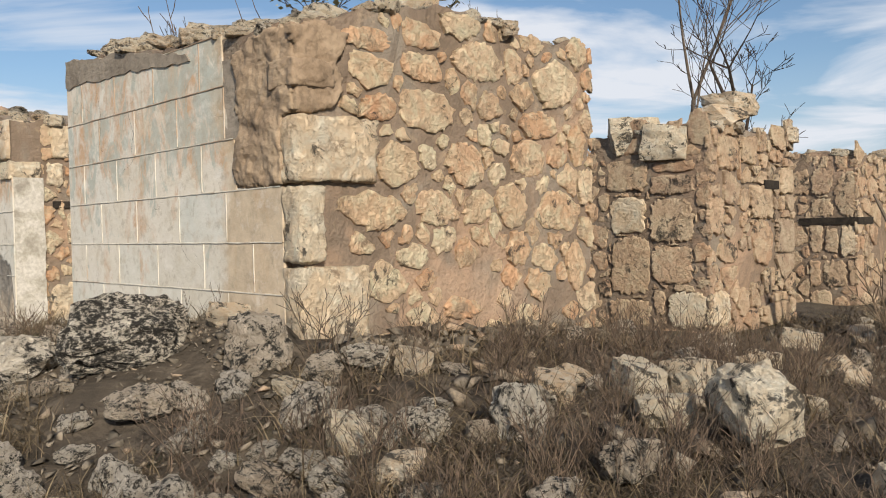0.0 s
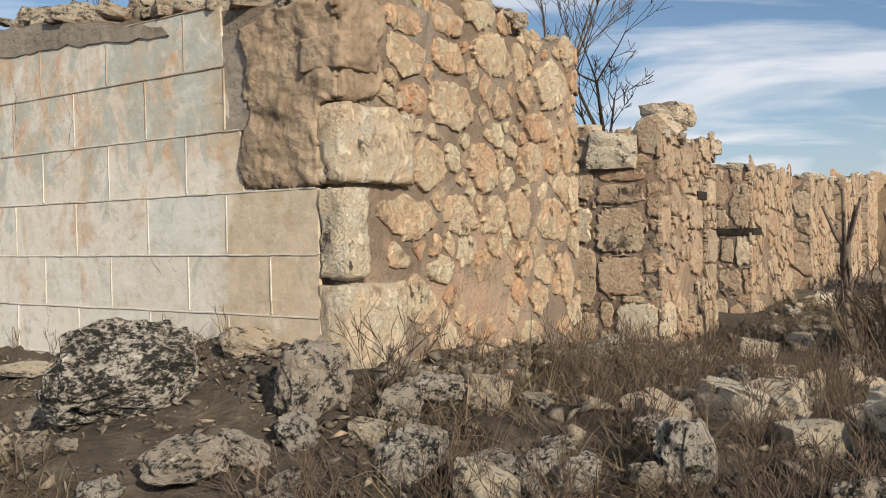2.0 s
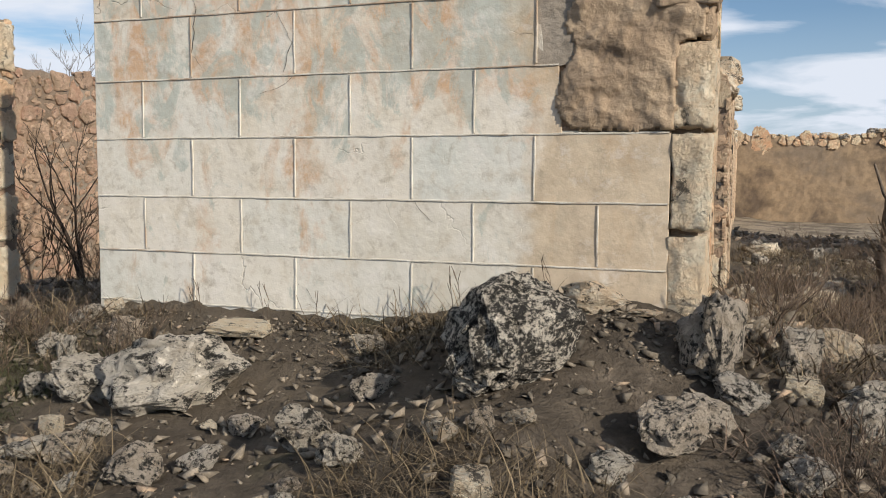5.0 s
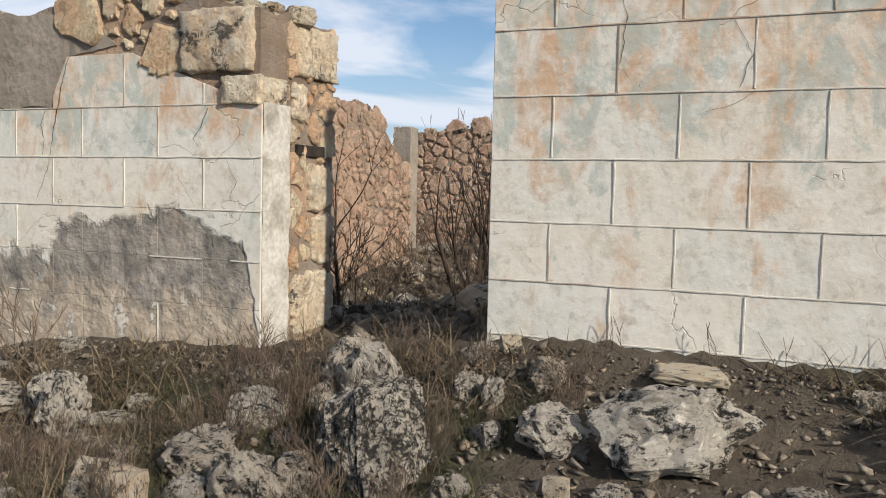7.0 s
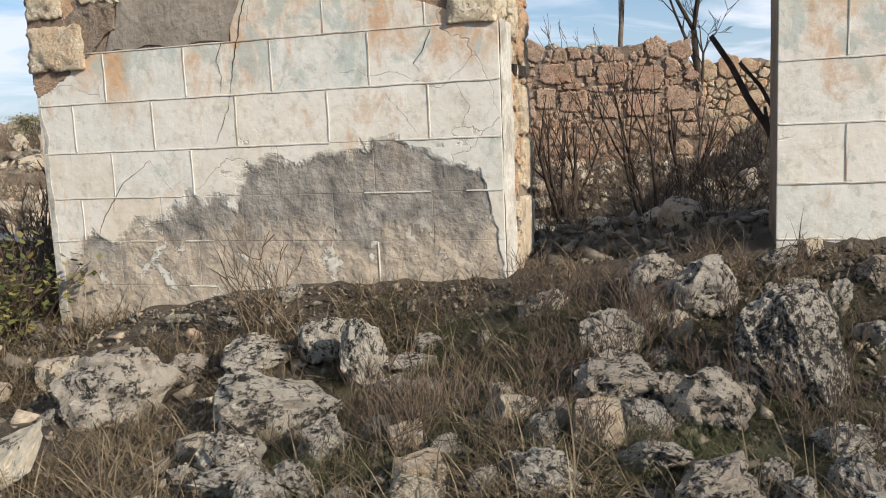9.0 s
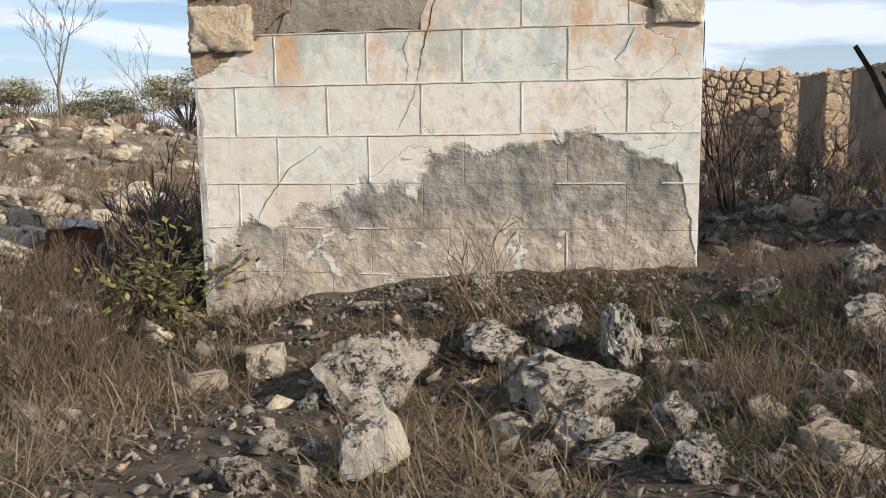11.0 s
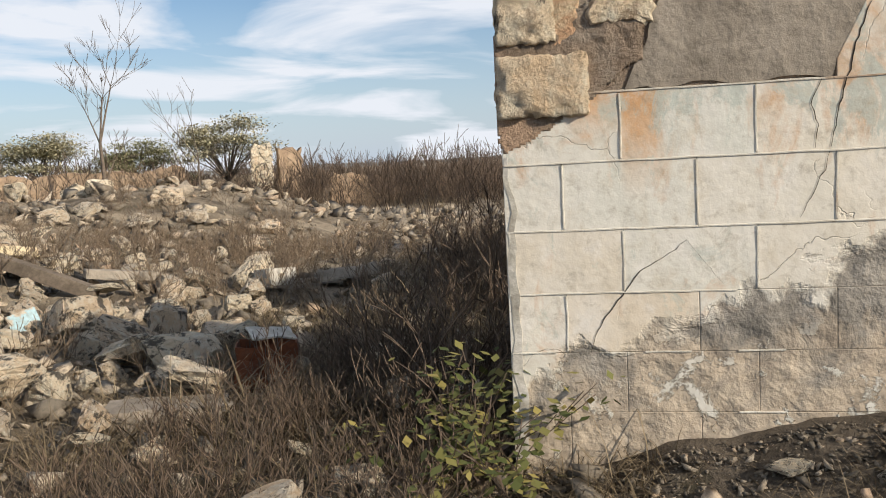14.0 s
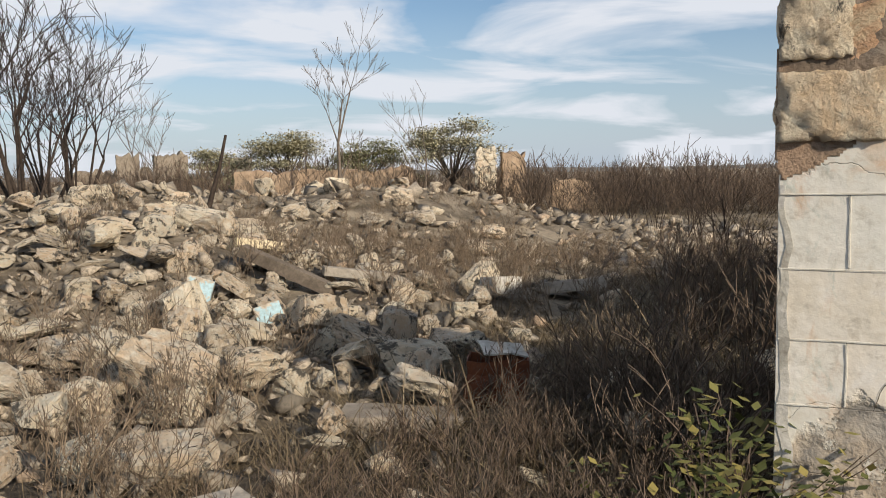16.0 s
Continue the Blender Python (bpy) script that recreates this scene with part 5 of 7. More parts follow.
rock(-6.75, 8.93, (0.28, 0.21, 0.22), 156, 4, tip=(10, 7), label="small limestone rock speckled with black lichen")
rock(-4.16, 8.31, (0.16, 0.12, 0.27), -46, 4, tip=(1, 7), label="small limestone rock speckled with black lichen")
rock(-5.93, 7.23, (0.13, 0.10, 0.17), 130, 1, label="small dark lichen-crusted rock half sunk in the soil")
rock(-5.38, 7.32, (0.30, 0.25, 0.20), -45, 9, label="middle-sized dark lichen-crusted rock half sunk in the soil")
rock(-7.18, 11.75, (0.24, 0.17, 0.04), 0, 2, clean=True, sink=0.05, label="flat pale stone chip lying on the bank")
rock(-8.07, 11.66, (0.30, 0.24, 0.30), -37, 0, clean=True, tip=(-7, -10), label="middle-sized cream limestone block lying in the rubble")
rock(-8.86, 13.47, (0.32, 0.25, 0.28), -16, 8, clean=True, tip=(11, 7), label="middle-sized cream limestone block lying in the rubble")
# blocks that stand out on the rubble heap
rock(-9.71, 28.94, (0.87, 0.65, 0.50), 184, 9, clean=True, lift=0.06, name="stone_block", group="blocks of the rubble heap", tip=(12, 10), label="large cream limestone block lying in the rubble")
rock(-10.72, 21.85, (0.42, 0.35, 0.37), 2, 5, clean=True, lift=0.04, name="stone_block", group="blocks of the rubble heap", tip=(-7, 6), label="middle-sized cream limestone block lying in the rubble")
rock(-10.37, 21.08, (0.32, 0.23, 0.36), 184, 0, clean=True, name="stone_block", group="blocks of the rubble heap", tip=(-9, 0), label="middle-sized cream limestone block lying in the rubble")
rock(-9.82, 22.27, (0.31, 0.21, 0.24), 174, 3, clean=True, name="stone_block", group="blocks of the rubble heap", tip=(5, -1), label="middle-sized cream limestone block lying in the rubble")
rock(-9.16, 22.38, (0.64, 0.44, 0.32), 180, 5, clean=True, lift=0.04, name="stone_block", group="blocks of the rubble heap", tip=(7, -2), label="large yellowish squared block among dark stones")
rock(-7.25, 28.37, (0.65, 0.50, 0.38), -16, 4, clean=True, lift=0.04, name="stone_block", group="blocks of the rubble heap", tip=(-6, -11), label="large cream limestone block lying in the rubble")
rock(-6.42, 28.82, (0.72, 0.52, 0.38), -10, 9, clean=True, lift=0.04, name="stone_block", group="blocks of the rubble heap", tip=(7, -11), label="large cream limestone block lying in the rubble")
rock(-4.47, 29.34, (0.76, 0.64, 0.38), -29, 4, clean=True, lift=0.04, name="stone_block", group="blocks of the rubble heap", tip=(4, 10), label="large cream limestone block lying in the rubble")
rock(-9.91, 19.45, (0.53, 0.39, 0.32), 168, 9, clean=True, lift=0.04, name="stone_block", group="blocks of the rubble heap", tip=(13, -9), label="large cream limestone block lying in the rubble")
rock(-8.84, 19.31, (0.58, 0.40, 0.40), 157, 4, clean=True, lift=0.04, name="stone_block", group="blocks of the rubble heap", tip=(10, 2), label="large cream limestone block lying in the rubble")
rock(-8.38, 18.19, (0.44, 0.29, 0.65), -15, 0, clean=True, lift=0.07, name="stone_block", group="blocks of the rubble heap", tip=(7, 8), label="middle-sized cream limestone block lying in the rubble")
rock(-9.83, 16.71, (0.42, 0.33, 0.40), 171, 9, clean=True, lift=0.04, name="stone_block", group="blocks of the rubble heap", tip=(9, 13), label="middle-sized cream limestone block lying in the rubble")
rock(-9.18, 18.28, (0.29, 0.20, 0.35), -24, 2, clean=True, name="stone_block", group="blocks of the rubble heap", tip=(5, 13), label="middle-sized cream limestone block lying in the rubble")
rock(-10.03, 17.89, (0.30, 0.20, 0.33), 177, 1, clean=True, name="stone_block", group="blocks of the rubble heap", tip=(9, 8), label="middle-sized cream limestone block lying in the rubble")
rock(-11.14, 17.99, (0.37, 0.27, 0.52), 179, 5, clean=True, lift=0.05, name="stone_block", group="blocks of the rubble heap", tip=(-1, -2), label="middle-sized cream limestone block lying in the rubble")
rock(-10.81, 16.51, (0.62, 0.41, 0.37), 169, 3, clean=True, lift=0.04, name="stone_block", group="blocks of the rubble heap", tip=(-5, -3), label="large cream limestone block lying in the rubble")
rock(-11.45, 16.70, (0.57, 0.47, 0.47), 186, 5, clean=True, lift=0.05, name="stone_block", group="blocks of the rubble heap", tip=(0, -10), label="large cream limestone block lying in the rubble")
rock(-10.74, 19.73, (0.56, 0.38, 0.31), -10, 0, clean=True, lift=0.03, name="stone_block", group="blocks of the rubble heap", tip=(-13, -8), label="large cream limestone block lying in the rubble")
rock(-7.63, 20.11, (0.37, 0.30, 0.31), 172, 0, clean=True, lift=0.03, name="stone_block", group="blocks of the rubble heap", tip=(12, 8), label="middle-sized cream limestone block lying in the rubble")
rock(-3.04, 26.89, (0.78, 0.63, 0.42), 166, 5, clean=True, lift=0.05, name="stone_block", group="blocks of the rubble heap", tip=(-4, -1), label="large cream limestone block lying in the rubble")
rock(-3.44, 25.72, (0.40, 0.27, 0.33), 161, 3, clean=True, lift=0.04, name="stone_block", group="blocks of the rubble heap", tip=(-10, -5), label="middle-sized cream limestone block lying in the rubble")
rock(2.02, 28.10, (0.33, 0.25, 0.46), -36, 2, clean=True, name="stone_block", group="blocks of the rubble heap", tip=(9, -7), label="middle-sized cream limestone block lying in the rubble")
rock(-11.55, 20.37, (0.32, 0.23, 0.32), 185, 6, clean=True, name="stone_block", group="blocks of the rubble heap", tip=(-7, 2), label="middle-sized cream limestone block lying in the rubble")
rock(-7.79, 22.62, (0.39, 0.30, 0.25), -12, 6, clean=True, lift=0.03, name="stone_block", group="blocks of the rubble heap", tip=(6, 1), label="middle-sized cream limestone block lying in the rubble")
rock(-7.45, 22.17, (0.34, 0.24, 0.26), 173, 4, clean=True, lift=0.03, name="stone_block", group="blocks of the rubble heap", tip=(2, 13), label="middle-sized cream limestone block lying in the rubble")
rock(-3.83, 28.38, (0.45, 0.29, 0.30), -20, 7, clean=True, lift=0.03, name="stone_block", group="blocks of the rubble heap", tip=(0, -10), label="middle-sized cream limestone block lying in the rubble")
rock(-3.93, 25.93, (0.66, 0.54, 0.28), -12, 8, clean=True, lift=0.03, name="stone_block", group="blocks of the rubble heap", tip=(5, 2), label="large cream limestone block lying in the rubble")
rock(-6.98, 18.03, (0.28, 0.18, 0.23), -18, 0, clean=True, name="stone_block", group="blocks of the rubble heap", tip=(7, 2), label="small cream limestone block lying in the rubble")
rock(-10.98, 15.34, (0.79, 0.59, 0.25), 167, 4, clean=True, lift=0.03, name="stone_block", group="blocks of the rubble heap", tip=(-8, 0), label="large cream limestone block lying in the rubble")
rock(-11.47, 15.40, (0.37, 0.26, 0.28), 13, 4, clean=True, lift=0.03, name="stone_block", group="blocks of the rubble heap", tip=(11, -12), label="middle-sized cream limestone block lying in the rubble")
rock(-9.22, 17.14, (0.29, 0.21, 0.31), 175, 1, clean=True, name="stone_block", group="blocks of the rubble heap", tip=(-8, 4), label="small cream limestone block lying in the rubble")
rock(-7.81, 18.68, (0.29, 0.23, 0.31), -32, 3, clean=True, name="stone_block", group="blocks of the rubble heap", tip=(8, -8), label="small cream limestone block lying in the rubble")
rock(-7.87, 17.88, (0.53, 0.44, 0.37), -10, 0, clean=True, lift=0.04, name="stone_block", group="blocks of the rubble heap", tip=(12, 0), label="large cream limestone block lying in the rubble")
rock(-10.48, 17.59, (0.34, 0.26, 0.22), 175, 2, clean=True, lift=0.03, name="stone_block", group="blocks of the rubble heap", tip=(3, 0), label="middle-sized cream limestone block lying in the rubble")
rock(-10.97, 19.99, (0.32, 0.24, 0.31), 168, 2, clean=True, name="stone_block", group="blocks of the rubble heap", tip=(10, 13), label="middle-sized cream limestone block lying in the rubble")
rock(-5.49, 28.20, (0.57, 0.43, 0.30), -13, 9, clean=True, lift=0.03, name="stone_block", group="blocks of the rubble heap", tip=(2, 2), label="large cream limestone block lying in the rubble")
rock(-4.41, 27.99, (0.72, 0.55, 0.31), -32, 4, clean=True, lift=0.03, name="stone_block", group="blocks of the rubble heap", tip=(1, -2), label="large cream limestone block lying in the rubble")
rock(-9.15, 16.56, (0.29, 0.21, 0.15), 174, 8, clean=True, name="stone_block", group="blocks of the rubble heap", tip=(-1, 13), label="middle-sized cream limestone block lying in the rubble")
rock(-10.14, 12.35, (0.33, 0.24, 0.30), 1, 9, clean=True, name="stone_block", group="blocks of the rubble heap", tip=(1, 13), label="middle-sized cream limestone block lying in the rubble")
rock(-9.63, 14.79, (0.32, 0.23, 0.22), 171, 5, clean=True, name="stone_block", group="blocks of the rubble heap", tip=(-9, -9), label="middle-sized cream limestone block lying in the rubble")

SOLID = ((-4.1, 0.15, -0.1, 1.0), (-0.8, 0.25, 0, 3.6), (-9.9, -5.7, -0.1, 1.1), (-1.6, 0.3, 5.6, 8.0), (-1.1, 0.3, 10.3, 13.7), (-0.9, 0.2, 15.9, 19.1), (-1, 0.1, 21.4, 29), (-9.0, -8.3, 3.1, 7.9), (-10.2, -4.1, 10.3, 11.0))


def free(x, y, r, gap=0.75):
    p = BACK @ Vector((x, y, 0))
    if any(x0 - r * 0.6 < p.x < x1 + r * 0.6 and y0 - r * 0.6 < p.y < y1 + r * 0.6 for x0, x1, y0, y1 in SOLID):
        return False
    return all((x - a) ** 2 + (y - b) ** 2 > (gap * (r + c)) ** 2 for a, b, c in PLACED)


def scatter_rocks(count, spot, sizes, seed, clean_share, name, label, group, heap=0.0):
    rng = random.Random(seed)
    made = 0
    for _ in range(count * 12):
        if made >= count:
            break
        x, y = spot(rng)
        s = rng.choice(sizes) * rng.uniform(0.8, 1.2)
        if not free(x, y, 0.45 * s, 0.75 - 0.6 * heap):
            continue
        size = (s * rng.uniform(1.0, 1.0 + heap), s * rng.uniform(0.6, 0.95), s * rng.uniform(0.45 - 0.4 * heap, 0.85))
        ob = rock(x, y, size, rng.uniform(0, 360), rng.randrange(8), rng.random() < clean_share, name, label, group, tip=(rng.uniform(-25, 25), rng.uniform(-25, 25)), lift=rng.uniform(0, 0.4 * heap))
        made += 1


def in_house(rng, x0, x1, y0, y1):
    p = house_point(rng.uniform(x0, x1), rng.uniform(y0, y1))
    return p.x, p.y


# tumbled stones before the facade, in the yard to the side, in the house and over the field
scatter_rocks(140, lambda r: in_house(r, -8.6, 6.5, -3.9, -0.25), (0.14, 0.18, 0.22, 0.3), 3, 0.15, "rock", "dark lichen-spotted limestone rock on stony soil", "rocks before the house")
scatter_rocks(55, lambda r: in_house(r, 0.2, 4.2, -2.3, -0.3), (0.24, 0.32, 0.40), 13, 0.1, "rock", "dark lichen-spotted limestone rock on stony soil", "rocks before the house")
scatter_rocks(30, lambda r: in_house(r, -7.0, -2.0, -3.0, -1.4), (0.22, 0.3, 0.36), 14, 0.15, "rock", "dark lichen-spotted limestone rock on stony soil", "rocks before the house")
scatter_rocks(150, lambda r: in_house(r, 0.4, 7.5, -0.5, 17.0), (0.2, 0.28, 0.36, 0.46), 4, 0.45, "fallen_stone", "grey tumbled stone in the overgrown yard", "stones in the side yard")
scatter_rocks(130, lambda r: in_house(r, -8.2, -2.2, 1.2, 10.0), (0.2, 0.28, 0.4), 5, 0.6, "wall_stone", "fallen wall stone inside the ruined house", "stones in the house")


def pile_spot(r):
    if r.random() < 0.72:
        return r.gauss(-11.3, 2.2), r.gauss(19.3, 3.2)
    return r.uniform(-17, -3), r.uniform(15, 33)


scatter_rocks(290, pile_spot, (0.22, 0.3, 0.4, 0.5, 0.66), 6, 1.0, "stone_block", "cream limestone block tumbled in the rubble heap", "blocks of the rubble heap", heap=0.5)


# small rubble and gravel, too many to count
def merged(name, shapes, placements, mat, label, category, smooth=False):
    """Many small copies of a few shapes in one mesh."""
    arrays = [(np.array(v, dtype=np.float64), np.array([t for f in fs for t in ([f] if len(f) == 3 else [(f[0], f[1], f[2]), (f[0], f[2], f[3])])])) for v, fs in shapes]
    vs, fs, base = [], [], 0
    for k, m in placements:
        v, f = arrays[k % len(arrays)]
        m = np.array(m)
        vs.append(v @ m[:3, :3].T + m[:3, 3])
        fs.append(f + base)
        base += len(v)
    vs, fs = np.concatenate(vs), np.concatenate(fs)
    me = bpy.data.meshes.new(name)
    me.vertices.add(len(vs)); me.vertices.foreach_set("co", vs.ravel())
    me.loops.add(fs.size); me.loops.foreach_set("vertex_index", fs.ravel().astype(np.int32))
    me.polygons.add(len(fs)); me.polygons.foreach_set("loop_start", np.arange(0, fs.size, 3, dtype=np.int32))
    me.update(calc_edges=True)
    me.validate()
    me.materials.append(mat)
    if smooth:
        me.shade_smooth()
    return tagged(new(name, me), label, category, kind="stuff")


def chip_material(name, bright):
    m = Nodes(name)
    c = m.ramp(m.island(), (0.0, (0.09 * bright, 0.078 * bright, 0.062 * bright)), (0.4, (0.20 * bright, 0.17 * bright, 0.13 * bright)), (0.7, (0.34 * bright, 0.29 * bright, 0.225 * bright)), (0.92, (0.34 * bright, 0.285 * bright, 0.215 * bright)), (1.0, (0.44, 0.32, 0.22)))
    g = m.noise(22, 6, 0.7)
    c = m.mix(m.ramp(g, (0.40, 0.5), (0.54, 0.0)), c, (0.09, 0.08, 0.066))
    return m.finish(c, 0.95, g, 0.7, 0.02)


M_CHIP = chip_material("stone_chips", 0.9)
M_CHIP_PALE = chip_material("pale_stone_chips", 1.4)
CHIPS = [rock_shape(300 + k, cuts=0, corners=6) for k in range(8)]


def chips(name, count, spot, sizes, seed, label, mat=None):
    rng = random.Random(seed)
    out = []
    while len(out) < count:
        x, y = spot(rng)
        s = rng.choice(sizes) * rng.uniform(0.6, 1.3)
        p = BACK @ Vector((x, y, 0))
        if any(x0 < p.x < x1 and y0 < p.y < y1 for x0, x1, y0, y1 in SOLID):
            continue
        m = pose(x, y, ground_height(x, y) + 0.12 * s, rng.uniform(-40, 40), rng.uniform(-40, 40), rng.uniform(0, 360)) @ Matrix.Diagonal((s, s * rng.uniform(0.5, 0.95), s * rng.uniform(0.3, 0.75), 1))
        out.append((rng.randrange(8), m))
    return merged(name, CHIPS, out, mat or M_CHIP, label, "rubble")


chips("rubble_before_house", 15000, lambda r: in_house(r, -9.9, 7.0, -4.6, -0.05), (0.022, 0.03, 0.045, 0.07, 0.11), 21, "small stones and grit before the house walls")
chips("rubble_at_wall_foot", 4200, lambda r: in_house(r, -9.9, 0.15, -0.60, -0.11), (0.012, 0.018, 0.026, 0.04, 0.06), 26, "grit and plaster chips heaped at the wall foot")
chips("rubble_at_cross_wall", 600, lambda r: in_house(r, 0.16, 0.7, 0, 3.6), (0.04, 0.07, 0.12, 0.2), 27, "fallen stone chips at the cross wall foot")
chips("rubble_in_yard", 2600, lambda r: in_house(r, 0.2, 8.0, 0, 20), (0.08, 0.12, 0.18, 0.26), 22, "small fallen stones in the side yard")
chips("rubble_in_house", 3500, lambda r: in_house(r, -8.3, -0.9, 0.2, 10), (0.08, 0.14, 0.22), 23, "small fallen stones inside the house")
chips("rubble_on_field", 5500, lambda r: (r.gauss(-11.0, 3.4), r.gauss(20.5, 4.5)), (0.08, 0.12, 0.18, 0.26, 0.34), 24, "pale broken stone chips over the rubble heap", M_CHIP_PALE)
chips("rubble_far", 4000, lambda r: (r.uniform(-22, 6), r.uniform(24, 42)), (0.2, 0.3, 0.45, 0.6), 25, "distant heaps of broken pale stone", M_CHIP_PALE)


def cap_stones(wall, a, b, top, thick, count, seed, size=(0.12, 0.3)):
    """Loose stones lying along a broken wall top, parts of that wall."""
    rng = random.Random(seed)
    a, b = Vector(a), Vector(b)
    length = (b - a).length
    s_dir = (b - a) / length
    n_dir = Vector((s_dir.y, -s_dir.x))
    for k in range(count):
        s, d = rng.uniform(0.02, length - 0.02), rng.uniform(0.02, thick * 0.8)
        p = a + s_dir * s - n_dir * d
        w = rng.uniform(*size)
        ob = new("loose_stone", rng.choice(CLEAN[:5] + ROCKS[:3]))
        ob.parent = wall
        ob.matrix_basis = pose(p.x, p.y, top(s) + w * 0.10 - 0.02, rng.uniform(-15, 15), rng.uniform(-15, 15), rng.uniform(0, 360)) @ Matrix.Diagonal((w, w * rng.uniform(0.6, 0.95), w * rng.uniform(0.3, 0.6), 1))


cap_stones(wall_a, (-3.4, 0.02), (-0.1, 0.02), top_a, 0.45, 70, 61, (0.12, 0.34))
cap_stones(wall_a, (-3.5, 0.30), (-0.1, 0.30), lambda s: top_a(s) + 0.13, 0.6, 70, 66, (0.14, 0.34))
cap_stones(wall_c, CORNER, FAR, top_c, 0.6, 42, 62)
cap_stones(wall_b, (-9.78, 0.02), (-5.81, 0.02), top_b, 0.9, 40, 63)
cap_stones(wall_f, (-10.1, 10.4), (-5.0, 10.4), top_f, 0.45, 30, 64)
cap_stones(wall_e, (-1.5, 29.2), (11.0, 29.9), lambda s: 3.25 + 0.25 * n3(s * 0.7, 5), 0.4, 40, 65, (0.25, 0.6))
for (y0, y1, x, wide, high, seed), pier in zip(PIERS, [o for o in scene.objects if o.name.startswith("wall_pier")]):
    cap_stones(pier, (x, y0), (x, y1), lambda s: high, wide * 0.9, 26 if y0 < 15 else 14, seed + 90, (0.15, 0.42))


# ---- plants ----
def grow(rng, p, d, length, r, depth, out, bend=0.25, spread=0.6, kids=(2, 3), shrink=0.68, lift=0.1):
    """Branch segments (start, end, radii) of a bare tree or shrub."""
    steps = 4 if depth > 1 else 3
    wander = bend * (0.4 if depth > 2 else 1.0)
    for k in range(steps):
        d = (d + Vector((rng.uniform(-1, 1), rng.uniform(-1, 1), rng.uniform(-0.6, 1))) * wander * 0.5 + Vector((0, 0, lift * 0.5))).normalized()
        q = p + d * (length / steps)
        r1 = r * (0.86 if depth else 0.7)
        out.append((p.copy(), q.copy(), r, r1))
        if depth > 0 and k >= 1 and rng.random() < 0.55:
            side = (d + Vector((rng.uniform(-1, 1), rng.uniform(-1, 1), rng.uniform(-0.3, 0.8))) * spread * 1.3).normalized()
            grow(rng, q, side, length * shrink * rng.uniform(0.5, 0.9), r1 * 0.55, depth - 1, out, bend, spread, kids, shrink, lift)
        p, r = q, r1
    if depth > 0:
        for _ in range(rng.randint(*kids)):
            side = (d + Vector((rng.uniform(-1, 1), rng.uniform(-1, 1), rng.uniform(-0.4, 0.7))) * spread).normalized()
            grow(rng, p, side, length * shrink * rng.uniform(0.75, 1.1), r * 0.75, depth - 1, out, bend, spread, kids, shrink, lift)


def tubes(segments, thick_sides=6, thin=0.0045):
    verts, faces = [], []
    for p, q, r0, r1 in segments:
        n = thick_sides if r0 > 0.02 else 3
        r0, r1 = max(r0, thin), max(r1, thin * 0.7)
        d = (q - p).normalized()
        u = d.orthogonal().normalized()
        w = d.cross(u)
        b = len(verts)
        for c, r in ((p, r0), (q, r1)):
            for k in range(n):
                a = 2 * math.pi * k / n
                verts.append(tuple(c + (u * math.cos(a) + w * math.sin(a)) * r))
        faces += [(b + k, b + (k + 1) % n, b + n + (k + 1) % n, b + n + k) for k in range(n)]
    return verts, faces


def parts_of(runs):
    """A many-stemmed plant falls into its stems, a single one into trunk and crown."""
    if len(runs) > 1:
        return [("stem", run) for run in runs]
    limit = 0.42 * runs[0][0][2]
    thick = [s for s in runs[0] if s[2] > limit]
    return [("trunk", thick), ("crown", [s for s in runs[0] if s[2] <= limit])] if len(thick) < len(runs[0]) else [("trunk", thick)]


def bare_plant(name, label, category, x, y, height, radius, seed, stems=1, depth=3, spread=0.6, bend=0.25, mat=None, lean=(0, 0), lift=0.1, shrink=0.68, group="", trunk=0.4, base_z=None):
    rng = random.Random(seed)
    segs, stem_runs = [], []
    for k in range(stems):
        a = rng.uniform(0, 6.28)
        open_out = 0.0 if stems == 1 else rng.uniform(0.1, 0.55)
        d = Vector((math.cos(a) * open_out + lean[0], math.sin(a) * open_out + lean[1], 1)).normalized()
        start = Vector((math.cos(a), math.sin(a), 0)) * (0 if stems == 1 else rng.uniform(0.02, 0.18)) + Vector((0, 0, -0.1))
        run = []
        grow(rng, start, d, height * trunk * rng.uniform(0.8, 1.15), radius * (1 if stems == 1 else rng.uniform(0.5, 1)), depth, run, bend, spread, (2, 3), shrink, lift)
        stem_runs.append(run)
        segs += run
    root = new(name)
    root.location = (x, y, ground_height(x, y) if base_z is None else base_z)
    for name_of, some in parts_of(stem_runs):
        v, f = tubes(some, thin=0.0026 * height ** 0.6)
        mesh_object(name_of, v, f, mat or M_BARK, root, smooth=True)
    tagged(root, label, category, group)
    return root, segs


def leaf_material(name, a, b, c):
    m = Nodes(name)
    col = m.ramp(m.island(), (0.0, a), (0.5, b), (1.0, c))
    return m.finish(col, 0.7)


M_LEAF = leaf_material("olive_leaf", (0.28, 0.26, 0.165), (0.39, 0.36, 0.225), (0.50, 0.455, 0.30))
M_DEEP = leaf_material("green_leaf", (0.19, 0.19, 0.10), (0.27, 0.265, 0.145), (0.37, 0.345, 0.20))
M_VINE = leaf_material("vine_leaf", (0.055, 0.07, 0.02), (0.12, 0.125, 0.04), (0.26, 0.21, 0.065))
M_DRY = leaf_material("dry_grass", (0.07, 0.05, 0.03), (0.14, 0.105, 0.062), (0.27, 0.21, 0.13))
M_TWIG = leaf_material("dry_twig", (0.06, 0.045, 0.033), (0.125, 0.092, 0.066), (0.19, 0.135, 0.095))
M_RED = leaf_material("reddish_twig", (0.11, 0.08, 0.055), (0.19, 0.14, 0.095), (0.27, 0.205, 0.14))


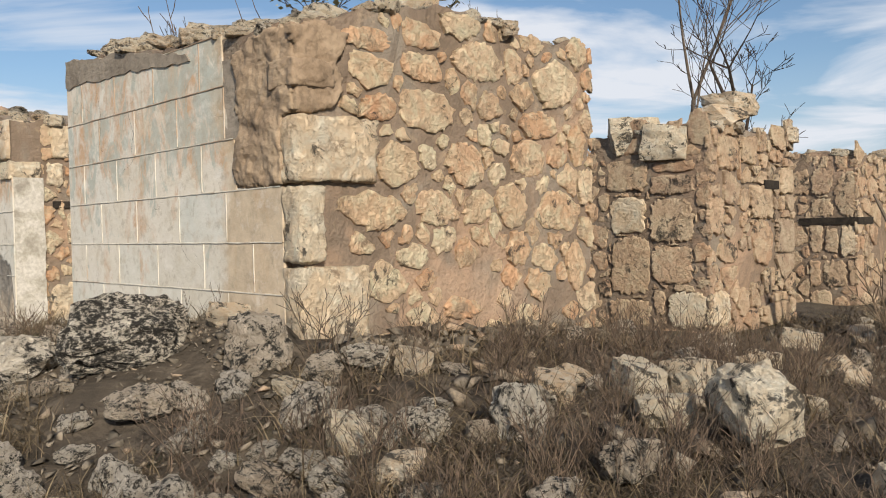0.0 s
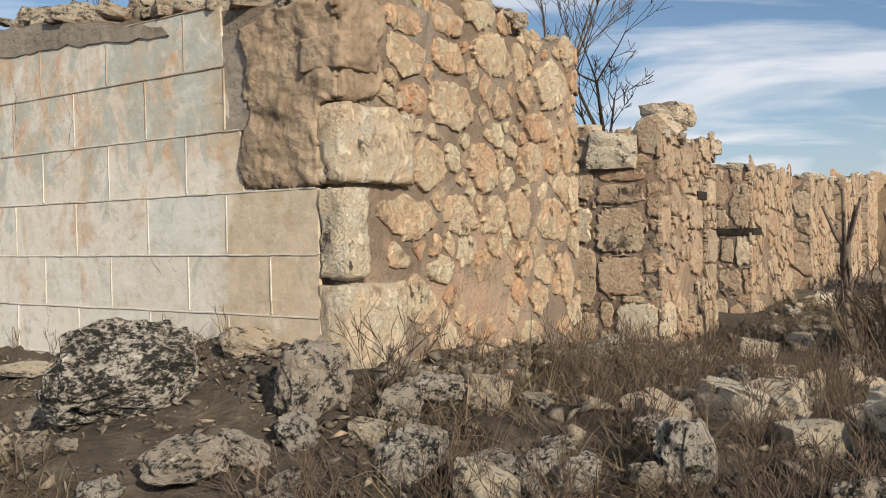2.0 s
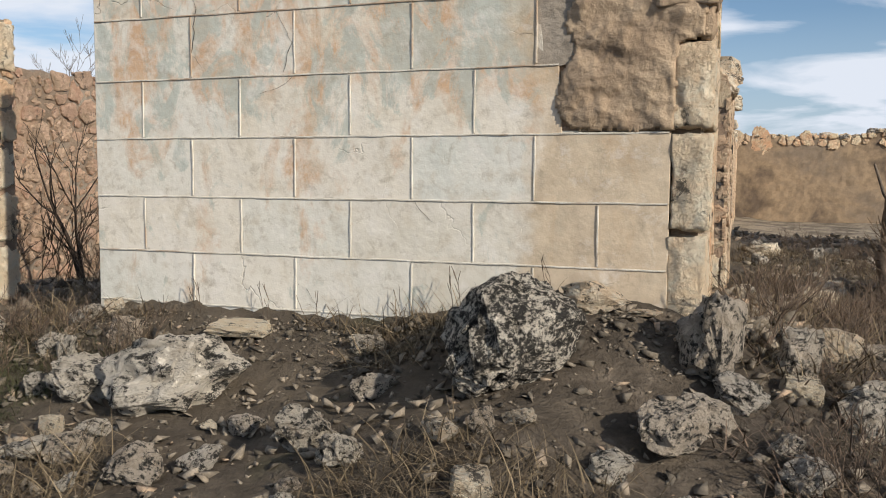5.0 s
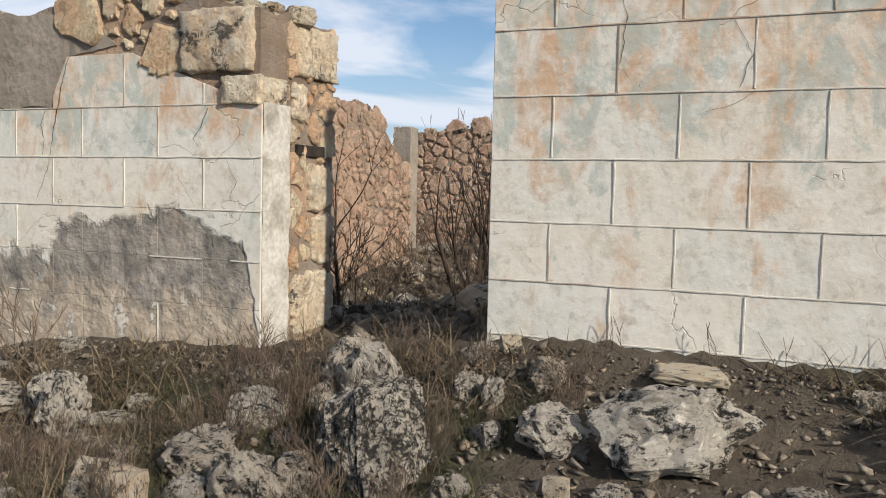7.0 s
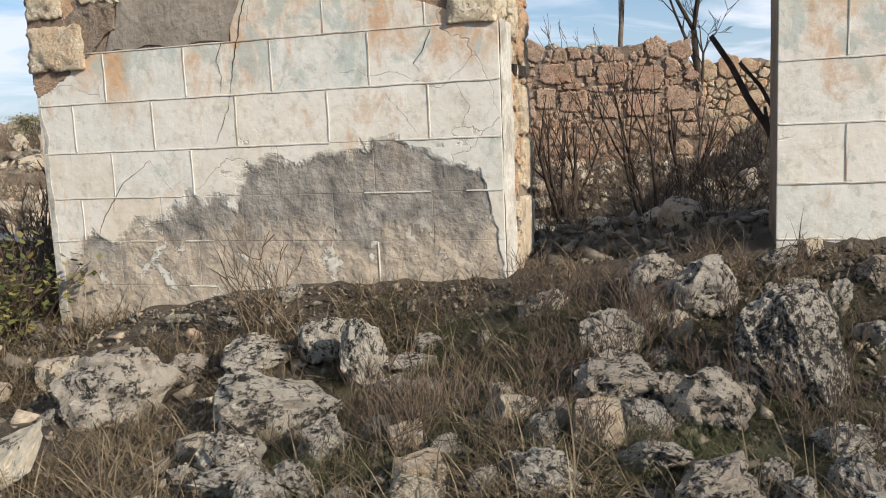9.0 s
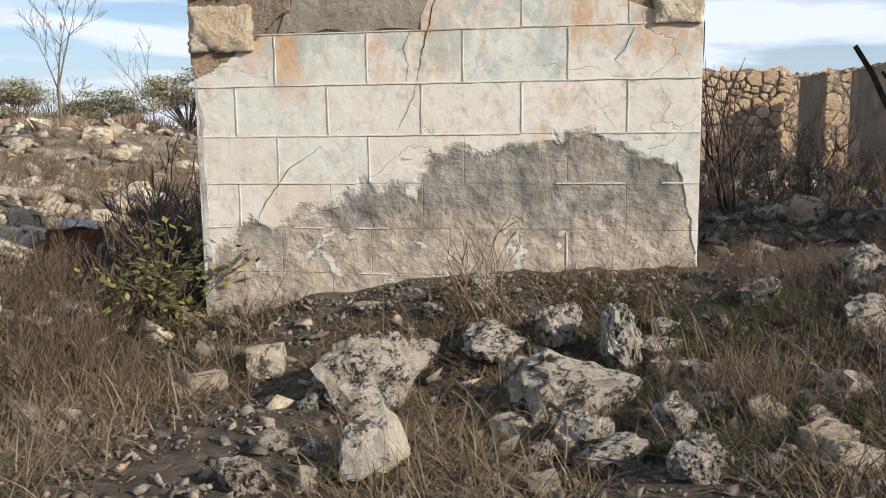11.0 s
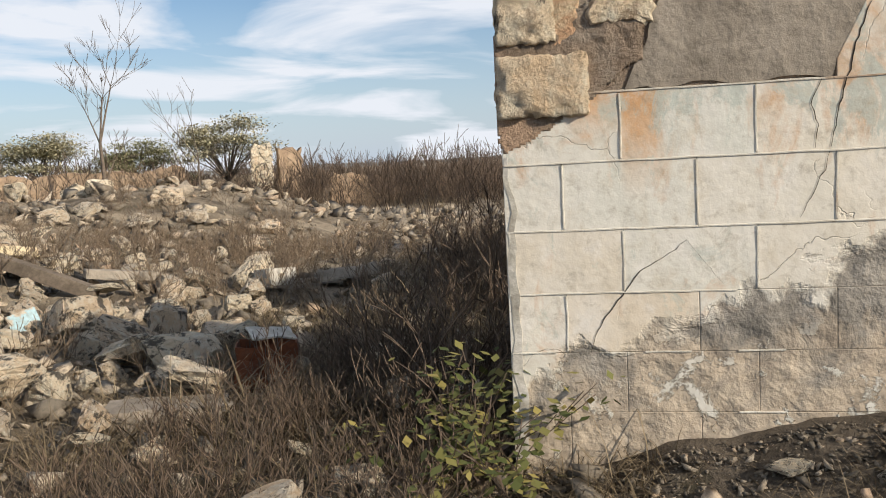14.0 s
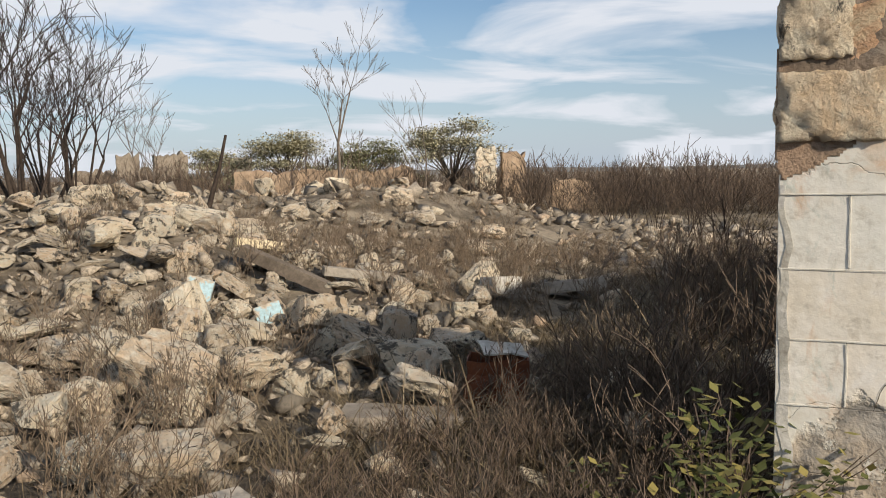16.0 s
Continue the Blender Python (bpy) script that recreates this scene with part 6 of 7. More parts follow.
def leaves(points, size, rng, count, spread, flat=1.0):
    verts, faces = [], []
    for _ in range(count):
        c = rng.choice(points) + Vector((rng.gauss(0, spread), rng.gauss(0, spread), rng.gauss(0, spread * 0.55 * flat)))
        d = Vector((rng.uniform(-1, 1), rng.uniform(-1, 1), rng.uniform(-0.6, 0.4))).normalized()
        u = d.cross(Vector((0, 0, 1))).normalized()
        s = size * rng.uniform(0.6, 1.3)
        b = len(verts)
        verts += [tuple(c), tuple(c + d * s * 0.5 + u * s * 0.32), tuple(c + d * s), tuple(c + d * s * 0.5 - u * s * 0.32)]
        faces.append((b, b + 1, b + 2, b + 3))
    return verts, faces


def leafy_tree(label, x, y, height, width, seed, mat, count=2600, base_z=None):
    """A small tree with a short forked trunk and a broad, gappy dome of leaf clumps."""
    rng = random.Random(seed)
    root = new("tree")
    root.location = (x, y, ground_height(x, y) if base_z is None else base_z)
    fork = Vector((0, 0, height * 0.30))
    segs = [(Vector((0, 0, -0.1)), fork, 0.12, 0.09)]
    tips = []
    for k in range(26):
        a, r = rng.uniform(0, 6.28), width / 2 * rng.uniform(0.15, 1.0) ** 0.6
        tip = Vector((math.cos(a) * r, math.sin(a) * r, height * (0.44 + 0.54 * (1 - (2 * r / width) ** 2) ** 0.5 * rng.uniform(0.55, 1.0))))
        mid = fork.lerp(tip, 0.5) + Vector((rng.gauss(0, 0.12), rng.gauss(0, 0.12), 0.1))
        segs += [(fork, mid, 0.05, 0.03), (mid, tip, 0.03, 0.012)]
        tips.append(tip)
    v, f = tubes(segs)
    mesh_object("trunk", v, f, M_BARK, root, smooth=True)
    v, f = leaves(tips, 0.125, rng, int(count * 5.5), width * 0.125, 0.5)
    mesh_object("crown", v, f, mat, root)
    tagged(root, label, "tree", "leafy trees beyond the field")
    return root


def away(degrees, dist):
    """A point on the plan: bearing clockwise from north and distance, from the end of the walk."""
    a = radians(degrees)
    return -11.3 + dist * math.sin(a), 9.6 + dist * math.cos(a)


# bare trees behind the piers
bare_plant("bare_tree", "slender bare tree standing behind the ruined walls", "tree", 6.55, 23.0, 8.8, 0.11, 72, depth=4, spread=0.6, bend=0.22, lift=0.05, mat=M_BARK, trunk=0.55)
bare_plant("bare_tree", "dark spreading bare tree behind the ruined walls", "tree", 7.60, 21.0, 8.0, 0.15, 77, depth=4, spread=0.85, bend=0.28, lift=0.0, mat=M_DARKBARK, trunk=0.5)
# saplings and cut stubs in the house
p = house_point(-5.0, 3.4)
bare_plant("sapling", "leafless dark sapling growing in the doorway rubble", "shrub", p.x, p.y, 2.2, 0.035, 81, stems=3, depth=2, spread=0.5, mat=M_DARKBARK, group="saplings in the house")
p = house_point(-6.3, 5.4)
bare_plant("sapling", "leafless dark sapling growing in the doorway rubble", "shrub", p.x, p.y, 2.3, 0.04, 83, stems=4, depth=2, spread=0.5, mat=M_DARKBARK, group="saplings in the house")
p = house_point(-4.7, 6.6)
bare_plant("sapling", "leafless dark sapling growing in the doorway rubble", "shrub", p.x, p.y, 2.2, 0.04, 84, stems=5, depth=1, spread=0.4, mat=M_DARKBARK, group="saplings in the house")


def leaning_stub():
    """Two thick cut stems leaning out past the wall end, with a short snapped side branch each."""
    root = new("leaning_stub")
    root.matrix_basis = HOUSE
    rng = random.Random(86)
    for foot, tip, r in ((Vector((-3.30, 1.30, 0.25)), Vector((-4.40, 1.25, 2.13)), 0.042), (Vector((-3.12, 1.36, 0.25)), Vector((-4.16, 1.20, 1.93)), 0.032)):
        segs, p = [], foot
        for k in range(1, 9):
            q = foot.lerp(tip, k / 8) + Vector((rng.gauss(0, 0.012), rng.gauss(0, 0.012), rng.gauss(0, 0.012)))
            segs.append((p, q, r * (1 - 0.055 * k), r * (1 - 0.055 * (k + 1))))
            if k == 5:
                segs.append((q, q + Vector((-0.02, 0, 0.16)), r * 0.5, r * 0.3))
            p = q
        v, f = tubes(segs, 8)
        mesh_object("stem", v, f, M_DARKBARK, root, smooth=True)
    tagged(root, "two thick dark cut stems leaning past the wall end", "stump")


leaning_stub()
p = house_point(-6.86, 3.16)
bare_plant("sapling", "twisted dark sapling before the torn inner wall", "shrub", p.x, p.y, 2.7, 0.05, 88, stems=2, depth=2, spread=0.8, bend=0.4, mat=M_DARKBARK, group="saplings in the house")
p = house_point(-6.17, 4.96)
bare_plant("sapling", "leafless dark sapling growing in the doorway rubble", "shrub", p.x, p.y, 2.4, 0.045, 89, stems=3, depth=1, spread=0.5, mat=M_DARKBARK, group="saplings in the house")
# pollarded shrubs in the side yard and the tall pole


def pollard(x, y, height, r, seed, trunks):
    """Gnarled trunks cut off at a height, each ending in a knot with a few stubby upright shoots."""
    rng = random.Random(seed)
    root = new("pollard_shrub")
    root.location = (x, y, ground_height(x, y))
    for k in range(trunks):
        a = rng.uniform(0, 6.28)
        p = Vector((math.cos(a), math.sin(a), 0)) * (0.10 if trunks > 1 else 0) + Vector((0, 0, -0.1))
        d = Vector((math.cos(a) * 0.16, math.sin(a) * 0.16, 1)).normalized()
        length, steps, width, segs = height * rng.uniform(0.55, 0.75), 14, r * rng.uniform(0.8, 1.1), []
        last = width * 1.3
        for n in range(steps):
            d = (d + Vector((rng.gauss(0, 0.17), rng.gauss(0, 0.17), 0.10))).normalized()
            q = p + d * length / steps
            thick = width * (1.15 - 0.45 * n / steps) * rng.uniform(0.88, 1.12)
            segs.append((p, q, last, thick))
            last = thick
            if n > 3 and rng.random() < 0.55:
                side = (d + Vector((rng.uniform(-1, 1), rng.uniform(-1, 1), 0.4))).normalized()
                tip = q + side * rng.uniform(0.15, 0.3)
                segs += [(q, tip, thick * 0.5, thick * 0.4), (tip, tip + Vector((rng.gauss(0, 0.05), rng.gauss(0, 0.05), rng.uniform(0.2, 0.5))), thick * 0.36, 0.014)]
            p = q
        segs.append((p - d * 0.04, p + d * 0.06, width * 0.85, width * 0.8))
        for n in range(rng.randint(4, 6)):
            up = (d + Vector((rng.gauss(0, 0.38), rng.gauss(0, 0.38), 0.5))).normalized()
            mid = p + up * rng.uniform(0.12, 0.22)
            segs += [(p, mid, width * 0.42, width * 0.3), (mid, mid + (up + Vector((0, 0, 0.7))).normalized() * height * rng.uniform(0.06, 0.2), width * 0.3, 0.014)]
        v, f = tubes(segs, 8)
        mesh_object("trunk", v, f, M_BARK, root, smooth=True)
    return tagged(root, "knotted bare grey-brown shrub with cut stems", "shrub", "shrubs in the side yard")


for x, y, h, r, sd, trunks in ((4.92, 9.05, 2.5, 0.07, 91, 1), (5.30, 8.75, 2.2, 0.09, 92, 1), (5.75, 8.75, 2.5, 0.08, 93, 2), (5.0, 7.75, 2.1, 0.075, 94, 1), (6.5, 9.2, 2.5, 0.08, 95, 2), (5.9, 8.1, 2.2, 0.08, 96, 2)):
    pollard(x, y, h, r, sd, trunks)
v, f = tubes([(Vector(a), Vector(b), 0.012, 0.012) for a, b in (((4.50, 7.42, 1.62), (4.54, 7.39, 1.33)), ((4.54, 7.39, 1.33), (4.63, 7.35, 1.11)), ((4.63, 7.35, 1.11), (4.74, 7.29, 0.89)), ((4.74, 7.29, 0.89), (4.92, 7.2, 0.05)))], 6, 0.012)
hose = mesh_object("hose", v, f, simple("white_plastic", ((0.35, (0.55, 0.50, 0.47)), (0.6, (0.75, 0.72, 0.70))), 5, rough=0.5), smooth=True)
tagged(hose, "thin white plastic hose hanging among the cut shrubs", "hose")
bare_plant("dead_pole", "tall thin dead stem standing upright", "pole", 8.6, 11.35, 4.05, 0.03, 97, depth=0, bend=0.03, mat=M_DARKBARK, trunk=1.0)

# the field: bare trees and leafy trees beyond it
def field_tree(deg, dist, height, seed, spread, radius, label, depth=4, trunk=0.42, stems=1, mat=None, bend=0.25):
    x, y = away(deg, dist)
    return bare_plant("bare_tree", label, "tree", x, y, height, radius, seed, depth=depth, spread=spread, bend=bend, lift=0.06, mat=mat or M_BARK, stems=stems, trunk=trunk, group="bare trees beyond the field")


field_tree(15.3, 33, 7.2, 103, 0.7, 0.10, "tall forked bare tree beyond the rubble field")
field_tree(20.9, 34, 5.0, 104, 0.7, 0.06, "thin bare sapling tree beyond the rubble field", depth=3)
field_tree(-1.2, 18, 4.6, 105, 0.8, 0.05, "tangled many-stemmed bare tree beside the rubble heap", depth=3, stems=6, mat=M_DARKBARK, bend=0.55, trunk=0.34)
field_tree(-4.0, 16, 4.8, 106, 0.8, 0.05, "tangled many-stemmed bare tree beside the rubble heap", depth=3, stems=6, mat=M_DARKBARK, bend=0.55, trunk=0.34)
field_tree(-2.6, 20, 4.8, 107, 0.8, 0.05, "tangled many-stemmed bare tree beside the rubble heap", depth=3, stems=6, mat=M_DARKBARK, bend=0.55, trunk=0.34)
field_tree(3.6, 26, 3.9, 109, 0.9, 0.05, "low spreading bare tree behind the rubble heap", depth=3, stems=3)
for k, (deg, dist, high) in enumerate(((30.0, 30, 2.3), (33.5, 26, 2.2), (36.0, 24, 2.4), (38.0, 22, 2.3), (39.5, 20, 2.4), (41.0, 17, 2.2), (28.5, 36, 2.6), (34.5, 32, 2.4))):
    x, y = away(deg, dist)
    bare_plant("bare_shrub", "brown bare shrub with fine twigs at the field's edge", "shrub", x, y, high, 0.022, 140 + k, stems=6, depth=2, spread=0.7, bend=0.4, lift=0.08, mat=M_DARKBARK, trunk=0.42, group="bare shrubs at the field's edge")
x, y = away(6.0, 17)
bare_plant("dead_stump", "leaning dead black stem on the rubble heap", "stump", x, y, 1.9, 0.075, 108, depth=0, bend=0.22, lean=(0.30, 0), mat=M_DARKBARK, trunk=1.0)
for deg, dist, h, w, sd, mat, n in ((11.8, 44, 4.2, 3.8, 111, M_LEAF, 2800), (17.3, 44, 3.8, 3.2, 112, M_DEEP, 2400), (22.8, 40, 4.6, 3.6, 113, M_LEAF, 2600), (7.4, 46, 3.4, 3.0, 114, M_LEAF, 1700), (14.2, 48, 2.4, 2.6, 115, M_LEAF, 1300), (19.6, 47, 2.0, 2.4, 116, M_DEEP, 1200), (8.6, 40, 1.9, 1.6, 117, M_DEEP, 1100)):
    x, y = away(deg, dist)
    leafy_tree("small umbrella-shaped tree with thin olive-green crown", x, y, h, w, sd, mat, n)


# dry brush and grass
def twig_clump(seed, height, stems, depth=2, spread=0.7):
    rng = random.Random(seed)
    segs = []
    for k in range(stems):
        a = rng.uniform(0, 6.28)
        o = rng.uniform(0.1, 0.9)
        grow(rng, Vector((rng.gauss(0, 0.12), rng.gauss(0, 0.12), -0.05)), Vector((math.cos(a) * o, math.sin(a) * o, 1)).normalized(), height * rng.uniform(0.35, 0.6), 0.006, depth, segs, 0.45, spread, (1, 2), 0.7, 0.05)
    return tubes(segs)


def tuft(seed, blades, height, wide):
    rng = random.Random(seed)
    verts, faces = [], []
    for _ in range(blades):
        a, lean = rng.uniform(0, 6.28), rng.uniform(0.15, 1.5)
        p = Vector((rng.gauss(0, wide), rng.gauss(0, wide), -0.02))
        d = Vector((math.cos(a) * lean, math.sin(a) * lean, 1)).normalized()
        side = Vector((-math.sin(a), math.cos(a), 0)) * rng.uniform(0.0018, 0.004)
        length = height * rng.uniform(0.4, 1.2)
        b = len(verts)
        for k in range(4):
            w = side * (1 - k / 3.4)
            verts += [tuple(p - w), tuple(p + w)]
            d = (d + Vector((math.cos(a) * 0.3, math.sin(a) * 0.3, -0.25 * lean))).normalized()
            p = p + d * (length / 3)
        faces += [(b + 2 * k, b + 2 * k + 1, b + 2 * k + 3, b + 2 * k + 2) for k in range(3)]
    return verts, faces


TUFTS = [tuft(400 + k, 46, 0.24, 0.09) for k in range(5)]
CLUMPS = [twig_clump(420 + k, 0.9, 9) for k in range(5)]


def strew(name, shapes, count, spot, mat, label, category, seed, scale=(0.7, 1.3), keep=None):
    rng = random.Random(seed)
    out = []
    tries = 0
    while len(out) < count and tries < count * 20:
        tries += 1
        x, y = spot(rng)
        p = BACK @ Vector((x, y, 0))
        if any(x0 < p.x < x1 and y0 < p.y < y1 for x0, x1, y0, y1 in SOLID) or (keep and not keep(x, y, p)):
            continue
        s = rng.uniform(*scale)
        out.append((rng.randrange(len(shapes)), pose(x, y, ground_height(x, y), rng.uniform(-12, 12), rng.uniform(-12, 12), rng.uniform(0, 360)) @ Matrix.Diagonal((s, s, s * rng.uniform(0.8, 1.2), 1))))
    return merged(name, shapes, out, mat, label, category)


def patchy(x, y, p):
    trodden = -3.2 < p.x < 0.6 and -1.5 < p.y
    return n3(x * 0.7, y * 0.7, 12) > (0.25 if trodden else -0.08)


strew("dry_grass_before_house", TUFTS, 2600, lambda r: in_house(r, -10.5, 7.0, -4.8, -0.1), M_DRY, "dead brown grass between the stones", "grass", 31, (0.6, 1.5), patchy)
strew("dry_grass_in_yard", TUFTS, 1100, lambda r: in_house(r, 0.3, 7.0, -0.8, 14), M_DRY, "long dead brown grass in the side yard", "grass", 32, (0.9, 1.8))
strew("brush_in_yard", CLUMPS, 60, lambda r: in_house(r, 0.3, 6.0, -0.3, 14), M_TWIG, "thin dry weeds in the side yard", "weeds", 33, (0.35, 0.7))
strew("brush_in_house", CLUMPS, 50, lambda r: in_house(r, -8.0, -1.0, 1.3, 9.8), M_TWIG, "dark dry brush inside the ruined house", "weeds", 34, (0.5, 1.1))
strew("dry_grass_in_house", TUFTS, 500, lambda r: in_house(r, -8.0, -1.0, -0.2, 9), M_DRY, "dead grass inside the ruined house", "grass", 35, (0.9, 1.6))
strew("brush_by_wall_end", CLUMPS, 85, lambda r: in_house(r, -12.2, -9.0, 0.2, 11.0), M_TWIG, "dense dark dry brush beside the wall end", "weeds", 36, (0.6, 1.35), lambda x, y, p: p.x > -10.9 - 0.12 * p.y)
strew("tall_grass_by_wall_end", TUFTS, 500, lambda r: in_house(r, -12.4, -9.0, 0.2, 11), M_DRY, "tall dead grass in the shade of the wall end", "grass", 43, (1.5, 3.0))
strew("dry_grass_by_wall_end", TUFTS, 1100, lambda r: in_house(r, -13.4, -8.9, -4.5, 5), M_DRY, "tangled dead grass beside the wall end", "grass", 37, (0.9, 1.9))
strew("brush_by_walk_end", CLUMPS, 105, lambda r: in_house(r, -12.3, -9.95, -2.2, 2.5), M_TWIG, "low dark brush beside the wall end", "weeds", 44, (0.35, 0.75))
strew("brush_on_field", CLUMPS, 220, lambda r: (r.gauss(-5.5, 3.0), r.gauss(23.5, 3.5)), M_RED, "reddish-brown dry weeds over the rubble field", "weeds", 38, (0.5, 0.95))
strew("brush_left", CLUMPS, 120, lambda r: (r.gauss(-15.0, 1.2), r.gauss(18.6, 3.0)), M_TWIG, "dry brush beside the rubble heap", "weeds", 39, (0.5, 1.3))
strew("grass_on_field", TUFTS, 900, lambda r: (r.uniform(-16, -2), r.uniform(13, 30)), M_DRY, "sparse dead grass over the rubble field", "grass", 40, (0.7, 1.5), patchy)
strew("far_brush", CLUMPS, 800, lambda r: away(r.uniform(-14, 50), r.uniform(34, 56)), M_TWIG, "distant band of bare brown brush", "brush", 41, (1.3, 3.0))
strew("far_dry_grass", TUFTS, 700, lambda r: away(r.uniform(-12, 50), r.uniform(27, 48)), M_DRY, "distant tall dry grass", "grass", 42, (1.8, 3.6))
strew("brush_before_yard", CLUMPS, 150, lambda r: in_house(r, 0.45, 5.5, -1.2, 5.0), M_TWIG, "low dark brush between the yard stones", "weeds", 46, (0.28, 0.55))
strew("dry_grass_before_yard", TUFTS, 700, lambda r: in_house(r, 0.4, 5.5, -1.5, 5.0), M_TWIG, "dark matted dead grass in the side yard", "grass", 47, (0.7, 1.4))
strew("brush_at_wall", CLUMPS, 22, lambda r: in_house(r, -7.8, -3.2, 2.2, 9.8), M_TWIG, "dark dry brush before the inner walls", "weeds", 48, (0.6, 1.2))
strew("brush_by_pollards", CLUMPS, 26, lambda r: (r.gauss(5.9, 0.7), r.gauss(8.5, 0.6)), M_RED, "hazy reddish twigs round the cut shrubs", "weeds", 49, (0.9, 1.6))
M_GREENISH = leaf_material("short_green_grass", (0.035, 0.04, 0.018), (0.06, 0.066, 0.028), (0.11, 0.105, 0.05))
strew("short_grass_before_doorway", TUFTS, 1000, lambda r: in_house(r, -6.6, -3.4, -2.8, -0.4), M_GREENISH, "short dull green grass before the doorway", "grass", 50, (0.4, 0.85))
strew("brush_before_doorway", CLUMPS, 70, lambda r: in_house(r, -6.2, -3.2, -2.6, -0.3), M_TWIG, "low dark twigs between the rocks before the doorway", "weeds", 51, (0.25, 0.5))
WEEDS = [twig_clump(440 + k, 0.75, 2, 1, 0.5) for k in range(4)]


strew("brush_at_heap_foot", CLUMPS, 42, lambda r: away(r.gauss(0, 5), r.uniform(5.0, 10)), M_RED, "thin dry weeds before the rubble heap", "weeds", 45, (0.4, 0.8))


# weeds on wall tops and at the wall foot
def weed(x, y, z, s, k, label="thin dry weed growing from the wall"):
    v, f = WEEDS[k % 4]
    ob = mesh_object("weed", v, f, M_TWIG)
    ob.location, ob.scale = house_point(x, y, z), (s, s, s)
    return tagged(ob, label, "weed", "weeds on the walls", kind="stuff")


rng = random.Random(55)
for k in range(6):
    weed(-3.0 + 0.47 * k, -0.12 - 0.1 * rng.random(), ground_height(*house_point(-3.0 + 0.47 * k, -0.15)[:2]), rng.uniform(0.35, 0.6), k, "thin dry weed stem at the foot of the wall")
for k in range(8):
    weed(rng.uniform(-9.5, -5.3), 10.65, 2.82, rng.uniform(0.7, 1.4), k)
for k in range(5):
    weed(rng.uniform(-3.2, -0.8), rng.uniform(0.3, 0.7), 3.25, rng.uniform(0.7, 1.2), k)
for k in range(3):
    weed(rng.uniform(-0.5, 0.0), rng.uniform(1.6, 3.2), 3.25, rng.uniform(0.5, 0.9), k)


def wall_bush(x, y, z, size, seed):
    """A small green bush rooted in a broken wall top."""
    rng = random.Random(seed)
    root = new("bush")
    root.location = house_point(x, y, z)
    segs = []
    for k in range(7):
        a = rng.uniform(0, 6.28)
        grow(rng, Vector((0, 0, -0.05)), Vector((math.cos(a), math.sin(a), 0.8)).normalized(), size, 0.006, 1, segs, 0.4, 0.6, (1, 2), 0.7, 0.0)
    v, f = tubes(segs)
    tagged(mesh_object("stem", v, f, M_DARKBARK, root), kind="stuff")
    v, f = leaves([q[1] for q in segs], 0.06, rng, 160, 0.04)
    mesh_object("foliage", v, f, M_DEEP, root)
    return tagged(root, "small dark green bush growing from the wall top", "bush", "bushes on the walls")


wall_bush(-0.6, 0.75, 3.3, 0.35, 5)
wall_bush(-0.55, 2.0, 3.38, 0.3, 6)


def vine():
    rng = random.Random(66)
    root = new("vine")
    q = house_point(-9.95, -0.35)
    root.location = (q.x, q.y, ground_height(q.x, q.y))
    segs = []
    for k in range(16):
        a = rng.uniform(0, 6.28)
        grow(rng, Vector((rng.gauss(0, 0.2), rng.gauss(0, 0.2), 0)), Vector((math.cos(a) * 0.8, math.sin(a) * 0.8, 1)).normalized(), rng.uniform(0.3, 0.6), 0.006, 1, segs, 0.5, 0.6, (1, 2), 0.7, -0.05)
    v, f = tubes(segs)
    tagged(mesh_object("stem", v, f, M_TWIG, root), kind="stuff")
    v, f = leaves([s[1] for s in segs], 0.085, rng, 560, 0.08)
    mesh_object("foliage", v, f, M_VINE, root)
    tagged(root, "yellow-green creeper climbing at the plastered wall end", "vine")


vine()


# ---- ruins and odd things on the field ----
def far_ruin(label, deg, dist, width, high, thick, turn, seed, mat, ragged=0.3, base=-0.3):
    x, y = away(deg, dist)
    root = new("ruin")
    root.location = (x, y, ground_height(x, y))
    root.rotation_euler = (0, 0, radians(turn))
    wall_box("wall", mat, root, (-width / 2, 0), (width / 2, 0), thick, lambda s: high + ragged * n3(s * 0.8, seed) + ragged * 0.6 * n3(s * 2.6, seed), zb=base, step=0.25, rough=0.05, seed=seed)
    tagged(root, label, "ruin", "ruined walls beyond the field")
    return root


root = far_ruin("ruined rubble pillar of pale stone beyond the field", 25.0, 38, 0.95, 2.75, 0.8, -20, 1, M_FIELD, 0.4)
stones(root, (-0.475, 0), (0.475, 0), lambda s: 2.55, 0.3, (), 0.3, 71, M_FIELD, 0.05)
far_ruin("ruined ochre-rendered wall stub beyond the field", 26.9, 38.5, 1.15, 2.7, 0.5, -10, 2, M_STUB, 0.6)
far_ruin("low broken wall with pink render beyond the field", 31.0, 40, 2.4, 1.3, 0.4, -20, 3, M_STUB, 0.8)
far_ruin("long low ochre wall beyond the field", 14.3, 36, 7.5, 2.0, 0.5, -14, 4, M_STUB, 0.25)
far_ruin("low ochre wall stub beyond the field", 24.0, 41, 1.6, 1.5, 0.5, -20, 5, M_FARWALL, 0.2)
far_ruin("dark concrete block ruin on the skyline", 8.7, 60, 2.0, 3.0, 2.0, -10, 6, M_RENDER, 0.05)
far_ruin("ruined ochre building shell on the skyline", 2.2, 75, 9.0, 2.2, 5.0, -5, 7, M_FARWALL, 0.9)
far_ruin("ruined tower stub on the skyline", 2.0, 72, 1.8, 3.6, 1.8, 0, 8, M_FARWALL, 0.8)
far_ruin("ruined gable stub on the skyline", 4.6, 70, 2.6, 3.4, 2.4, 0, 9, M_FARWALL, 0.9)


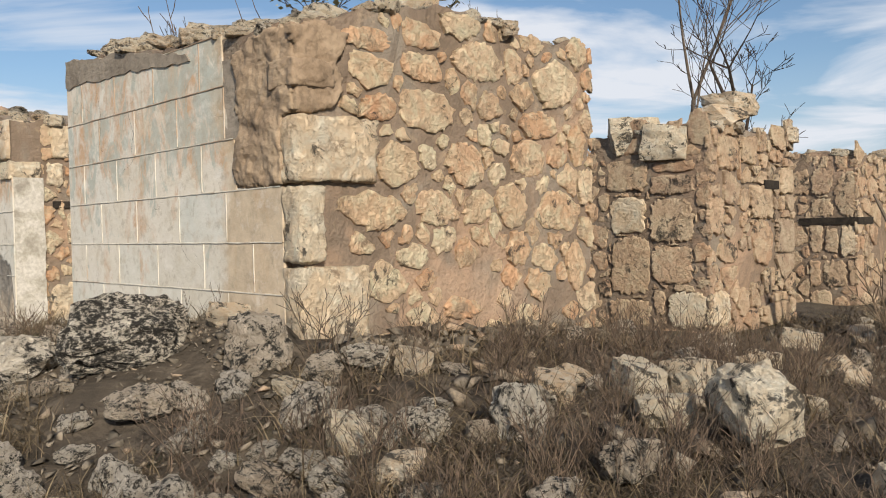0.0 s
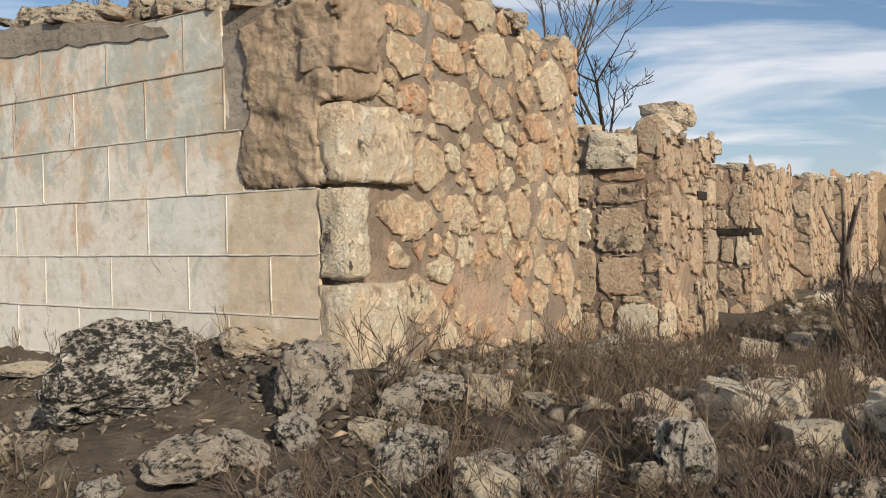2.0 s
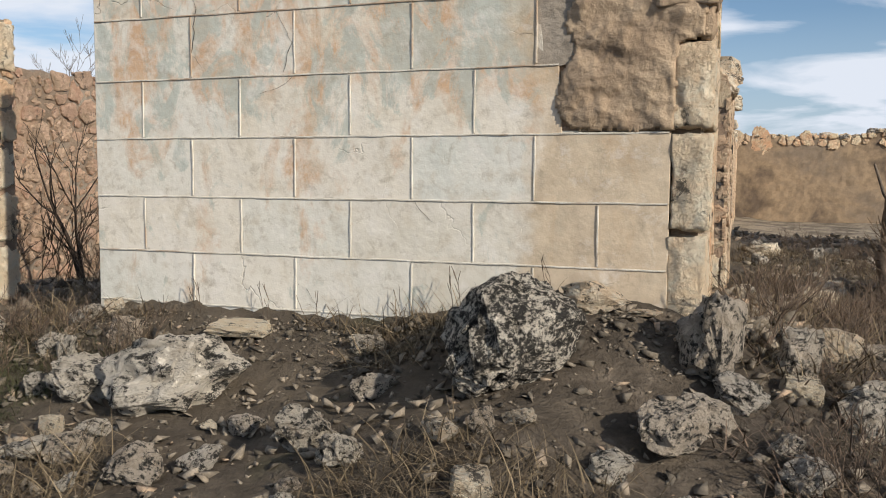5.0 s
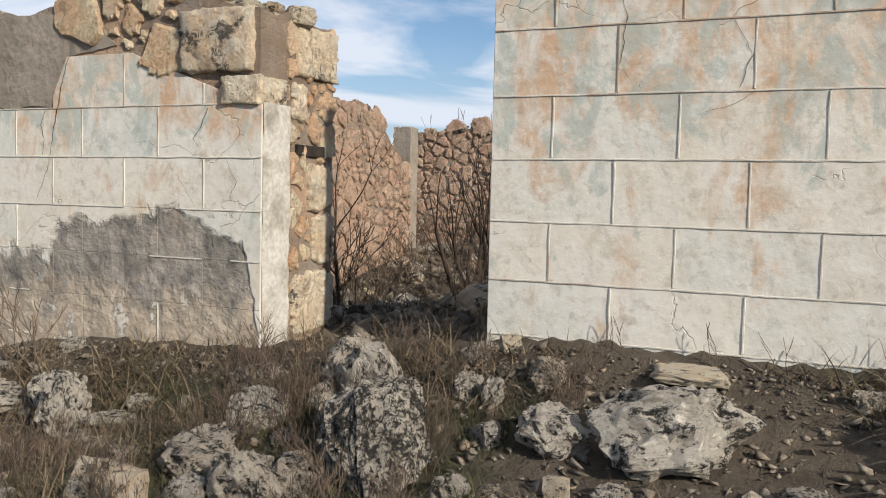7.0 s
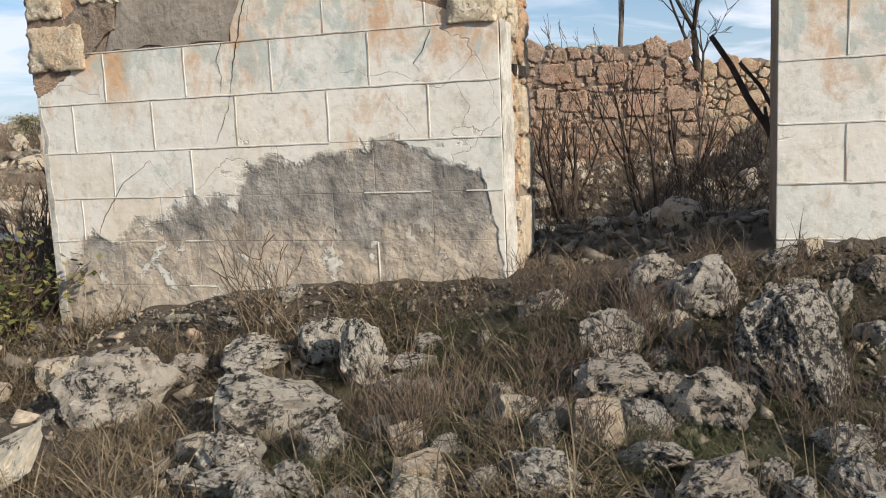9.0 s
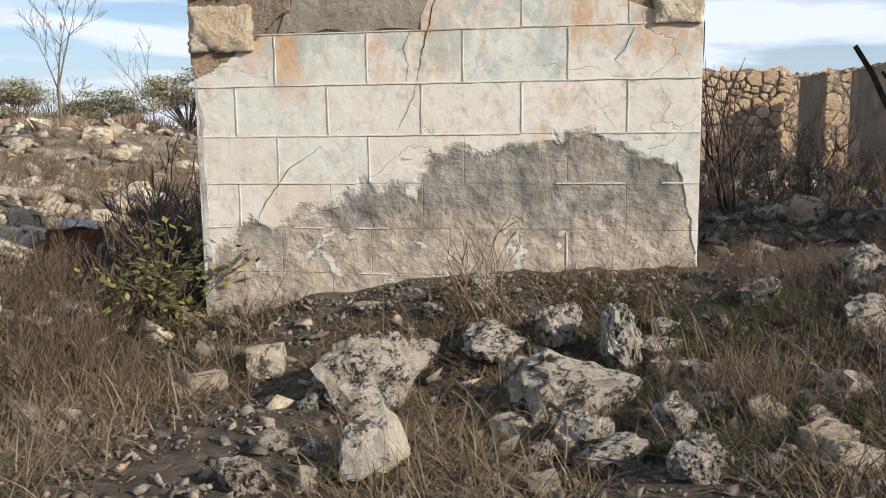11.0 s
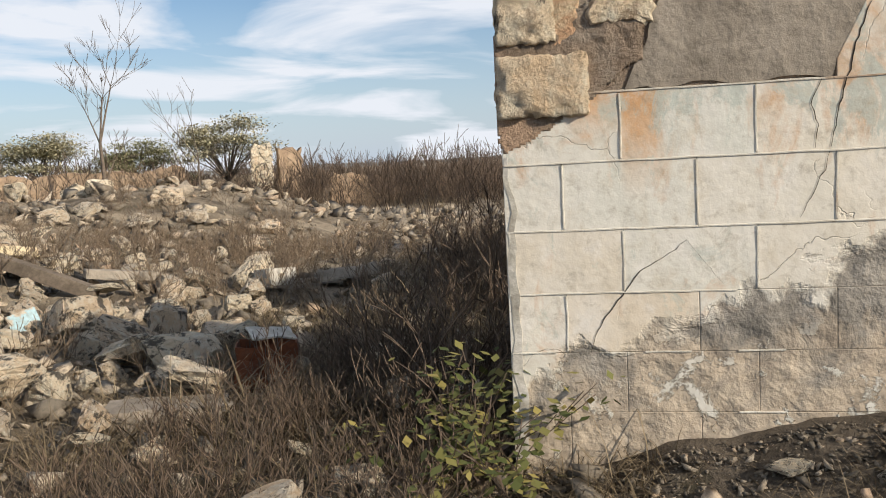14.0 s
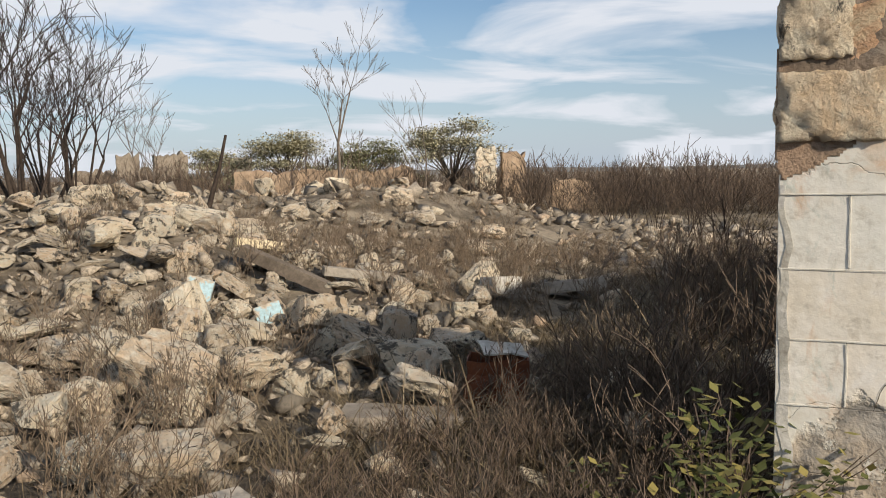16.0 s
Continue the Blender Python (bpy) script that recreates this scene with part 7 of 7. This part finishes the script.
def slab(name, label, x, y, size, turn, tip, mat, lift=0.0, seed=0, category="slab"):
    """A broken slab or beam with chipped edges."""
    bm = bmesh.new()
    bmesh.ops.create_cube(bm, size=1)
    bmesh.ops.subdivide_edges(bm, edges=bm.edges[:], cuts=5, use_grid_fill=True)
    for v in bm.verts:
        p = Vector((v.co.x * size[0], v.co.y * size[1], v.co.z * size[2]))
        edge = sum(abs(c) > 0.49 for c in v.co)
        p += Vector((n3(p.x * 3 + seed, p.y * 3, p.z * 3), n3(p.y * 3, p.z * 3 + seed, p.x * 3), 0.5 * n3(p.z * 3, p.x * 3, seed))) * 0.10 * min(size[0], size[1], 0.5)
        if edge > 1:
            p *= 0.97
        v.co = p
    ob_me = bpy.data.meshes.new(name)
    bm.to_mesh(ob_me)
    bm.free()
    ob_me.materials.append(mat)
    ob = new(name, ob_me)
    ob.matrix_basis = pose(x, y, ground_height(x, y) + size[2] * 0.4 + lift, tip[0], tip[1], turn)
    return tagged(ob, label, category)


M_BLUE = simple("pale_blue_paint", ((0.38, (0.33, 0.27, 0.20)), (0.46, (0.50, 0.44, 0.35)), (0.50, (0.36, 0.52, 0.57)), (0.62, (0.42, 0.58, 0.63))), 4)
M_YELLOW = simple("yellowed_plaster", ((0.3, (0.50, 0.41, 0.26)), (0.6, (0.68, 0.57, 0.38))), 3)
M_CONCRETE = simple("old_concrete", ((0.3, (0.27, 0.235, 0.19)), (0.6, (0.43, 0.38, 0.31)), (0.75, (0.50, 0.45, 0.36))), 3, 9, 0.5)
M_TIMBER = simple("weathered_timber", ((0.3, (0.10, 0.08, 0.06)), (0.6, (0.21, 0.17, 0.13))), 5, 8, 0.5)
M_RUST = simple("rusted_sheet", ((0.3, (0.10, 0.035, 0.018)), (0.55, (0.20, 0.07, 0.03)), (0.7, (0.13, 0.075, 0.05))), 5, 8, 0.3, rough=0.75)
x, y = away(5.9, 10.5)
slab("painted_block", "wall fragment with flaking pale blue paint", x, y, (0.34, 0.22, 0.30), -12, (-20, 18), M_BLUE, 0.05, 1, "wall fragment")
x, y = away(10.3, 9.9)
slab("painted_block", "wall fragment with flaking pale blue paint", x, y, (0.30, 0.22, 0.26), 4, (-22, -14), M_BLUE, 0.0, 2, "wall fragment")
x, y = away(9.5, 12.7)
slab("plaster_slab", "yellowed broken plaster slab on the heap", x, y, (0.72, 0.50, 0.13), 12, (-22, 10), M_YELLOW, 0.0, 3)
x, y = away(11.6, 11.2)
slab("beam", "weathered grey beam fallen across the heap", x, y, (1.35, 0.20, 0.16), -30, (0, 24), M_TIMBER, 0.22, 4, "beam")
x, y = away(16.2, 11.7)
slab("beam", "short weathered beam lying in the rubble", x, y, (0.95, 0.2, 0.12), -8, (0, 8), M_CONCRETE, 0.12, 5, "beam")
slab("concrete_slab", "pale concrete slab among dark weeds", -4.95, 20.25, (0.9, 0.5, 0.18), -25, (-8, -6), M_CONCRETE, 0.12, 6)
slab("concrete_slab", "small white concrete piece in the brush", -6.0, 20.5, (0.5, 0.4, 0.26), 15, (-6, 5), M_WHITE, 0.10, 7)
x, y = away(19.0, 6.3)
slab("concrete_slab", "half-buried grey concrete block by the walk", x, y, (0.9, 0.4, 0.30), -20, (0, 3), M_RENDER, -0.10, 8)
x, y = away(1.0, 4.1)
slab("concrete_slab", "wide pale concrete slab lying in the rubble", x, y, (1.5, 0.8, 0.30), 18, (6, 4), M_CONCRETE, 0.05, 9)
x, y = away(4.9, 16.0)
slab("plaster_slab", "pale squared stone block on top of the heap", x, y, (0.72, 0.5, 0.36), 10, (-8, 6), M_FIELD, 0.16, 10)


def rusted_box():
    """A crumpled rusted sheet box with a bent pale lid."""
    x, y = away(25.6, 6.9)
    root = new("rusted_box")
    root.matrix_basis = pose(x, y, ground_height(x, y), 0, 0, -28)
    bm = bmesh.new()
    w, d, h, t = 0.48, 0.36, 0.44, 0.012
    for sx, sy, sz, px, py, pz in ((w, t, h, 0, -d / 2, h / 2), (w, t, h, 0, d / 2, h / 2), (t, d, h, -w / 2, 0, h / 2), (t, d, h, w / 2, 0, h / 2), (w, d, t, 0, 0, 0.01)):
        r = bmesh.ops.create_cube(bm, size=1, matrix=Matrix.Translation((px, py, pz)) @ Matrix.Diagonal((sx, sy, sz, 1)))
    bmesh.ops.subdivide_edges(bm, edges=bm.edges[:], cuts=3, use_grid_fill=True)
    for v in bm.verts:
        v.co += Vector((n3(v.co.x * 4, v.co.z * 4, 1), n3(v.co.y * 4, v.co.z * 4, 2), n3(v.co.x * 4, v.co.y * 4, 3))) * 0.05
    part("body", bm, M_RUST, root, "crumpled rust-red sheet metal body")
    bm = bmesh.new()
    bmesh.ops.create_cube(bm, size=1, matrix=Matrix.Translation((0.05, 0.02, h + 0.05)) @ Euler((0.2, 0.15, 0.3)).to_matrix().to_4x4() @ Matrix.Diagonal((0.38, 0.28, 0.014, 1)))
    bmesh.ops.subdivide_edges(bm, edges=bm.edges[:], cuts=4, use_grid_fill=True)
    for v in bm.verts:
        v.co.z += 0.05 * n3(v.co.x * 6, v.co.y * 6, 5)
    part("lid", bm, M_WHITE, root, "bent pale lid")
    tagged(root, "crumpled rusted metal box with a bent pale lid", "box")


rusted_box()

# loose squared stones on the first pier's top and the block on the cross wall
pier_1 = [o for o in scene.objects if o.name == "wall_pier"][0]
for x, y, z, size, turn in ((-0.42, 5.86, 2.50, (0.66, 0.5, 0.50), 5), (-0.05, 6.3, 2.80, (0.85, 0.6, 0.36), 20), (0.0, 6.6, 2.98, (0.62, 0.5, 0.30), -15), (-0.95, 5.95, 2.62, (0.7, 0.55, 0.5), 30)):
    ob = new("loose_stone", CLEAN[int(size[0] * 100) % 8])
    ob.parent = pier_1
    ob.matrix_basis = pose(x, y, z, 0, 0, turn) @ Matrix.Diagonal((*size, 1))
ob = new("loose_stone", CLEAN[3])
ob.parent = wall_c
ob.matrix_basis = pose(-0.35, 1.55, 3.48, 0, 0, 10) @ Matrix.Diagonal((0.55, 0.5, 0.5, 1))
# the grey post beside the inner wall
bm = bmesh.new()
bmesh.ops.create_cube(bm, size=1)
bmesh.ops.subdivide_edges(bm, edges=bm.edges[:], cuts=6, use_grid_fill=True)
for v in bm.verts:
    v.co = Vector((v.co.x * 0.30, v.co.y * 0.30, v.co.z * 2.9)) * (1 + 0.03 * n3(v.co.x * 5, v.co.y * 5, v.co.z * 9))
me = bpy.data.meshes.new("stone_post")
bm.to_mesh(me)
bm.free()
me.materials.append(M_RENDER)
post = new("stone_post", me)
post.matrix_basis = HOUSE @ pose(-8.75, 8.3, 1.30)
tagged(post, "upright grey rendered post beside the inner wall", "post")
# the distant low ridge, its haze painted in as a bluish grey
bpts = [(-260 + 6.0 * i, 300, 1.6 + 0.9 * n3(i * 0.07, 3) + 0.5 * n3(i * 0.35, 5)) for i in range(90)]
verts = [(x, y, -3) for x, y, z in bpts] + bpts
mesh_object("backdrop", verts, [(i, i + 1, 91 + i, 90 + i) for i in range(89)], simple("far_ridge_haze", ((0.4, (0.16, 0.17, 0.18)), (0.6, (0.21, 0.215, 0.22))), 0.05))
tagged(scene.objects["backdrop"], "far tree-covered ridge, haze painted into its grey colour", "backdrop", kind="structure")
